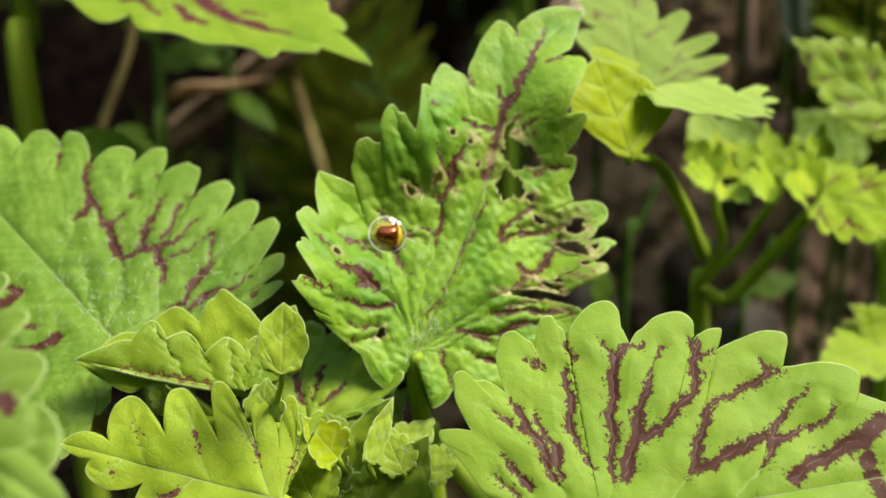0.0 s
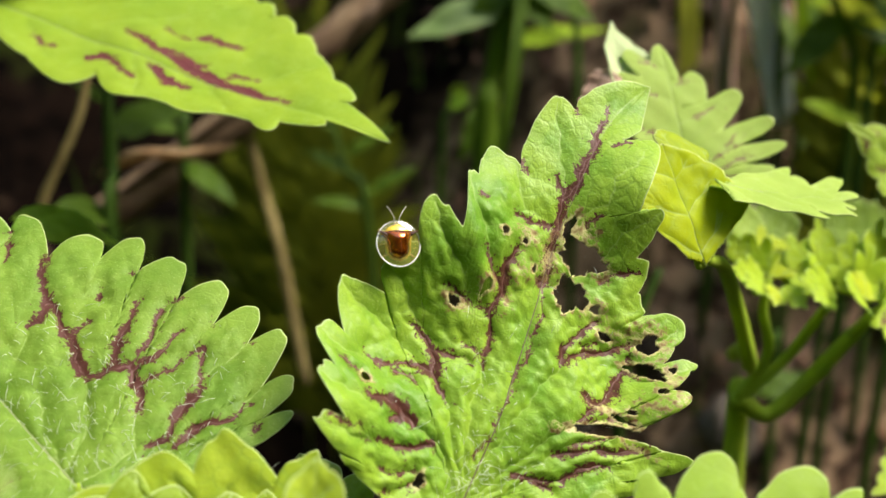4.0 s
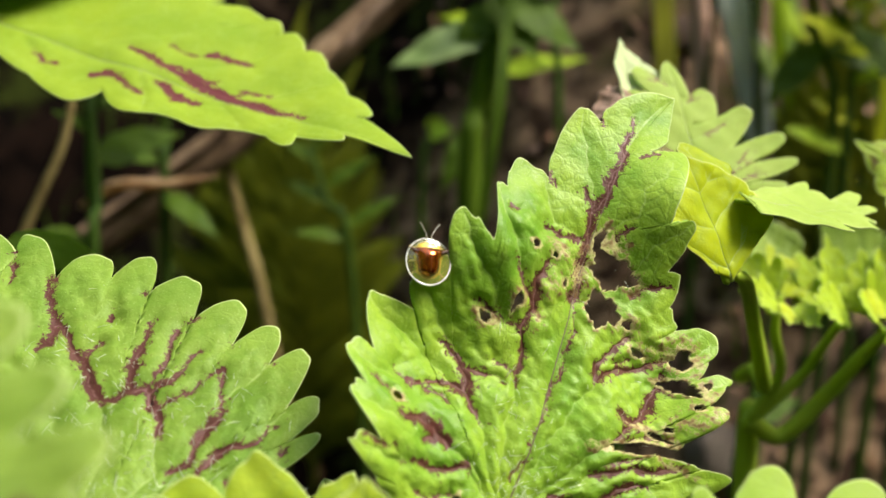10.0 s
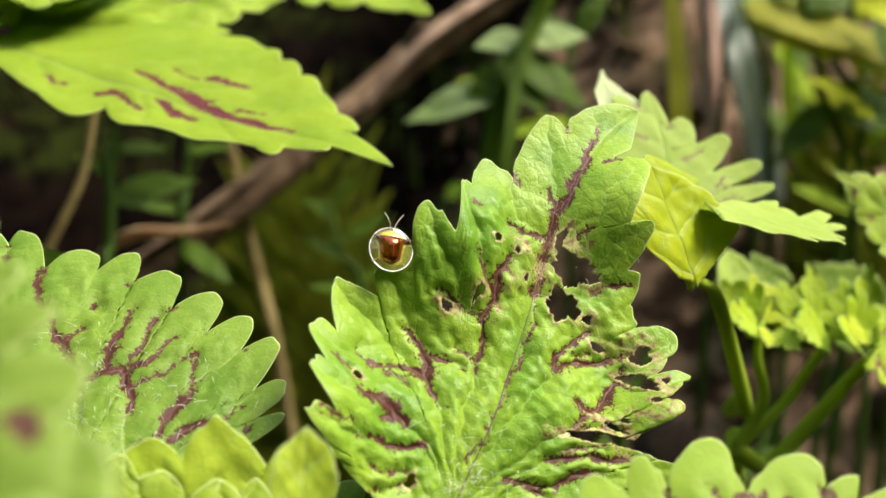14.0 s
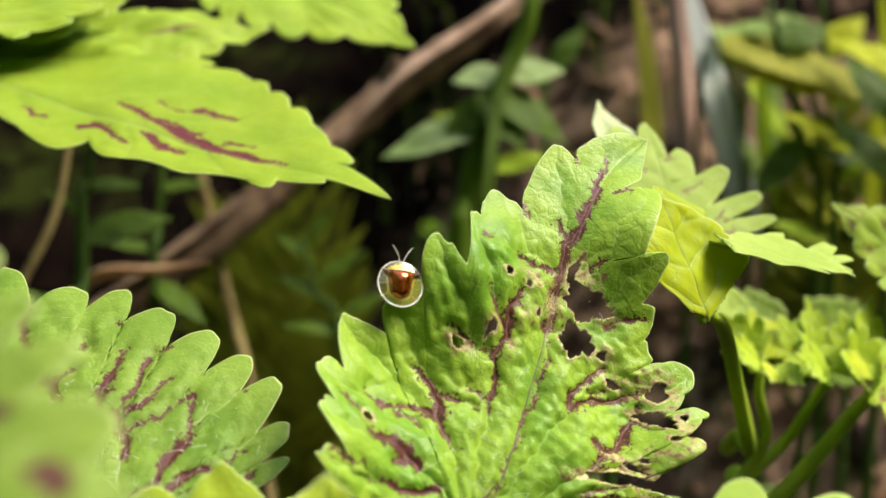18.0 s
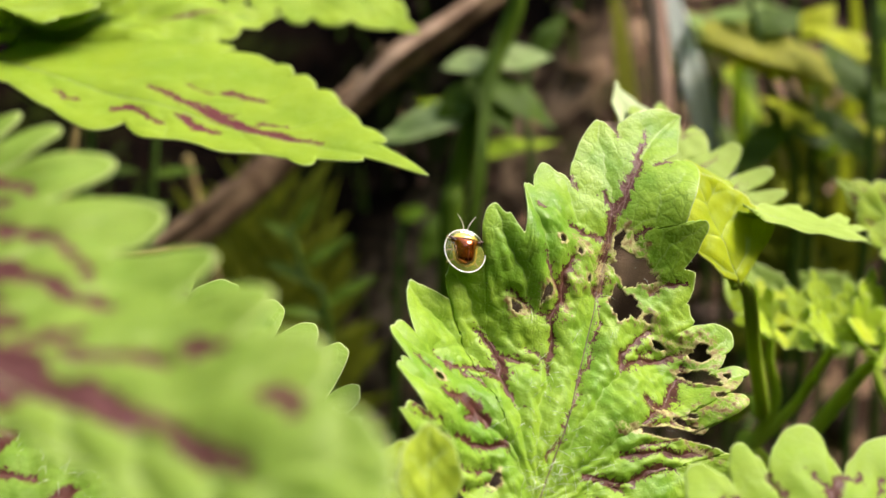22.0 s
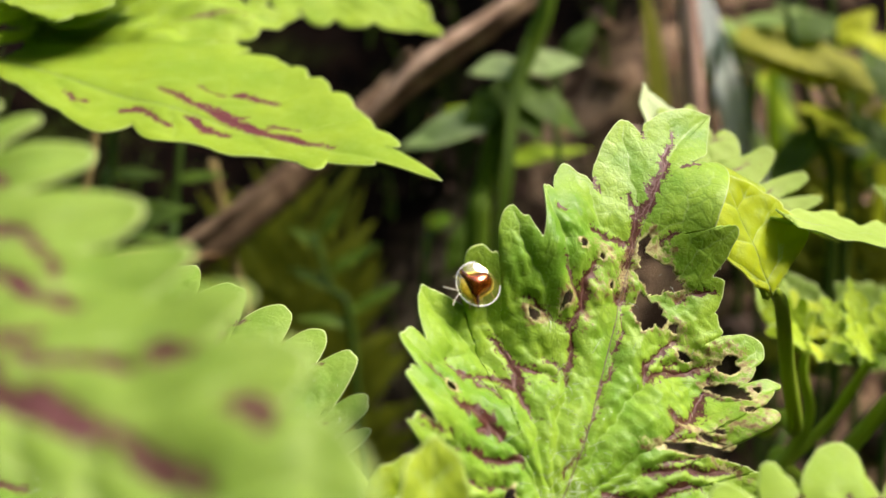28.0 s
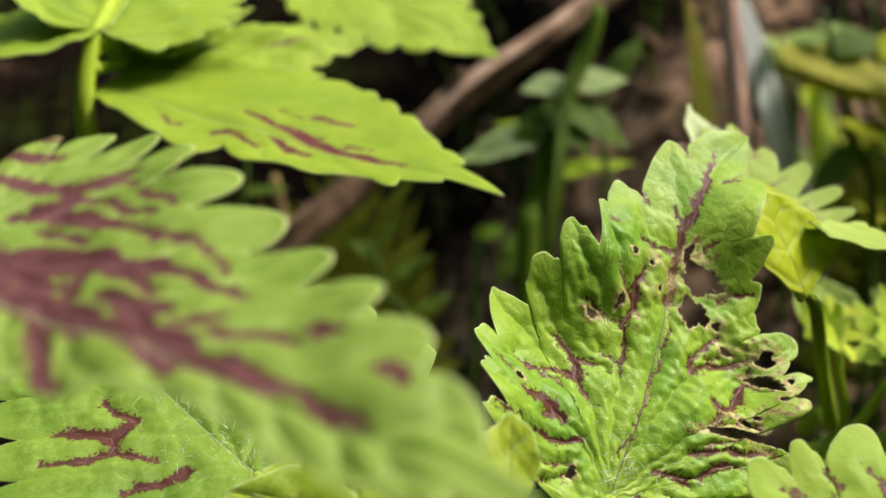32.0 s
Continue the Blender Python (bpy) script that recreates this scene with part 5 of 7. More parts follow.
UP_PLAIN = [[(0.0, 0.10, 0), (-0.10, 0.22, 0), (-0.24, 0.34, 0)], [(-0.05, 0.30, 0), (-0.16, 0.42, 0), (-0.28, 0.47, 0)], [(-0.03, 0.48, 0), (-0.12, 0.56, 0), (-0.24, 0.62, 0)], [(-0.01, 0.64, 0), (-0.10, 0.72, 0), (-0.17, 0.76, 0)], [(0.0, 0.14, 0), (0.05, 0.22, 0), (0.09, 0.30, 0)], [(-0.04, 0.40, 0), (0.04, 0.47, 0), (0.11, 0.54, 0)], [(-0.01, 0.60, 0), (0.05, 0.68, 0), (0.08, 0.74, 0)]]
up_leaf = leaf(back_plant, (-0.1040, 0.2816, 0.3286), (-0.0137, 0.2226, 0.3122), (-0.0438, -0.343, 0.938), UP_A, UP_B, notches=(UP_NOTCH_A, UP_NOTCH_B), depth=((0.13,) * 11, (0.10,) * 12), slant=0.8, quilt=0.0002, wave=0.0006, material=leaf_pale, flush=UP_FLUSH + UP_PLAIN, flush_width=1.35,
     nu=18, nt=60, seed=23, label="pointed lime-green leaf with a wine-red streak on its midrib", petiole=([(-0.1066, 0.2795, 0.3262)], (0.0014, 0.0018)))
leaf(back_plant, (-0.1030, 0.2960, 0.3350), (-0.0406, 0.3180, 0.3440), (0.0, -0.45, 0.85), lobes_of(10, 0.30), lobes_of(10, 0.30, seed=2), depth=0.14, wave=0.0012, seed=24, material=leaf_pale, streak=[(0.5, 0.8, 0.5)], label="broad lime leaf behind the pointed one", petiole=([(-0.1055, 0.2753, 0.3335)], (0.0013, 0.0016)))
leaf(back_plant, (-0.1040, 0.2980, 0.3400), (-0.1300, 0.2720, 0.3540), (0.2, -0.5, 0.8), lobes_of(9, 0.32), lobes_of(9, 0.32, seed=2), depth=0.16, seed=25, material=leaf_pale, label="lime leaf of the back plant", petiole=([(-0.1056, 0.2759, 0.3374)], (0.0012, 0.0015)))
leaf(back_plant, (-0.1035, 0.2980, 0.3400), (-0.0724, 0.3120, 0.3500), (-0.1, -0.5, 0.8), lobes_of(7, 0.34), lobes_of(7, 0.34, seed=2), depth=0.2, seed=26, material=leaf_pale, label="small lime leaf of the back plant", petiole=([(-0.1056, 0.2761, 0.3387)], (0.001, 0.0013)))

# ---- the plant at the other side: forked stems, a folded leaf's yellow underside, tufts of young leaves ----
side_plant = thing("coleus_plant", (0.0736, 0.2248, 0.0808), "coleus with forked green stems and yellow-green young leaves", "plant", "coleus plants")
side_plant.location.z = ground_height(side_plant.location.x, side_plant.location.y)
FORK = (0.0637, 0.2451, 0.2512)
rod("stem", side_plant, [tuple(side_plant.location), (0.0673, 0.2513, 0.2265), FORK], (0.0034, 0.0026, 0.0020), stem_green, 24)
rod("stem", side_plant, [(0.0714, 0.2719, 0.2499), (0.0660, 0.2520, 0.2600), (0.0624, 0.2380, 0.2625), (0.0549, 0.2280, 0.2773), (0.0445, 0.2105, 0.2933), (0.0372, 0.1985, 0.2990)], (0.0019, 0.0018, 0.0017, 0.0015, 0.0013, 0.0009), stem_green, 40)
rod("stem", side_plant, [FORK, (0.0687, 0.2450, 0.2620), (0.0659, 0.2440, 0.2723), (0.0657, 0.2430, 0.2798)], (0.0015, 0.0012, 0.0010, 0.0008), stem_green, 18)
rod("stem", side_plant, [FORK, (0.0731, 0.2450, 0.2613), (0.0766, 0.2440, 0.2684), (0.0804, 0.2430, 0.2765)], (0.0014, 0.0012, 0.0011, 0.0009), stem_green, 18)
rod("stem", side_plant, [FORK, (0.0713, 0.2460, 0.2470), (0.0797, 0.2450, 0.2572), (0.0857, 0.2440, 0.2664), (0.0900, 0.2430, 0.2728)], (0.0020, 0.0019, 0.0018, 0.0016, 0.0013), stem_green, 24)
leaf(side_plant, (0.0443, 0.2352, 0.3028), (0.0398, 0.2525, 0.3267), (0.1, -0.8, 0.6), [(0.259, 0.165), (0.427, 0.463), (0.40, 0.751), (0.272, 0.954)], [(0.40, -0.08), (0.575, 0.008), (0.71, 0.181), (0.658, 0.365), (0.47, 0.601), (0.225, 0.756)],
     notches=([(-0.250, 0.26, 2.6), (-0.250, 0.54, 2.6), (-0.200, 0.76, 2.6), (-0.100, 0.80, 2.6)], [(0.32, -0.01, 2.6), (0.36, 0.075, 2.6), (0.34, 0.200, 2.6), (0.29, 0.325, 2.6), (0.21, 0.47, 2.6), (0.10, 0.62, 2.6)]), slant=0.45, cup=0.1,
     groups=([[0], [1], [2], [3]], [[0], [1], [2], [3], [4], [5]]), wine=(0.25, 0.62, 0.12), quilt=0.0002, wave=0.0003, seed=31, nu=20, nt=44, material=leaf_fan, label="fan of pale lime lobes with thin wine lines")
leaf(side_plant, (0.0363, 0.1968, 0.2984), (0.0289, 0.2035, 0.3170), (0.45, -0.75, 0.45), [(0.138, 0.123), (0.276, 0.323), (0.417, 0.543), (0.427, 0.769), (0.335, 0.90)], [(0.199, 0.113), (0.418, 0.213), (0.60, 0.347), (0.524, 0.53), (0.442, 0.68), (0.257, 0.854)], depth=0.05, slant=0.6, cup=(-0.2, 0.25), wave=0.0004, quilt=0.0004, seed=33,
     nu=16, nt=40, material=leaf_yellow, label="yellow underside of a folded leaf beside pale lobes")
leaf(side_plant, (0.0377, 0.2067, 0.3131), (0.0280, 0.2062, 0.3175), (0.35, -0.6, 0.7), [(0.17, 0.159), (0.17, 0.526), (0.16, 0.836)], [(0.40, -0.07), (0.44, 0.233), (0.47, 0.556), (0.21, 0.912)], depth=0.08, cup=(-0.7, -0.9), wave=0.0003, seed=35, nu=14, nt=26, material=leaf_olive, label="curled lobe folded over the yellow leaf")
leaf(side_plant, (0.0381, 0.203, 0.3109), (0.0676, 0.213, 0.3042), (0.05, -0.27, 0.96), [(0.075, 0.146), (0.37, 0.747), (0.27, 0.755), (0.313, 1.12), (0.122, 1.092)], [(0.184, 0.023), (0.205, 0.29), (0.275, 0.547), (0.114, 0.905)],
     notches=([(-0.249, 0.551, 2), (-0.218, 0.66, 2), (-0.171, 0.785, 2), (-0.091, 0.826, 2), (-0.019, 0.852, 2)], [(0.186, 0.189, 2), (0.216, 0.359, 2), (0.188, 0.498, 2), (0.082, 0.726, 2)]), slant=0.9, fold=0.05, quilt=0.0002, seed=32, nu=16, nt=36, material=leaf_fan, rib=0.0003, label="narrow fingered lime leaf seen edge-on")
leaf(side_plant, (0.0684, 0.2620, 0.2765), (0.0652, 0.2680, 0.2907), (0.3, -0.55, 0.8), [(0.30, 0.12), (0.42, 0.45), (0.28, 0.80)], [(0.30, 0.12), (0.42, 0.45), (0.28, 0.80)], depth=0.06, cup=0.3, seed=36, nu=12, nt=24, material=leaf_fan, rib=0.0003, label="rounded pale leaf among the stems")
# The duller green stands in for shade between the stems
leaf(side_plant, (0.0807, 0.2750, 0.2754), (0.0755, 0.2800, 0.2876), (0.1, -0.8, 0.5), lobes_of(4, 0.5, 0.0), lobes_of(4, 0.5, 0.0, seed=3), depth=0.10, cup=0.2, seed=37, nu=12, nt=24, material=leaf_dull, rib=0.0003, label="leaf among the stems, their shade painted in dark green")
leaf(side_plant, (0.0890, 0.2370, 0.2772), (0.1130, 0.2220, 0.2762), (0.0, -0.62, 0.75), lobes_of(6, 0.42, -0.18), lobes_of(6, 0.40, -0.18, seed=6), depth=0.26, round_=2.6, slant=0.5, wine=(0.35, 0.9, 0.22), quilt=0.0003, seed=34, nt=40, material=leaf_young,
     label="lime leaf with wine-red lines on a long stalk", petiole=([(0.0857, 0.2440, 0.2664)], (0.0010, 0.0012)))
# tufts of young leaves: base, tip, half width, which green
for i, (base, tip, wide, kind) in enumerate([
        ((0.0665, 0.2460, 0.2798), (0.0596, 0.2540, 0.2865), 0.46, 0), ((0.0675, 0.2490, 0.2785), (0.0676, 0.2570, 0.2876), 0.50, 1), ((0.0678, 0.2470, 0.2788), (0.0742, 0.2550, 0.2863), 0.42, 1), ((0.0654, 0.2440, 0.2788), (0.0552, 0.2380, 0.2841), 0.36, 0),
        ((0.0647, 0.2410, 0.2791), (0.0579, 0.2350, 0.2808), 0.40, 0), ((0.0675, 0.2400, 0.2792), (0.0711, 0.2340, 0.2767), 0.42, 0), ((0.0655, 0.2400, 0.2795), (0.0640, 0.2340, 0.2771), 0.40, 1), ((0.0715, 0.2490, 0.2772), (0.0807, 0.2570, 0.2808), 0.36, 1),
        ((0.0802, 0.2440, 0.2767), (0.0716, 0.2520, 0.2871), 0.40, 2), ((0.0813, 0.2460, 0.2760), (0.0783, 0.2540, 0.2910), 0.34, 2), ((0.0796, 0.2410, 0.2772), (0.0687, 0.2350, 0.2830), 0.40, 2), ((0.0836, 0.2500, 0.2742), (0.0833, 0.2580, 0.2855), 0.36, 2), ((0.0775, 0.2380, 0.2779), (0.0711, 0.2320, 0.2794), 0.36, 0),
        ((0.0862, 0.2420, 0.2761), (0.0847, 0.2500, 0.2890), 0.42, 2), ((0.0882, 0.2440, 0.2746), (0.0920, 0.2520, 0.2916), 0.42, 2), ((0.0846, 0.2380, 0.2767), (0.0774, 0.2320, 0.2824), 0.55, 2), ((0.0873, 0.2400, 0.2768), (0.0984, 0.2480, 0.2835), 0.45, 2),
        ((0.0853, 0.2390, 0.2771), (0.0870, 0.2470, 0.2825), 0.50, 1)]):
    facing = Vector((0.10 * ((i * 7) % 11 - 5), -0.6, 0.75 + 0.08 * ((i * 5) % 7 - 3)))
    leaf(side_plant, base, tip, facing, lobes_of(3, wide, -0.02), lobes_of(3, wide, -0.02, seed=2 + i), depth=0.50, round_=3.4, cup=0.25, quilt=0.0003, wave=0.0004, seed=40 + i, nu=12, nt=20, material=(leaf_young, leaf_bright, leaf_young)[kind], rib=0.0003, label="small yellow-green young leaf" if kind == 1 else "small lobed lime leaf on a thin stem")

far_plant = thing("coleus_plant", (0.1501, 0.2635, 0.0326), "pale lime coleus standing further back", "plant", "coleus plants")
far_plant.location.z = ground_height(far_plant.location.x, far_plant.location.y)
rod("stem", far_plant, [tuple(far_plant.location), (0.1322, 0.2902, 0.2321), (0.1262, 0.2836, 0.2692)], (0.004, 0.003, 0.002), stem_green, 18)
leaf(far_plant, (0.1106, 0.2500, 0.2920), (0.0828, 0.2560, 0.3110), (-0.2, -0.7, 0.6), lobes_of(8, 0.30), lobes_of(8, 0.36, seed=2), depth=0.22, round_=2.8, wine=(0.4, 0.8, 0.2), seed=51, label="pale lime leaf with faint wine marks", petiole=([(0.1262, 0.2836, 0.2692)], (0.0012, 0.0015)))
leaf(far_plant, (0.1251, 0.3100, 0.2603), (0.1037, 0.3100, 0.2789), (-0.1, -0.7, 0.6), lobes_of(6, 0.45), lobes_of(6, 0.45, seed=2), depth=0.15, seed=54, material=leaf_dull, label="dull green leaf behind the tufts", petiole=([(0.1322, 0.2902, 0.2321)], (0.0012, 0.0015)))
leaf(far_plant, (0.1191, 0.2481, 0.2347), (0.0906, 0.2321, 0.2351), (-0.1, -0.5, 0.8), lobes_of(7, 0.3), lobes_of(7, 0.3, seed=2), depth=0.24, seed=52, material=leaf_fresh, label="yellow-green leaf low on the far plant", petiole=([(0.1304, 0.2774, 0.2271)], (0.001, 0.0014)))
leaf(far_plant, (0.1191, 0.2476, 0.2334), (0.1026, 0.2469, 0.2450), (-0.1, -0.7, 0.6), lobes_of(6, 0.3), lobes_of(6, 0.3, seed=3), depth=0.24, seed=53, material=leaf_fresh, label="yellow-green leaf low on the far plant")


# ---- what lies and grows on the bank ----
def stick(name, points, radii, material, label, category, rough=0.08, seg=12, n=30, flat=1.0):
    return tagged(mesh_object(name, *tube_data(points, radii, n, seg, rough, flat), material), label, category)


branch = thing("fallen_branch", (-0.1496, 0.5119, 0.1996), "brown fallen branch with split bark leaning across the bank", "branch")
hang(stick("limb", [(-0.1496, 0.5119, 0.1996), (-0.0798, 0.5182, 0.2527), (-0.0235, 0.5357, 0.3018), (0.0132, 0.5573, 0.3322), (0.0655, 0.5881, 0.3675), (0.1093, 0.6085, 0.3963)], (0.0085, 0.0088, 0.0075, 0.0078, 0.006, 0.005), bark, "", "", 0.07, 16, 60), branch)
hang(stick("bark_strip", [(-0.0234, 0.5249, 0.2988), (0.0093, 0.5377, 0.3348), (0.0488, 0.5686, 0.3618), (0.0710, 0.5894, 0.3789)], (0.003, 0.0052, 0.0050, 0.004), cane_brown, "", "", 0.1, flat=0.5), branch)
hang(stick("bark_strip", [(-0.1356, 0.5053, 0.2180), (-0.0950, 0.5060, 0.2483), (-0.0573, 0.5131, 0.2790)], (0.0015, 0.004, 0.0015), bark, "", "", 0.12, flat=0.4), branch)
hang(stick("stub", [(-0.0029, 0.5465, 0.3187), (0.0006, 0.5434, 0.3319), (0.0036, 0.5411, 0.3384)], (0.004, 0.003, 0.0022), bark, "", "", 0.1), branch)
stick("dry_stalk", [(-0.0853, 0.534, 0.2847), (-0.0762, 0.53, 0.2453), (-0.068, 0.524, 0.216), (-0.0597, 0.512, 0.1911), (-0.0472, 0.495, 0.1341)], (0.0024, 0.0024, 0.0025, 0.0027, 0.0028), twig_tan, "straight tan dry stalk", "twig", 0.04)
stick("dry_twig", [(-0.1010, 0.3627, 0.3125), (-0.1051, 0.3588, 0.2883), (-0.1129, 0.3566, 0.2703), (-0.1223, 0.3539, 0.2490)], (0.0011, 0.0014, 0.0015, 0.0016), twig_tan, "thin bent tan twig", "twig", 0.06)
stick("dead_leaf", [(-0.1215, 0.4452, 0.2453), (-0.1070, 0.4400, 0.2548), (-0.0896, 0.4333, 0.2573), (-0.0692, 0.4316, 0.2613)], (0.002, 0.0062, 0.0052, 0.0008), dry_leaf, "curled brown dead leaf on the branch", "leaf", 0.12, 10, 24, 0.35)
stick("dry_cane", [(0.1413, 0.5723, 0.3864), (0.1463, 0.5639, 0.3425), (0.1520, 0.5535, 0.2877), (0.1565, 0.5441, 0.2384)], (0.0056, 0.005, 0.0045, 0.004), cane_pink, "pinkish dry cane standing in the bank", "twig", 0.05)


def blade(name, points, width, material, label, category="grass", group=""):
    """A long blade with a folded keel, tapering to its tip."""
    line = smooth_line(points, 26)
    way = np.gradient(line, axis=0)
    way /= np.linalg.norm(way, axis=1)[:, None]
    side = np.cross(way, (0.0, -0.9, 0.35))
    side /= np.linalg.norm(side, axis=1)[:, None]
    out = np.cross(side, way)
    s = np.linspace(0, 1, 26)
    w = width * np.minimum(1, 0.55 + 1.5 * s) * (1 - s ** 3) ** 0.8 + 0.0003
    offsets = [(-1, 0.18, 0), (-0.5, 0.05, 0), (0, -0.1, 0), (0.5, 0.05, 0), (1, 0.18, 0)]
    verts = [line[i] + side[i] * w[i] * a + out[i] * w[i] * b for i in range(26) for a, b, _ in offsets]
    faces = [(i * 5 + j, i * 5 + j + 1, i * 5 + j + 6, i * 5 + j + 5) for i in range(25) for j in range(4)]
    ob = mesh_object(name, verts, faces, material)
    shell = ob.modifiers.new("thickness", "SOLIDIFY")
    shell.thickness = 0.0004
    return tagged(ob, label, category, group)


blade("grass_blade", [(0.1710, 0.5152, 0.2579), (0.1624, 0.5236, 0.2991), (0.1500, 0.5319, 0.3375), (0.1373, 0.5416, 0.3838)], 0.0088, blade_pale, "broad pale blue-green grass blade")
blade("grass_blade", [(0.0283, 0.4271, 0.2428), (0.0338, 0.4350, 0.2907), (0.0388, 0.4509, 0.3259), (0.0515, 0.4674, 0.3696)], 0.0022, weed_green, "dark green strap-like blade")

# weeds with broad leaves


def weed(place, label, stem_points, leaves, seed, stout=1.0):
    plant = thing("weed", (*place[:2], ground_height(place[0], place[1])), label, "plant", "weeds on the bank")
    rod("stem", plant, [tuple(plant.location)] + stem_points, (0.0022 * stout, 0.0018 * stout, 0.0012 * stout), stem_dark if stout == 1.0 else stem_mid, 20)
    for i, (base, tip, facing, material, width) in enumerate(leaves):
        leaf(plant, base, tip, facing, lobes_of(6, width, -0.02), lobes_of(6, width, -0.02, seed=2), depth=0.06, bend=0.2, cup=0.15, seed=seed + i, nu=6, nt=12, material=material, rib=0.0005, thick=0)
    return plant


weed((0.0326, 0.4504, 0.2045), "green weed with a pale grey leaf and drooping dark leaves", [(0.0270, 0.4560, 0.2500), (0.0297, 0.4600, 0.2817), (0.0330, 0.4600, 0.3047), (0.0386, 0.4600, 0.3251), (0.0484, 0.4600, 0.3496), (0.0520, 0.4610, 0.3650)], [
    ((0.0345, 0.4610, 0.3150), (-0.0075, 0.4650, 0.3045), (0.1, -0.55, 0.8), weed_pale, 0.24), ((0.0362, 0.4600, 0.3283), (0.0690, 0.4500, 0.3133), (0.2, -0.7, 0.7), weed_green, 0.26), ((0.0370, 0.4590, 0.3260), (0.0500, 0.4450, 0.3080), (0.2, -0.8, 0.5), weed_green, 0.34),
    ((0.0370, 0.4600, 0.3230), (0.0180, 0.4560, 0.3120), (-0.2, -0.8, 0.5), weed_green, 0.34), ((0.0420, 0.4650, 0.3340), (0.0215, 0.4600, 0.3332), (0.0, -0.7, 0.7), weed_pale, 0.32), ((0.0430, 0.4650, 0.3340), (0.0657, 0.4600, 0.3394), (0.0, -0.7, 0.7), weed_pale, 0.30), ((0.0400, 0.4600, 0.3290), (0.0330, 0.4500, 0.3150), (0.0, -0.8, 0.5), weed_green, 0.4)], 60, 2.4)
weed((0.1809, 0.4630, 0.2007), "weed with a long yellow-green leaf", [(0.1845, 0.4741, 0.2653), (0.1739, 0.4850, 0.3198), (0.1609, 0.4958, 0.3719)], [
    ((0.1396, 0.4948, 0.3519), (0.2164, 0.4737, 0.3418), (0.0, -0.6, 0.8), weed_olive, 0.17), ((0.1789, 0.4828, 0.3105), (0.2029, 0.4688, 0.3051), (0.0, -0.6, 0.8), weed_green, 0.25), ((0.1776, 0.4833, 0.3128), (0.1514, 0.4720, 0.2892), (0.0, -0.6, 0.8), weed_green, 0.2),
    ((0.1636, 0.4930, 0.3576), (0.1454, 0.5061, 0.3621), (0.0, -0.6, 0.8), weed_grey, 0.3), ((0.1649, 0.4920, 0.3529), (0.1921, 0.5014, 0.3663), (0.0, -0.6, 0.8), weed_green, 0.3)], 70)
weed((0.1941, 0.4228, 0.2138), "green weed with upright stems", [(0.1941, 0.4337, 0.2748), (0.1952, 0.4437, 0.3315), (0.1966, 0.4521, 0.3795)], [
    ((0.1942, 0.4384, 0.3010), (0.1791, 0.4548, 0.3261), (0.0, -0.7, 0.7), weed_green, 0.25), ((0.1947, 0.4422, 0.3228), (0.1831, 0.4592, 0.3530), (0.0, -0.7, 0.7), weed_green, 0.25), ((0.1944, 0.4407, 0.3140), (0.2139, 0.4420, 0.3344), (0.0, -0.7, 0.7), weed_green, 0.25)], 80)
weed((-0.1028, 0.3467, 0.1850), "weed with dark upright green stems", [(-0.0991, 0.3563, 0.2355), (-0.0991, 0.3690, 0.2669), (-0.1021, 0.3809, 0.2963)], [
    ((-0.0991, 0.3638, 0.2540), (-0.1118, 0.3459, 0.2631), (0.0, -0.6, 0.8), weed_green, 0.3), ((-0.0991, 0.3734, 0.2779), (-0.0880, 0.3820, 0.2805), (0.0, -0.6, 0.8), weed_green, 0.3)], 100)
weed((-0.0896, 0.2720, 0.2136), "weed with a plain green leaf behind the broad leaf", [(-0.0838, 0.2673, 0.2554), (-0.0837, 0.2598, 0.2768)], [
    ((-0.0935, 0.2580, 0.2855), (-0.0717, 0.2620, 0.2813), (0.0, -0.6, 0.8), weed_mid, 0.22)], 110)

# the withered tip of a leaf behind the chewed one
leaf(side_plant, (0.0330, 0.2450, 0.3165), (0.0295, 0.2540, 0.3305), (0.45, -0.55, 0.7), [(0.26, 0.15), (0.30, 0.38), (0.22, 0.64), (0.08, 0.86)], [(0.30, 0.10), (0.42, 0.35), (0.36, 0.60), (0.14, 0.82)], depth=0.06, cup=0.7, seed=120, nu=14, nt=24, material=dry_pale, label="whitish-green leaf tip behind the chewed leaf", rib=0)
leaf(side_plant, (0.0306, 0.2440, 0.3210), (0.0224, 0.2440, 0.3160), (-0.1, -0.6, 0.7), lobes_of(4, 0.34, 0.0), lobes_of(4, 0.38, 0.0, seed=3), depth=0.15, cup=1.2, wave=0.001, seed=121, nu=10, nt=18, material=dry_pink, label="withered pinkish curl of leaf", rib=0)


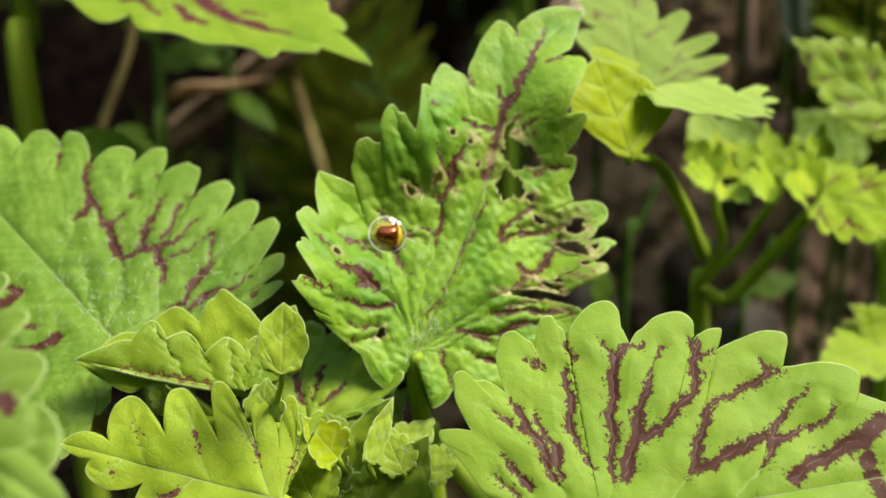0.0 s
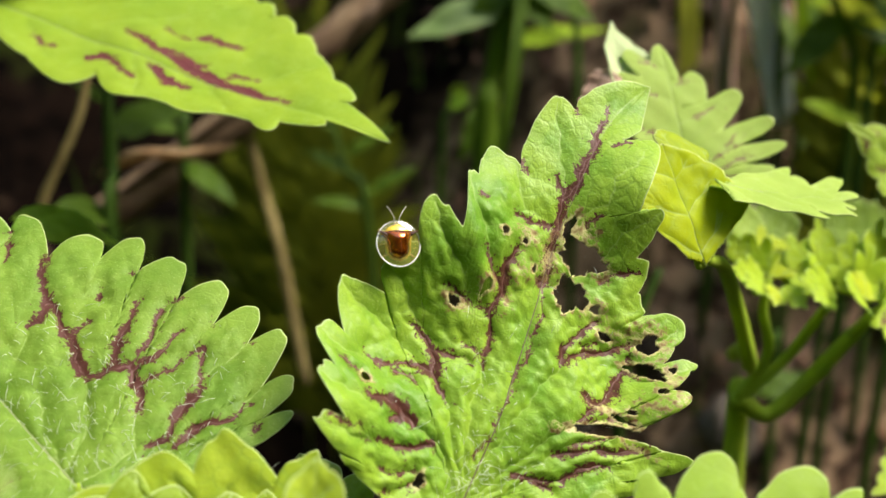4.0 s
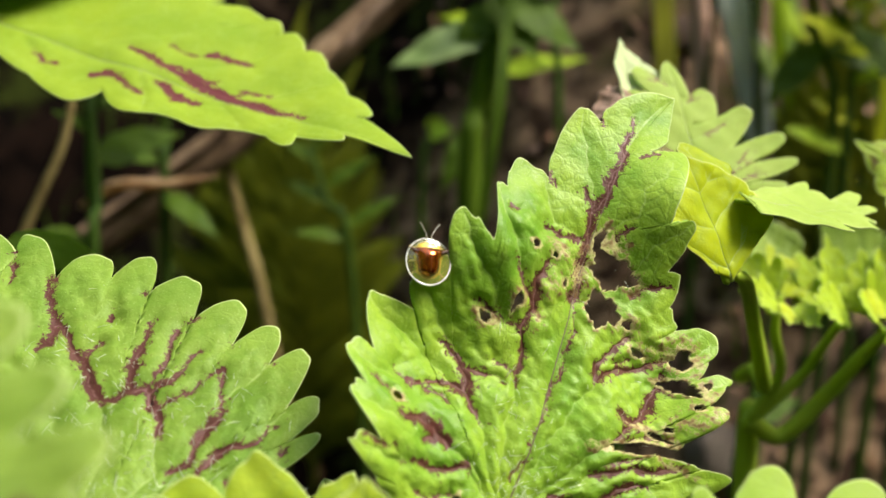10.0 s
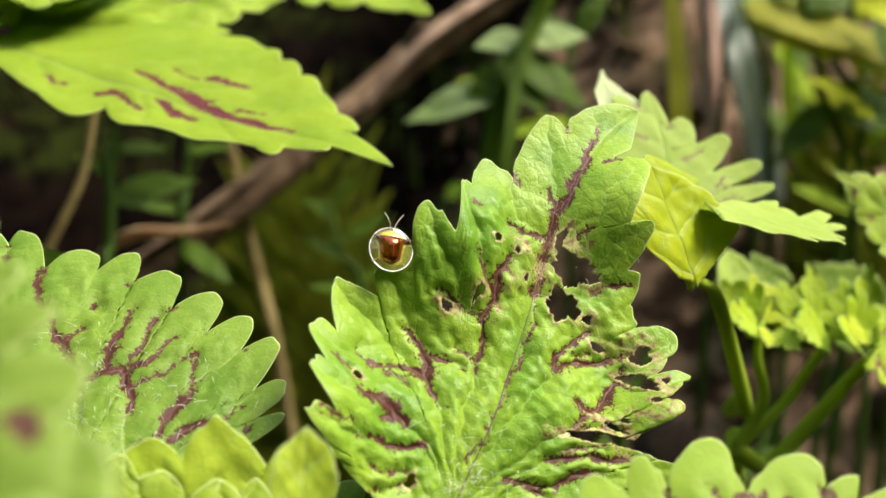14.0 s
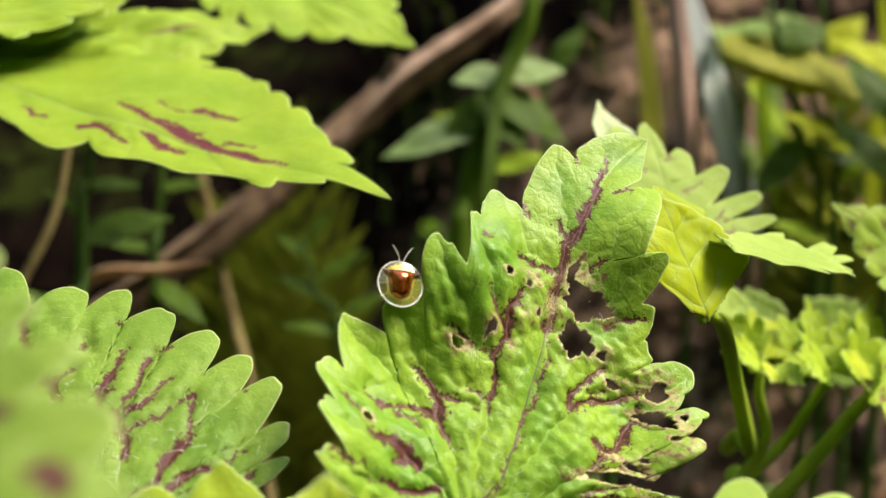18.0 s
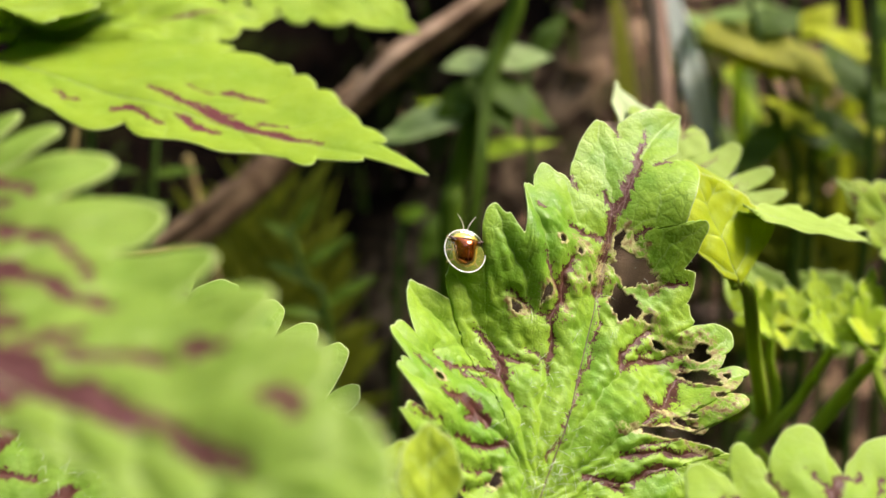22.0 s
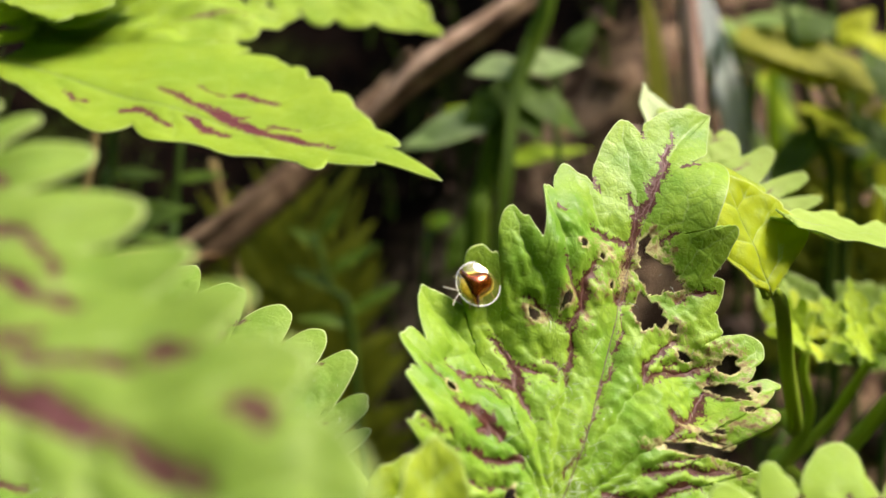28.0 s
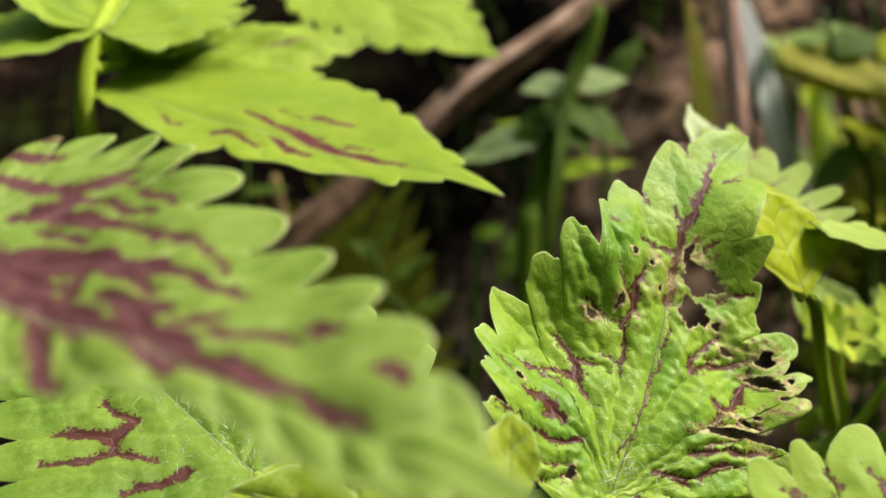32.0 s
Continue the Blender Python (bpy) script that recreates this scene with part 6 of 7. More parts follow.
# stones and crumbs of earth on the bank
def stones():
    rng = random.Random(4)
    shapes = []
    for k in range(6):
        bm = bmesh.new()
        bmesh.ops.create_icosphere(bm, subdivisions=2, radius=1.0)
        for v in bm.verts:
            v.co *= 1 + 0.28 * noise.noise(v.co * 1.3 + Vector((k * 7, 0, 0))) + 0.1 * noise.noise(v.co * 3.1 + Vector((0, k * 5, 0)))
        me = bpy.data.meshes.new("stone")
        bm.to_mesh(me)
        bm.free()
        me.materials.append(stone)
        shapes.append(me)
    for k in range(150):
        x, y = rng.uniform(-0.25, 0.42), rng.uniform(0.42, 0.80)
        if x < 0.02 and rng.random() < 0.75:
            continue
        r = rng.choice((0.002, 0.003, 0.004, 0.005, 0.007))
        ob = new("stone", shapes[k % 6])
        ob.matrix_basis = Matrix.Translation((x, y, ground_height(x, y) + 0.25 * r)) @ Euler([rng.uniform(0, 6) for _ in range(3)]).to_matrix().to_4x4() @ Matrix.Diagonal((r, r * rng.uniform(0.7, 1), r * rng.uniform(0.5, 0.8), 1))
        tagged(ob, "rough brown stone in the soil", "stone", "stones on the bank")


stones()


# rocks sunk in the bank
def rock(place, r, seed, material=stone):
    bm = bmesh.new()
    bmesh.ops.create_icosphere(bm, subdivisions=3, radius=1.0)
    for v in bm.verts:
        q = v.co.copy()
        v.co *= 1 + 0.35 * noise.noise(q * 1.1 + Vector((seed * 3.1, 0, 0))) + 0.16 * noise.noise(q * 2.7 + Vector((0, seed, 0))) + 0.05 * noise.noise(q * 7)
    me = bpy.data.meshes.new("rock")
    bm.to_mesh(me)
    bm.free()
    me.materials.append(material)
    me.polygons.foreach_set("use_smooth", [True] * len(me.polygons))
    ob = new("rock", me)
    ob.matrix_basis = Matrix.Translation(place) @ pose(0, 0, 0, 20 * seed, 35 * seed, 50 * seed) @ Matrix.Diagonal((r, 0.8 * r, 0.65 * r, 1))
    tagged(ob, "weathered grey-brown rock sunk in the bank", "rock", "rocks on the bank")


def on_bank(x, y):
    return (x, y, ground_height(x, y))


for k, (x, y, r) in enumerate([(0.075, 0.56, 0.016), (0.10, 0.50, 0.018), (0.135, 0.53, 0.020), (0.19, 0.55, 0.022), (0.24, 0.52, 0.016), (0.16, 0.62, 0.014), (0.03, 0.66, 0.015), (0.29, 0.60, 0.016), (0.12, 0.47, 0.012), (0.21, 0.48, 0.013), (-0.10, 0.70, 0.02), (-0.03, 0.60, 0.014)]):
    rock(on_bank(x, y), r, k + 1)

weed((0.2197, 0.4946, 0.1741), "bright yellow-green weed with thin stems", [(0.2168, 0.5106, 0.2622), (0.2066, 0.5219, 0.3189), (0.2002, 0.5337, 0.3810)], [
    ((0.2153, 0.5126, 0.2726), (0.1845, 0.5097, 0.2932), (0.0, -0.6, 0.8), weed_yellow, 0.22), ((0.2138, 0.5151, 0.2855), (0.2332, 0.5052, 0.3001), (0.0, -0.6, 0.8), weed_green, 0.25), ((0.2094, 0.5197, 0.3087), (0.1881, 0.5253, 0.3260), (0.0, -0.6, 0.8), weed_yellow, 0.25),
    ((0.2065, 0.5228, 0.3241), (0.2296, 0.5244, 0.3484), (0.0, -0.6, 0.8), weed_green, 0.25), ((0.2034, 0.5278, 0.3500), (0.2214, 0.5295, 0.3714), (0.0, -0.6, 0.8), weed_yellow, 0.3), ((0.2020, 0.5289, 0.3551), (0.1768, 0.5349, 0.3723), (0.0, -0.6, 0.8), weed_grey, 0.3)], 130)
weed((0.1795, 0.5573, 0.2125), "small pale weed on the bank", [(0.1824, 0.5702, 0.2868), (0.1860, 0.5769, 0.3269), (0.1855, 0.5820, 0.3554)], [
    ((0.1856, 0.5810, 0.3497), (0.1680, 0.5860, 0.3662), (0.0, -0.6, 0.8), weed_grey, 0.35), ((0.1856, 0.5815, 0.3526), (0.2026, 0.5816, 0.3646), (0.0, -0.6, 0.8), weed_grey, 0.35), ((0.1854, 0.5775, 0.3297), (0.1973, 0.5777, 0.3387), (0.0, -0.6, 0.8), weed_yellow, 0.35)], 140)
weed((0.0165, 0.5421, 0.1919), "small weed with a single round leaf", [(0.0158, 0.5489, 0.2296), (0.0186, 0.5524, 0.2513), (0.0221, 0.5533, 0.2582)], [
    ((0.0186, 0.5534, 0.2567), (0.0284, 0.5479, 0.2611), (0.0, -0.7, 0.7), weed_mid, 0.45)], 145)
weed((-0.1088, 0.3964, 0.2098), "weed with stout dark green stems", [(-0.1064, 0.3956, 0.2642), (-0.1047, 0.4003, 0.2915), (-0.1040, 0.4044, 0.3151)], [
    ((-0.1057, 0.3975, 0.2751), (-0.0791, 0.4064, 0.2856), (0.0, -0.5, 0.8), weed_green, 0.25), ((-0.1051, 0.4003, 0.2915), (-0.0887, 0.4092, 0.2946), (0.0, -0.5, 0.8), weed_green, 0.22), ((-0.1053, 0.3987, 0.2824), (-0.1151, 0.3914, 0.2923), (0.0, -0.5, 0.8), weed_green, 0.22)], 150)
weed((-0.0913, 0.4506, 0.1811), "weed with long narrow leaves in the shade", [(-0.0934, 0.4602, 0.2333), (-0.0929, 0.4663, 0.2682), (-0.0913, 0.4720, 0.3010)], [
    ((-0.0930, 0.4624, 0.2464), (-0.0713, 0.4479, 0.2366), (0.0, -0.5, 0.8), weed_green, 0.18), ((-0.0932, 0.4648, 0.2595), (-0.1105, 0.4576, 0.2649), (0.0, -0.5, 0.8), weed_green, 0.18), ((-0.0921, 0.4689, 0.2835), (-0.0735, 0.4677, 0.2886), (0.0, -0.5, 0.8), weed_green, 0.18)], 155)
weed((0.0665, 0.3390, 0.1661), "weed with a dark green stem", [(0.0638, 0.3452, 0.2079), (0.0687, 0.3526, 0.2263), (0.0757, 0.3586, 0.2411)], [
    ((0.0505, 0.3150, 0.2132), (0.0532, 0.3197, 0.2251), (0.1, -0.7, 0.6), weed_green, 0.3)], 160)
weed((0.1128, 0.3485, 0.1361), "weed with dark green stems", [(0.1090, 0.3541, 0.1766), (0.1153, 0.3635, 0.1998), (0.1226, 0.3697, 0.2154)], [
    ((0.1142, 0.3619, 0.1960), (0.1331, 0.3650, 0.2037), (0.0, -0.6, 0.8), weed_green, 0.25)], 165)
weed((-0.0028, 0.5076, 0.1627), "olive weed with feathery leaves", [(-0.0191, 0.5173, 0.2035), (-0.0300, 0.5234, 0.2290), (-0.0382, 0.5291, 0.2547)], [
    ((-0.0193, 0.5191, 0.2139), (-0.0452, 0.5139, 0.2203), (0.0, -0.6, 0.8), weed_green, 0.14), ((-0.0207, 0.5202, 0.2191), (0.0012, 0.5198, 0.2356), (0.0, -0.6, 0.8), weed_green, 0.14), ((-0.0274, 0.5230, 0.2292), (-0.0510, 0.5286, 0.2411), (0.0, -0.6, 0.8), weed_green, 0.14),
    ((-0.0301, 0.5247, 0.2368), (-0.0095, 0.5246, 0.2533), (0.0, -0.6, 0.8), weed_green, 0.14), ((-0.0342, 0.5272, 0.2470), (-0.0513, 0.5319, 0.2593), (0.0, -0.6, 0.8), weed_green, 0.14), ((-0.0356, 0.5283, 0.2522), (-0.0254, 0.5300, 0.2708), (0.0, -0.6, 0.8), weed_green, 0.14)], 170)

# back plant leaves reaching in from above; some, unseen, are added to shade the bank
for i, (base, tip, facing) in enumerate([((-0.1030, 0.2764, 0.3414), (-0.0935, 0.3323, 0.3781), (0.1, -0.5, 0.85)), ((-0.0599, 0.3894, 0.3698), (-0.0013, 0.3499, 0.3407), (0.1, -0.6, 0.8)), ((-0.0599, 0.3894, 0.3698), (-0.0552, 0.4393, 0.4303), (0.0, -0.4, 0.9)),
                                         ((-0.1037, 0.2766, 0.3427), (-0.1569, 0.3004, 0.3401), (0.0, -0.4, 0.9)), ((-0.0600, 0.3897, 0.3717), (-0.1080, 0.4196, 0.4096), (0.0, -0.4, 0.9))]):
    leaf(back_plant, base, tip, facing, lobes_of(9, 0.40), lobes_of(9, 0.40, seed=2), depth=0.18, seed=180 + i, material=leaf_pale, nu=10, nt=24, label="lime leaf of the back plant")
rod("stem", back_plant, [(-0.1057, 0.2765, 0.3413), (-0.0992, 0.3211, 0.3688), (-0.0812, 0.3615, 0.3763), (-0.0600, 0.3897, 0.3717)], (0.0018, 0.0017, 0.0015, 0.0012), stem_green, 24)


def grass_tufts():
    """Thin grass on the bank, nobody could count it."""
    rng = random.Random(9)
    verts, faces = [], []
    for k in range(520):
        x, y = rng.uniform(-0.30, 0.42), rng.uniform(0.47, 0.85)
        if noise.noise((x * 9, y * 9, 3.0)) < -0.02:
            continue
        z = ground_height(x, y)
        h, lean, way, w = rng.uniform(0.02, 0.07), rng.uniform(0.1, 0.8), rng.uniform(0, 6.28), rng.uniform(0.0006, 0.0015)
        start = len(verts)
        for q in (0, 0.35, 0.7, 1.0):
            cx, cy, cz = x + math.cos(way) * lean * h * q * q, y + math.sin(way) * lean * h * q * q, z + h * q * (1 - 0.35 * lean * q) - 0.002
            sx, sy = -math.sin(way + 1.1) * w * (1.05 - q), math.cos(way + 1.1) * w * (1.05 - q)
            verts += [(cx - sx, cy - sy, cz), (cx, cy, cz + 0.2 * w), (cx + sx, cy + sy, cz)]
        for i in range(3):
            for j in range(2):
                faces.append((start + i * 3 + j, start + i * 3 + j + 1, start + i * 3 + j + 4, start + i * 3 + j + 3))
    tagged(mesh_object("grass", verts, faces, weed_green), "sparse short olive grass on the bank", "grass", kind="stuff")


grass_tufts()


def leaf_litter():
    """Curled scraps of dead leaf and bark strewn over the bank."""
    rng = random.Random(21)
    verts, faces = [], []
    for k in range(620):
        x, y = rng.uniform(-0.22, 0.45), rng.uniform(0.45, 0.80)
        if x < 0.02 and rng.random() < 0.85:
            continue
        m = Matrix.Translation((x, y, ground_height(x, y) + 0.002)) @ Euler((rng.uniform(0.3, 1.3), rng.uniform(-0.6, 0.6), rng.uniform(-1.2, 1.2))).to_matrix().to_4x4()
        w, l, curl = rng.uniform(0.002, 0.006), rng.uniform(0.006, 0.020), rng.uniform(-60, 60)
        start = len(verts)
        for i in range(6):
            q = i / 5
            half = w * math.sin(math.pi * (0.08 + 0.84 * q)) * rng.uniform(0.8, 1.1)
            for side in (-1, -0.4, 0.4, 1):
                a, b = side * half, (q - 0.5) * l
                verts.append(m @ Vector((a, b, curl * (a * a + 0.4 * b * b))))
        for i in range(5):
            for j in range(3):
                faces.append((start + i * 4 + j, start + i * 4 + j + 1, start + i * 4 + j + 5, start + i * 4 + j + 4))
    tagged(mesh_object("leaf_litter", verts, faces, litter), "brown scraps of dead leaf on the soil", "leaf litter", kind="stuff")


def litter_material():
    n = Nodes("leaf_litter")
    scrap = n.tree.nodes.new("ShaderNodeNewGeometry").outputs["Random Per Island"]
    colour = n.mix(n.ramp(scrap, 0.2, 0.9), c(0.035, 0.018, 0.010), c(0.30, 0.17, 0.09))
    colour = n.mix(n.maths("MULTIPLY", n.noise(300, 4), 0.6), colour, c(0.06, 0.03, 0.018))
    return n.base(colour, 0.8, Specular_IOR_Level=0.2)


litter = litter_material()
leaf_litter()

blade("grass_blade", [(0.1954, 0.5477, 0.2267), (0.1986, 0.5573, 0.2829), (0.1950, 0.5657, 0.3276), (0.1874, 0.5715, 0.3553)], 0.0030, weed_grey, "pale green grass blade on the bank")
blade("grass_blade", [(0.2136, 0.4902, 0.2605), (0.2178, 0.4977, 0.3055), (0.2208, 0.5054, 0.3504), (0.2177, 0.5120, 0.3852)], 0.0034, weed_yellow, "yellow-green grass blade on the bank")
blade("grass_blade", [(0.2088, 0.5294, 0.2478), (0.2161, 0.5373, 0.2966), (0.2318, 0.5423, 0.3350), (0.2478, 0.5434, 0.3518)], 0.0028, weed_green, "green grass blade on the bank")
blade("grass_blade", [(0.1505, 0.5942, 0.2282), (0.1478, 0.6063, 0.2944), (0.1423, 0.6165, 0.3483), (0.1355, 0.6237, 0.3842)], 0.0055, weed_olive, "olive grass blade beside the dry cane")
blade("grass_blade", [(0.1863, 0.5200, 0.2714), (0.1778, 0.5240, 0.2999), (0.1747, 0.5280, 0.3284), (0.1751, 0.5320, 0.3620)], 0.0032, weed_lime, "lime grass blade on the bank")
blade("grass_blade", [(0.2181, 0.5000, 0.2837), (0.2007, 0.5040, 0.3105), (0.1830, 0.5080, 0.3421), (0.1763, 0.5120, 0.3750)], 0.0018, weed_green, "thin dark green grass stem on the bank")
blade("grass_blade", [(0.2511, 0.5300, 0.3034), (0.2530, 0.5340, 0.3283), (0.2531, 0.5380, 0.3531), (0.2507, 0.5420, 0.3819)], 0.0036, weed_lime, "lime grass blade on the bank")
blade("grass_blade", [(0.2129, 0.5500, 0.2747), (0.2313, 0.5540, 0.2952), (0.2497, 0.5580, 0.3173), (0.2623, 0.5620, 0.3365)], 0.0030, weed_lime, "leaning lime grass blade on the bank")
blade("grass_blade", [(0.2085, 0.5600, 0.2881), (0.2002, 0.5640, 0.3081), (0.1970, 0.5680, 0.3282), (0.1989, 0.5720, 0.3398)], 0.0046, weed_grey, "pale green grass blade on the bank")
blade("grass_blade", [(0.1660, 0.6600, 0.2699), (0.1612, 0.6640, 0.2963), (0.1613, 0.6680, 0.3261), (0.1558, 0.6720, 0.3619)], 0.0075, weed_olive, "olive grass blade beside the dry cane")
weed((0.1500, 0.5300, 0.2), "weed with two long drooping yellow-green leaves", [(0.1480, 0.5350, 0.2900), (0.1417, 0.5200, 0.3480)], [
    ((0.1417, 0.5000, 0.3466), (0.2151, 0.4800, 0.3384), (0.0, -0.6, 0.8), weed_olive, 0.18), ((0.1552, 0.5200, 0.3457), (0.2157, 0.5000, 0.3461), (0.0, -0.6, 0.8), weed_lime, 0.18)], 250)
weed((0.0400, 0.6950, 0.2), "tiny bright green seedling on the dark soil", [(0.0380, 0.7000, 0.2340)], [((0.0310, 0.7000, 0.2330), (0.0390, 0.6960, 0.2410), (0.0, -0.8, 0.5), weed_lime, 0.42)], 260)
weed((0.2182, 0.4395, 0.2084), "weed with broad yellow-green leaves", [(0.2147, 0.4513, 0.2722), (0.2115, 0.4606, 0.3223), (0.2084, 0.4682, 0.3633)], [
    ((0.2129, 0.4580, 0.3087), (0.1815, 0.4732, 0.3160), (0.0, -0.6, 0.8), weed_yellow, 0.2), ((0.2107, 0.4639, 0.3406), (0.1854, 0.4807, 0.3605), (0.0, -0.6, 0.8), weed_yellow, 0.25), ((0.2098, 0.4656, 0.3497), (0.2268, 0.4670, 0.3686), (0.0, -0.6, 0.8), weed_green, 0.25)], 190)
weed((0.0833, 0.5125, 0.1845), "weed with bright green leaves behind the chewed leaf", [(0.0768, 0.5261, 0.2569), (0.0730, 0.5376, 0.3190), (0.0803, 0.5424, 0.3504)], [
    ((0.0741, 0.5394, 0.3295), (0.0594, 0.5447, 0.3496), (0.0, -0.6, 0.8), weed_green, 0.3), ((0.0754, 0.5402, 0.3347), (0.0906, 0.5431, 0.3612), (0.0, -0.6, 0.8), weed_green, 0.2), ((0.0744, 0.5366, 0.3139), (0.0572, 0.5408, 0.3262), (0.0, -0.6, 0.8), weed_green, 0.3)], 195)

weed((0.1767, 0.4858, 0.1485), "lime weed with arching thin leaves", [(0.1782, 0.5070, 0.2192), (0.1802, 0.5197, 0.2622), (0.1900, 0.5333, 0.3105)], [
    ((0.1815, 0.5204, 0.2647), (0.2168, 0.5157, 0.2953), (0.2, -0.5, 0.8), weed_lime, 0.16), ((0.1803, 0.5174, 0.2546), (0.2123, 0.5034, 0.2530), (0.2, -0.5, 0.8), weed_lime, 0.16), ((0.1827, 0.5218, 0.2698), (0.1613, 0.5327, 0.2993), (0.2, -0.5, 0.8), weed_lime, 0.12),
    ((0.1875, 0.5305, 0.3003), (0.2213, 0.5338, 0.3219), (0.2, -0.5, 0.8), weed_yellow, 0.22), ((0.1900, 0.5326, 0.3080), (0.1764, 0.5436, 0.3402), (0.2, -0.5, 0.8), weed_lime, 0.2)], 210)
weed((0.0447, 0.5119, 0.1936), "bright green weed with strap leaves", [(0.0387, 0.5276, 0.2439), (0.0407, 0.5396, 0.2843), (0.0455, 0.5483, 0.3148)], [
    ((0.0407, 0.5404, 0.2868), (0.0880, 0.5308, 0.3049), (0.2, -0.5, 0.8), weed_lime, 0.12), ((0.0430, 0.5455, 0.3046), (0.0620, 0.5375, 0.3187), (0.2, -0.5, 0.8), weed_lime, 0.25), ((0.0443, 0.5469, 0.3097), (0.0219, 0.5510, 0.3164), (0.2, -0.5, 0.8), weed_lime, 0.25), ((0.0384, 0.5337, 0.2640), (0.0221, 0.5169, 0.2380), (0.2, -0.5, 0.8), weed_green, 0.2)], 220)
weed((0.1795, 0.5083, 0.2245), "yellow-green weed with a broad drooping leaf", [(0.1681, 0.5188, 0.2760), (0.1647, 0.5265, 0.3173), (0.1590, 0.5323, 0.3457)], [
    ((0.1567, 0.5221, 0.3443), (0.1922, 0.5061, 0.3357), (0.2, -0.45, 0.85), weed_yellow, 0.28), ((0.1871, 0.5069, 0.3367), (0.2221, 0.4933, 0.3407), (0.2, -0.45, 0.85), weed_yellow, 0.22), ((0.1648, 0.5256, 0.3122), (0.1770, 0.5092, 0.2853), (0.2, -0.5, 0.8), weed_grey, 0.16), ((0.1595, 0.5324, 0.3470), (0.1534, 0.5361, 0.3636), (0.2, -0.5, 0.8), weed_grey, 0.35)], 230)
weed((0.1867, 0.4560, 0.1866), "lime weed beside the forked stems", [(0.1874, 0.4665, 0.2488), (0.1888, 0.4732, 0.2895), (0.1902, 0.4792, 0.3254)], [
    ((0.1881, 0.4697, 0.2680), (0.1605, 0.4651, 0.2824), (0.2, -0.5, 0.8), weed_lime, 0.2), ((0.1886, 0.4745, 0.2967), (0.2023, 0.4649, 0.3100), (0.2, -0.5, 0.8), weed_lime, 0.2), ((0.1893, 0.4772, 0.3134), (0.1641, 0.4722, 0.3270), (0.2, -0.5, 0.8), weed_yellow, 0.2)], 240)


def frond(plant, base, tip, seed, pairs=13, long=0.30):
    """A feathery leaf: a thin rib with narrow leaflets in pairs."""
    rng = random.Random(seed)
    a, b = Vector(base), Vector(tip)
    way = b - a
    side = way.cross(Vector((0.1, -1.0, 0.3))).normalized()
    out = side.cross(way).normalized()
    verts, faces = tube_data([base, tuple(a + way * 0.5 + Vector((0, 0, 0.06 * way.length))), tip], (0.0008, 0.0006, 0.0002), 12, 5)
    verts, faces = list(verts), list(faces)
    for k in range(pairs):
        q = 0.15 + 0.83 * k / pairs
        root = a + way * q + Vector((0, 0, 0.24 * way.length * q * (1 - q)))
        reach = way.length * long * (1.15 - q) * rng.uniform(0.75, 1.1)
        for s in (-1, 1):
            to = root + side * s * reach + way * rng.uniform(0.10, 0.22) + out * rng.uniform(-0.2, 0.2) * reach
            half = (to - root).cross(out).normalized() * reach * 0.17
            mid = root + (to - root) * 0.5
            n = len(verts)
            verts += [root, mid - half, to, mid + half, mid + out * 0.1 * reach]
            faces += [(n, n + 1, n + 4), (n + 1, n + 2, n + 4), (n + 2, n + 3, n + 4), (n + 3, n, n + 4)]
    ob = mesh_object("frond", verts, faces, weed_feather)
    hang(ob, plant)
    tagged(ob, kind="stuff")


weed_feather = simple_material("weed_feather", c(0.24, 0.27, 0.020), c(0.09, 0.115, 0.009), 60, 0.6, 0.3, lift=0.0003)


def feather_weed(place, tips, seed):
    plant = thing("weed", (*place[:2], ground_height(place[0], place[1])), "feathery olive weed growing on the dark bank", "plant", "weeds on the bank")
    foot = plant.location
    heart = (foot.x, foot.y, foot.z + 0.03)
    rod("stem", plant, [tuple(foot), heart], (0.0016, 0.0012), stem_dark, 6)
    for k, tip in enumerate(tips):
        frond(plant, heart, tip, seed + k)


feather_weed((-0.0360, 0.5850, 0.1966), [(-0.0540, 0.5760, 0.2370), (-0.0400, 0.5770, 0.2540), (-0.0250, 0.5860, 0.2430), (-0.0470, 0.5620, 0.2180)], 300)
feather_weed((-0.0520, 0.6100, 0.19), [(-0.0760, 0.6000, 0.2600), (-0.0580, 0.6050, 0.2820), (-0.0390, 0.6100, 0.2760), (-0.0670, 0.5900, 0.2300)], 320)
feather_weed((0.2151, 0.5150, 0.2855), [(0.1918, 0.5134, 0.3189), (0.2070, 0.5135, 0.3297), (0.2251, 0.5102, 0.3227), (0.1828, 0.5007, 0.2992), (0.2280, 0.4953, 0.2984)], 360)

for k, (x, y, r) in enumerate([(0.055, 0.50, 0.030), (0.085, 0.545, 0.022), (0.16, 0.50, 0.020)]):
    rock((x, y, ground_height(x, y) + 0.2 * r), r, 20 + k, stone_grey)


# ---- the beetle ----
def metal(name, a, b, rough, metallic, coat=1.0, scale=900):
    n = Nodes(name)
    n.bump(n.noise(scale, 2), 0.5, 0.0003)
    return n.base(n.mix(n.ramp(n.noise(scale, 3), 0.35, 0.65), a, b), rough, Metallic=metallic, Coat_Weight=coat, Coat_Roughness=0.06)


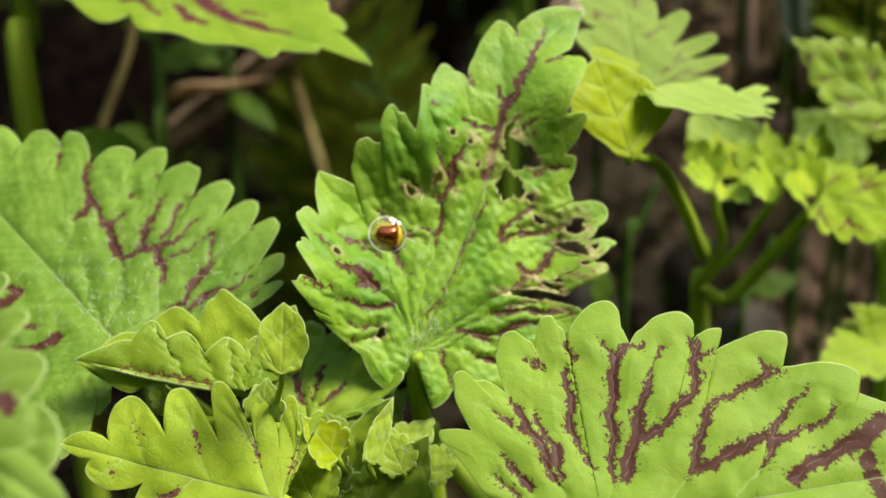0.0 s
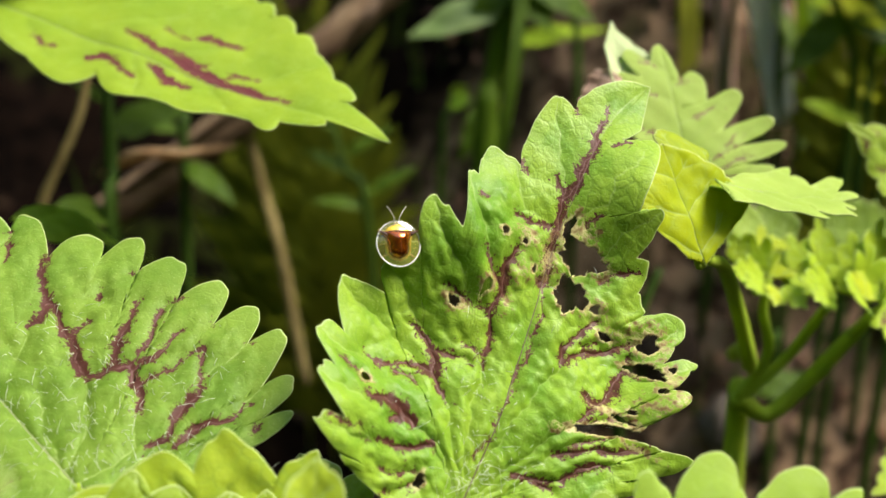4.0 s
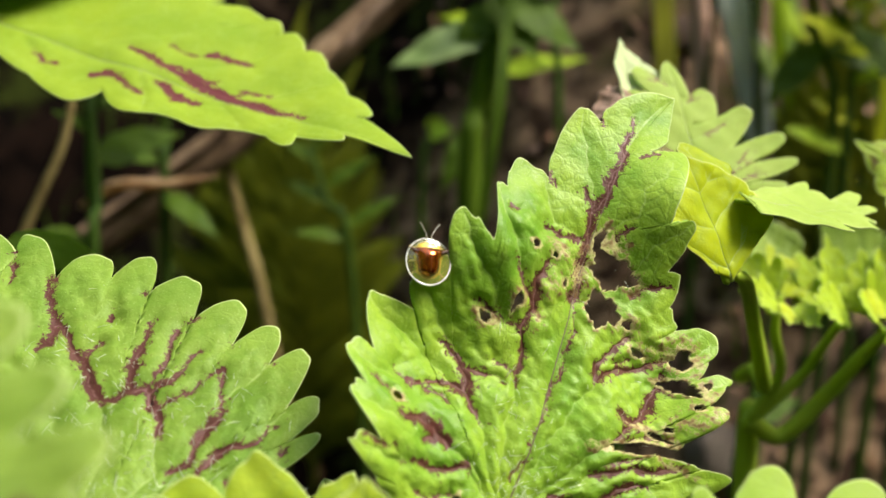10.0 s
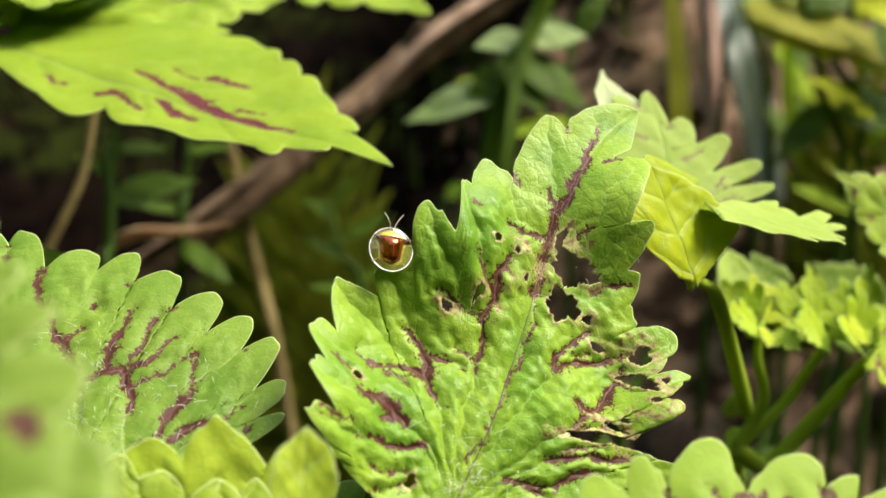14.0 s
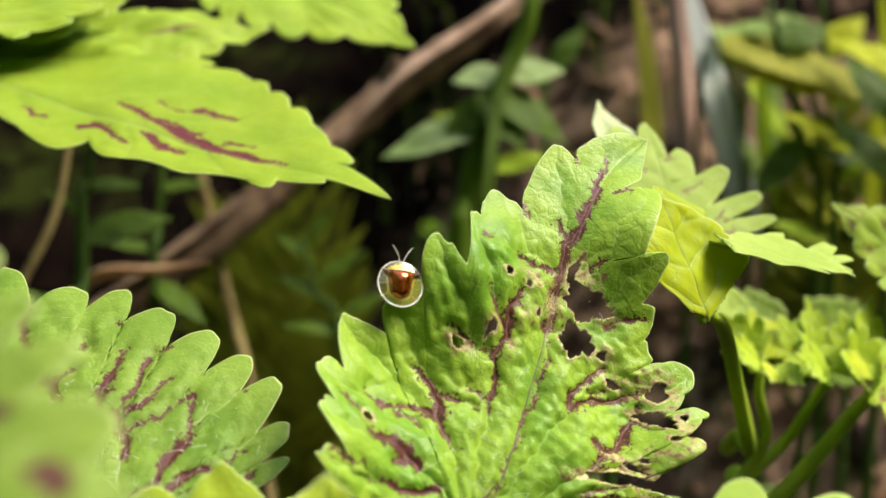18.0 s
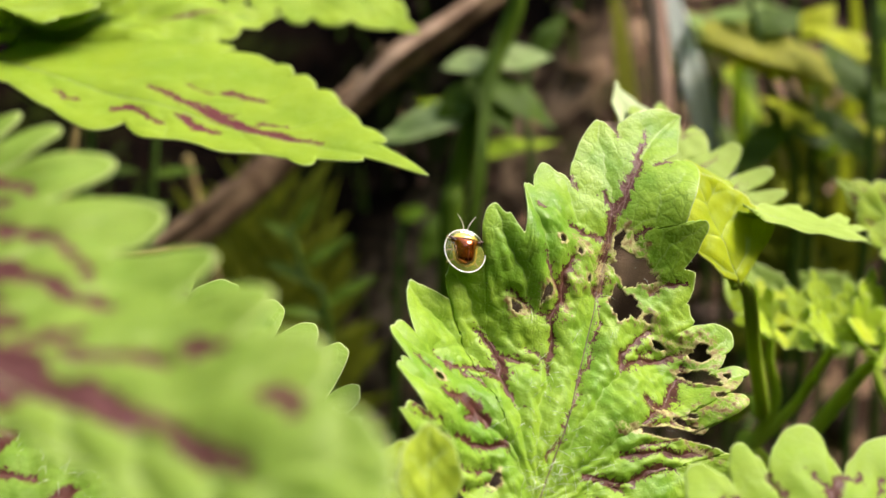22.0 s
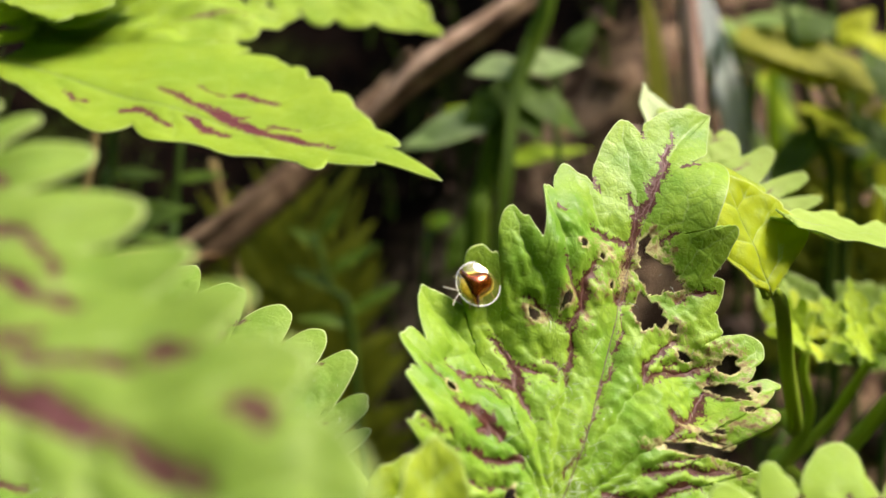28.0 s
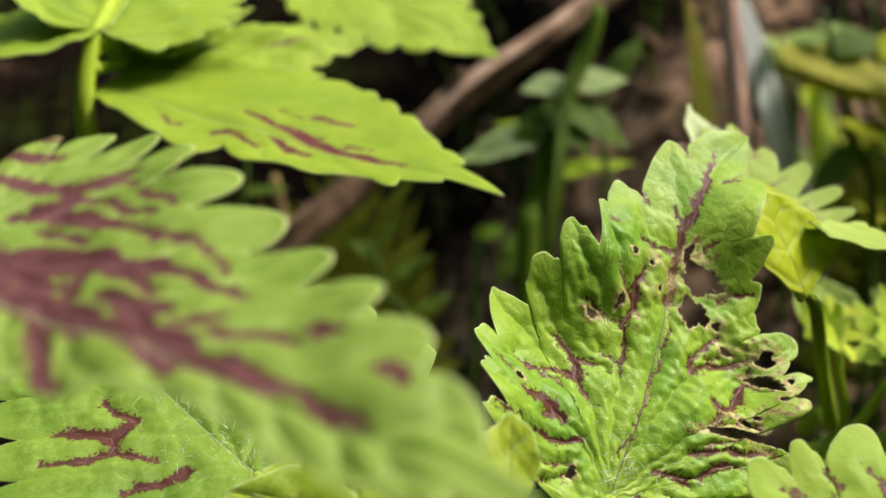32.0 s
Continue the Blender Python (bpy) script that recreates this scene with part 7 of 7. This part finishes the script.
amber = metal("beetle_amber", c(0.60, 0.135, 0.010), c(0.11, 0.010, 0.002), 0.15, 0.8, 1.0, 620)
gold = metal("beetle_gold", c(0.72, 0.55, 0.03), c(0.52, 0.34, 0.015), 0.3, 0.25, 0.6, 1500)
dark_horn = metal("beetle_dark", c(0.05, 0.014, 0.006), c(0.10, 0.025, 0.008), 0.5, 0.0, 0.0)
feeler_pale = metal("beetle_feeler", c(0.80, 0.76, 0.60), c(0.66, 0.60, 0.44), 0.4, 0.0, 0.3)
straw_leg = metal("beetle_leg", c(0.62, 0.52, 0.20), c(0.50, 0.38, 0.12), 0.4, 0.0, 0.3)


def clear_shell():
    n = Nodes("beetle_clear")
    pass_through = n.put("ShaderNodeBsdfTransparent", Color=c(0.86, 0.87, 0.62))
    milky = n.put("ShaderNodeBsdfDiffuse", Color=c(0.50, 0.50, 0.12))
    gloss = n.put("ShaderNodeBsdfGlossy", Color=c(1, 1, 1), Roughness=0.10)
    film = n.tree.nodes.new("ShaderNodeMixShader")
    n.feed(film.inputs[0], n.ramp(n.noise(300, 3), 0.3, 0.7, 0.12, 0.34))
    n.tree.links.new(pass_through.outputs[0], film.inputs[1])
    n.tree.links.new(milky.outputs[0], film.inputs[2])
    both = n.tree.nodes.new("ShaderNodeMixShader")
    n.feed(both.inputs[0], n.ramp(n.noise(420, 2), 0.45, 0.7, 0.03, 0.10))
    n.tree.links.new(film.outputs[0], both.inputs[1])
    n.tree.links.new(gloss.outputs[0], both.inputs[2])
    n.tree.links.new(both.outputs[0], n.out.inputs[0])
    return n.mat


clear = clear_shell()
rim_white = Nodes("beetle_rim").base(c(0.86, 0.88, 0.80), 0.18, Coat_Weight=0.8)


def dome(a, b, high, rings, seg, front=1.0, low=0.0, outline=None, thick=0.0):
    """A low dome over an oval, half axes a across and b along."""
    verts, faces = [(0, 0, high + low)], []
    for i in range(1, rings + 1):
        q = i / rings
        for j in range(seg):
            w = 2 * math.pi * j / seg
            k = outline(w) if outline else 1.0
            verts.append((a * q * k * math.sin(w), b * q * k * math.cos(w) * (front if math.cos(w) > 0 else 1.0), low + high * (1 - q ** 2.4)))
    for j in range(seg):
        faces.append((0, 1 + (j + 1) % seg, 1 + j))
    for i in range(rings - 1):
        for j in range(seg):
            p, q2 = 1 + i * seg, 1 + (i + 1) * seg
            faces.append((p + j, p + (j + 1) % seg, q2 + (j + 1) % seg, q2 + j))
    return verts, faces


def make_beetle():
    b = thing("tortoise_beetle", (0, 0, 0), "gold and amber tortoise beetle with a clear round shell rim", "beetle")
    mm = 0.00096

    def piece(name, data, material, parent=b, label=""):
        ob = mesh_object(name, [(x * mm, y * mm, z * mm) for x, y, z in data[0]], data[1], material)
        ob.parent = parent
        return tagged(ob, label)

    def shield_form(profile, low):
        """A domed plate: (along, half width, height) from its rear to its front."""
        line = smooth_line(profile, 26)
        verts, faces = [], []
        for y, w, h in line:
            for k in range(15):
                s = math.sin(math.pi * (k / 14 - 0.5))
                verts.append((max(w, 0.01) * s, y, low + h * (1 - abs(s) ** 2.6) ** 0.8))
        for i in range(25):
            for k in range(14):
                faces.append((i * 15 + k, i * 15 + k + 1, (i + 1) * 15 + k + 1, (i + 1) * 15 + k))
        return verts, faces

    shield = piece("shell", dome(3.3, 3.4, 0.45, 10, 48, low=0.40), clear, label="clear glassy shell")
    ring = [(3.3 * math.sin(w), 3.4 * math.cos(w), 0.40) for w in np.linspace(0, 2 * math.pi, 48)]
    piece("rim", tube_data(ring, (0.05, 0.09, 0.11, 0.10, 0.05), 90, 8, flat=0.8), rim_white, shield, "white rim of the shell")
    body = [(-2.25, 0.0, 0.2), (-2.0, 0.85, 0.8), (-1.5, 1.45, 1.2), (-0.6, 1.68, 1.5), (0.3, 1.78, 1.6), (0.95, 2.0, 1.55), (1.45, 2.5, 1.25), (1.75, 2.55, 0.9), (2.0, 1.6, 0.6)]
    back = piece("back_shield", shield_form(body, 0.30), amber, label="amber-red metallic wing cases")
    piece("seam", tube_data([(0, -2.1, 0.75), (0, -1.5, 1.52), (0, -0.4, 1.86), (0, 0.6, 1.90)], (0.03, 0.045, 0.03), 14, 6), dark_horn, back, "dark seam between the wing cases")
    for s in (-1, 1):
        piece("shoulder_mark", tube_data([(s * 1.7, 1.25, 1.05), (s * 2.5, 1.62, 0.95), (s * 3.2, 1.85, 0.60)], (0.16, 0.20, 0.04), 12, 8, flat=0.6), dark_horn, back, "dark pointed shoulder mark")
    piece("abdomen", shield_form([(y * 1.12 - 0.05, w * 1.14 if y < 1 else w * 0.9, 0.16) for y, w, h in body[:-1]], 0.24), gold, label="golden edge of the body under the wing cases")
    piece("belly", dome(1.7, 2.2, -0.35, 6, 32, low=0.22), dark_horn)
    plate = piece("pronotum", shield_form([(1.45, 2.0, 0.55), (1.9, 1.95, 0.55), (2.35, 1.65, 0.42), (2.7, 1.0, 0.27), (2.95, 0.0, 0.10)], 0.40), gold, label="golden plate over the head")
    piece("head", dome(0.5, 0.4, 0.3, 6, 20, low=0.12), dark_horn).location.y = 2.85 * mm
    for s in (-1, 1):
        piece("antenna", tube_data([(s * 0.25, 3.0, 0.35), (s * 0.45, 3.9, 0.7), (s * 0.95, 4.8, 0.9), (s * 1.5, 5.5, 1.0)], (0.05, 0.06, 0.07, 0.05), 14, 6), feeler_pale, label="pale thin feeler")
        for y0, y1 in ((1.6, 2.3), (0.2, 0.2), (-1.2, -1.7)):
            piece("leg", tube_data([(s * 0.7, y0, 0.1), (s * 1.7, (y0 + y1) / 2, -0.1), (s * 2.3, y1, -0.5), (s * 2.55, y1 * 1.05, -0.7)], (0.18, 0.17, 0.13, 0.15), 12, 7), straw_leg)
    return b


beetle = make_beetle()


# ---- what moves ----
LEAF_FACE = Vector((0.2455, -0.8238, 0.5109))


def sitting(place, ahead, face=LEAF_FACE, side=0.0):
    """The beetle's pose at a place: ahead is its heading, face the way its back looks, side how far it leans over."""
    y = Vector(ahead)
    z = Vector(face).normalized()
    y = (y - z * y.dot(z)).normalized()
    m = Matrix((y.cross(z), y, z)).transposed().to_4x4()
    m.translation = place
    return m @ pose(0, 0, 0, 0, side, 0)


def motions():
    rest = near_leaf.matrix_basis.copy()
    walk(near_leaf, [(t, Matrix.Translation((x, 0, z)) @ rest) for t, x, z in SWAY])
    rest_up = up_leaf.matrix_basis.copy()
    walk(up_leaf, [(t, Matrix.Translation((x, 0, z)) @ rest_up) for t, x, z in UP_SWAY])
    walk(beetle, [(t, sitting(place, ahead, side=side)) for t, place, ahead, side in BEETLE])


# the near leaf's slow swing, fitted to the camera's view: seconds, across, up
SWAY = [(0.0, -0.0065, -0.008), (2.0, -0.0065, -0.006), (5.0, -0.003, -0.0045), (9.0, -0.002, -0.0015), (13.0, 0, 0), (32.0, 0, 0)]
# the pointed leaf's small shifts, fitted to the camera's view: seconds, across, up
UP_SWAY = [(0.0, -0.0011, -0.0008), (2.5, -0.0011, -0.0009), (4.5, -0.0007, -0.0008), (6, -0.0004, -0.0007), (7.5, -0.0001, -0.0006), (9, 0.0003, -0.0003), (10.5, 0.0006, -0.0004), (12, 0.001, 0.0003), (13.5, 0.0006, 0.0005), (15.5, 0.0, 0.0007), (17.5, 0.0004, 0.0005), (19, 0.0005, 0.0004), (20.5, 0.0004, 0.0002), (22, 0.0002, 0.0004), (23.5, 0.0002, 0.0004), (25.5, -0.0001, 0.0002), (27.5, -0.0005, -0.0001), (29, -0.0006, -0.0002), (30.5, -0.0008, -0.0002), (32, -0.0008, -0.0002)]
BEETLE = [  # seconds, place, heading, lean
    (0.00, (-0.0098, 0.1746, 0.2921), (0.97, 0.19, -0.17), 0),
    (0.30, (-0.0097, 0.1728, 0.2906), (0.97, 0.19, -0.16), 0),
    (0.60, (-0.0100, 0.1761, 0.2940), (0.81, 0.46, 0.36), 0),
    (0.90, (-0.0094, 0.1774, 0.2971), (0.14, 0.55, 0.82), 0),
    (1.20, (-0.0123, 0.1777, 0.2983), (0.21, 0.56, 0.80), 0),
    (1.50, (-0.0121, 0.1785, 0.3041), (0.17, 0.56, 0.81), 0),
    (1.80, (-0.0131, 0.1789, 0.3061), (-0.07, 0.51, 0.86), 0),
    (2.10, (-0.0138, 0.1791, 0.3068), (-0.17, 0.48, 0.86), 0),
    (2.50, (-0.0136, 0.1792, 0.3071), (-0.24, 0.46, 0.86), 0),
    (4.50, (-0.0139, 0.1792, 0.3068), (-0.07, 0.51, 0.86), 0),
    (6.00, (-0.0139, 0.1791, 0.3064), (-0.09, 0.51, 0.86), 0),
    (9.00, (-0.0138, 0.1791, 0.3064), (0.01, 0.53, 0.85), 0),
    (11.00, (-0.0138, 0.1791, 0.3064), (0.02, 0.53, 0.85), 0),
    (13.00, (-0.0140, 0.1791, 0.3065), (0.04, 0.54, 0.84), 0),
    (15.50, (-0.0140, 0.1792, 0.3067), (0.02, 0.53, 0.85), 0),
    (17.50, (-0.0139, 0.1792, 0.3066), (0.03, 0.53, 0.85), 0),
    (19.00, (-0.0139, 0.1791, 0.3066), (0.03, 0.53, 0.85), 0),
    (21.00, (-0.0136, 0.1792, 0.3067), (0.04, 0.53, 0.84), 0),
    (23.00, (-0.0137, 0.1792, 0.3067), (0.07, 0.54, 0.84), 0),
    (25.50, (-0.0144, 0.1793, 0.3068), (0.14, 0.55, 0.82), 0),
    (26.60, (-0.0144, 0.1790, 0.3054), (-0.57, 0.30, 0.76), 0),
    (27.50, (-0.0145, 0.1787, 0.3042), (-0.94, -0.33, -0.08), 0),
    (27.80, (-0.0141, 0.1786, 0.3035), (-0.92, -0.37, -0.15), 0),
    (28.00, (-0.0138, 0.1785, 0.3028), (-0.86, -0.43, -0.28), 0),
    (28.20, (-0.0140, 0.1785, 0.3029), (-0.78, -0.48, -0.40), 0),
    (28.50, (-0.0130, 0.1784, 0.3021), (-0.70, -0.52, -0.49), 0),
    (28.80, (-0.0135, 0.1782, 0.3011), (-0.86, -0.43, -0.28), 5),
    (29.10, (-0.0162, 0.1775, 0.2999), (-0.90, 0.01, 0.45), 20),
    (29.40, (-0.0164, 0.1777, 0.3007), (-0.59, 0.29, 0.75), 35),
    (29.70, (-0.0174, 0.1773, 0.3006), (-0.56, 0.31, 0.77), 42),
    (30.00, (-0.0169, 0.1778, 0.3013), (-0.53, 0.33, 0.78), 45),
    (30.40, (-0.0176, 0.1772, 0.3003), (-0.53, 0.33, 0.78), 45),
    (30.80, (-0.0171, 0.1777, 0.3011), (-0.50, 0.35, 0.80), 46),
    (31.10, (-0.0176, 0.1775, 0.3013), (-0.46, 0.36, 0.81), 48),
    (31.25, (-0.0175, 0.1778, 0.3017), (-0.33, 0.42, 0.84), 42),
    (31.40, (-0.0172, 0.1698, 0.3057), (-0.16, 0.49, 0.86), 20),
    (31.50, (-0.0242, 0.1608, 0.3187), (-0.16, 0.49, 0.86), 20),
    (31.70, (-0.0582, 0.1328, 0.3777), (-0.16, 0.49, 0.86), 20),
    (32.00, (-0.1182, 0.0728, 0.5227), (-0.16, 0.49, 0.86), 20),
]
motions()
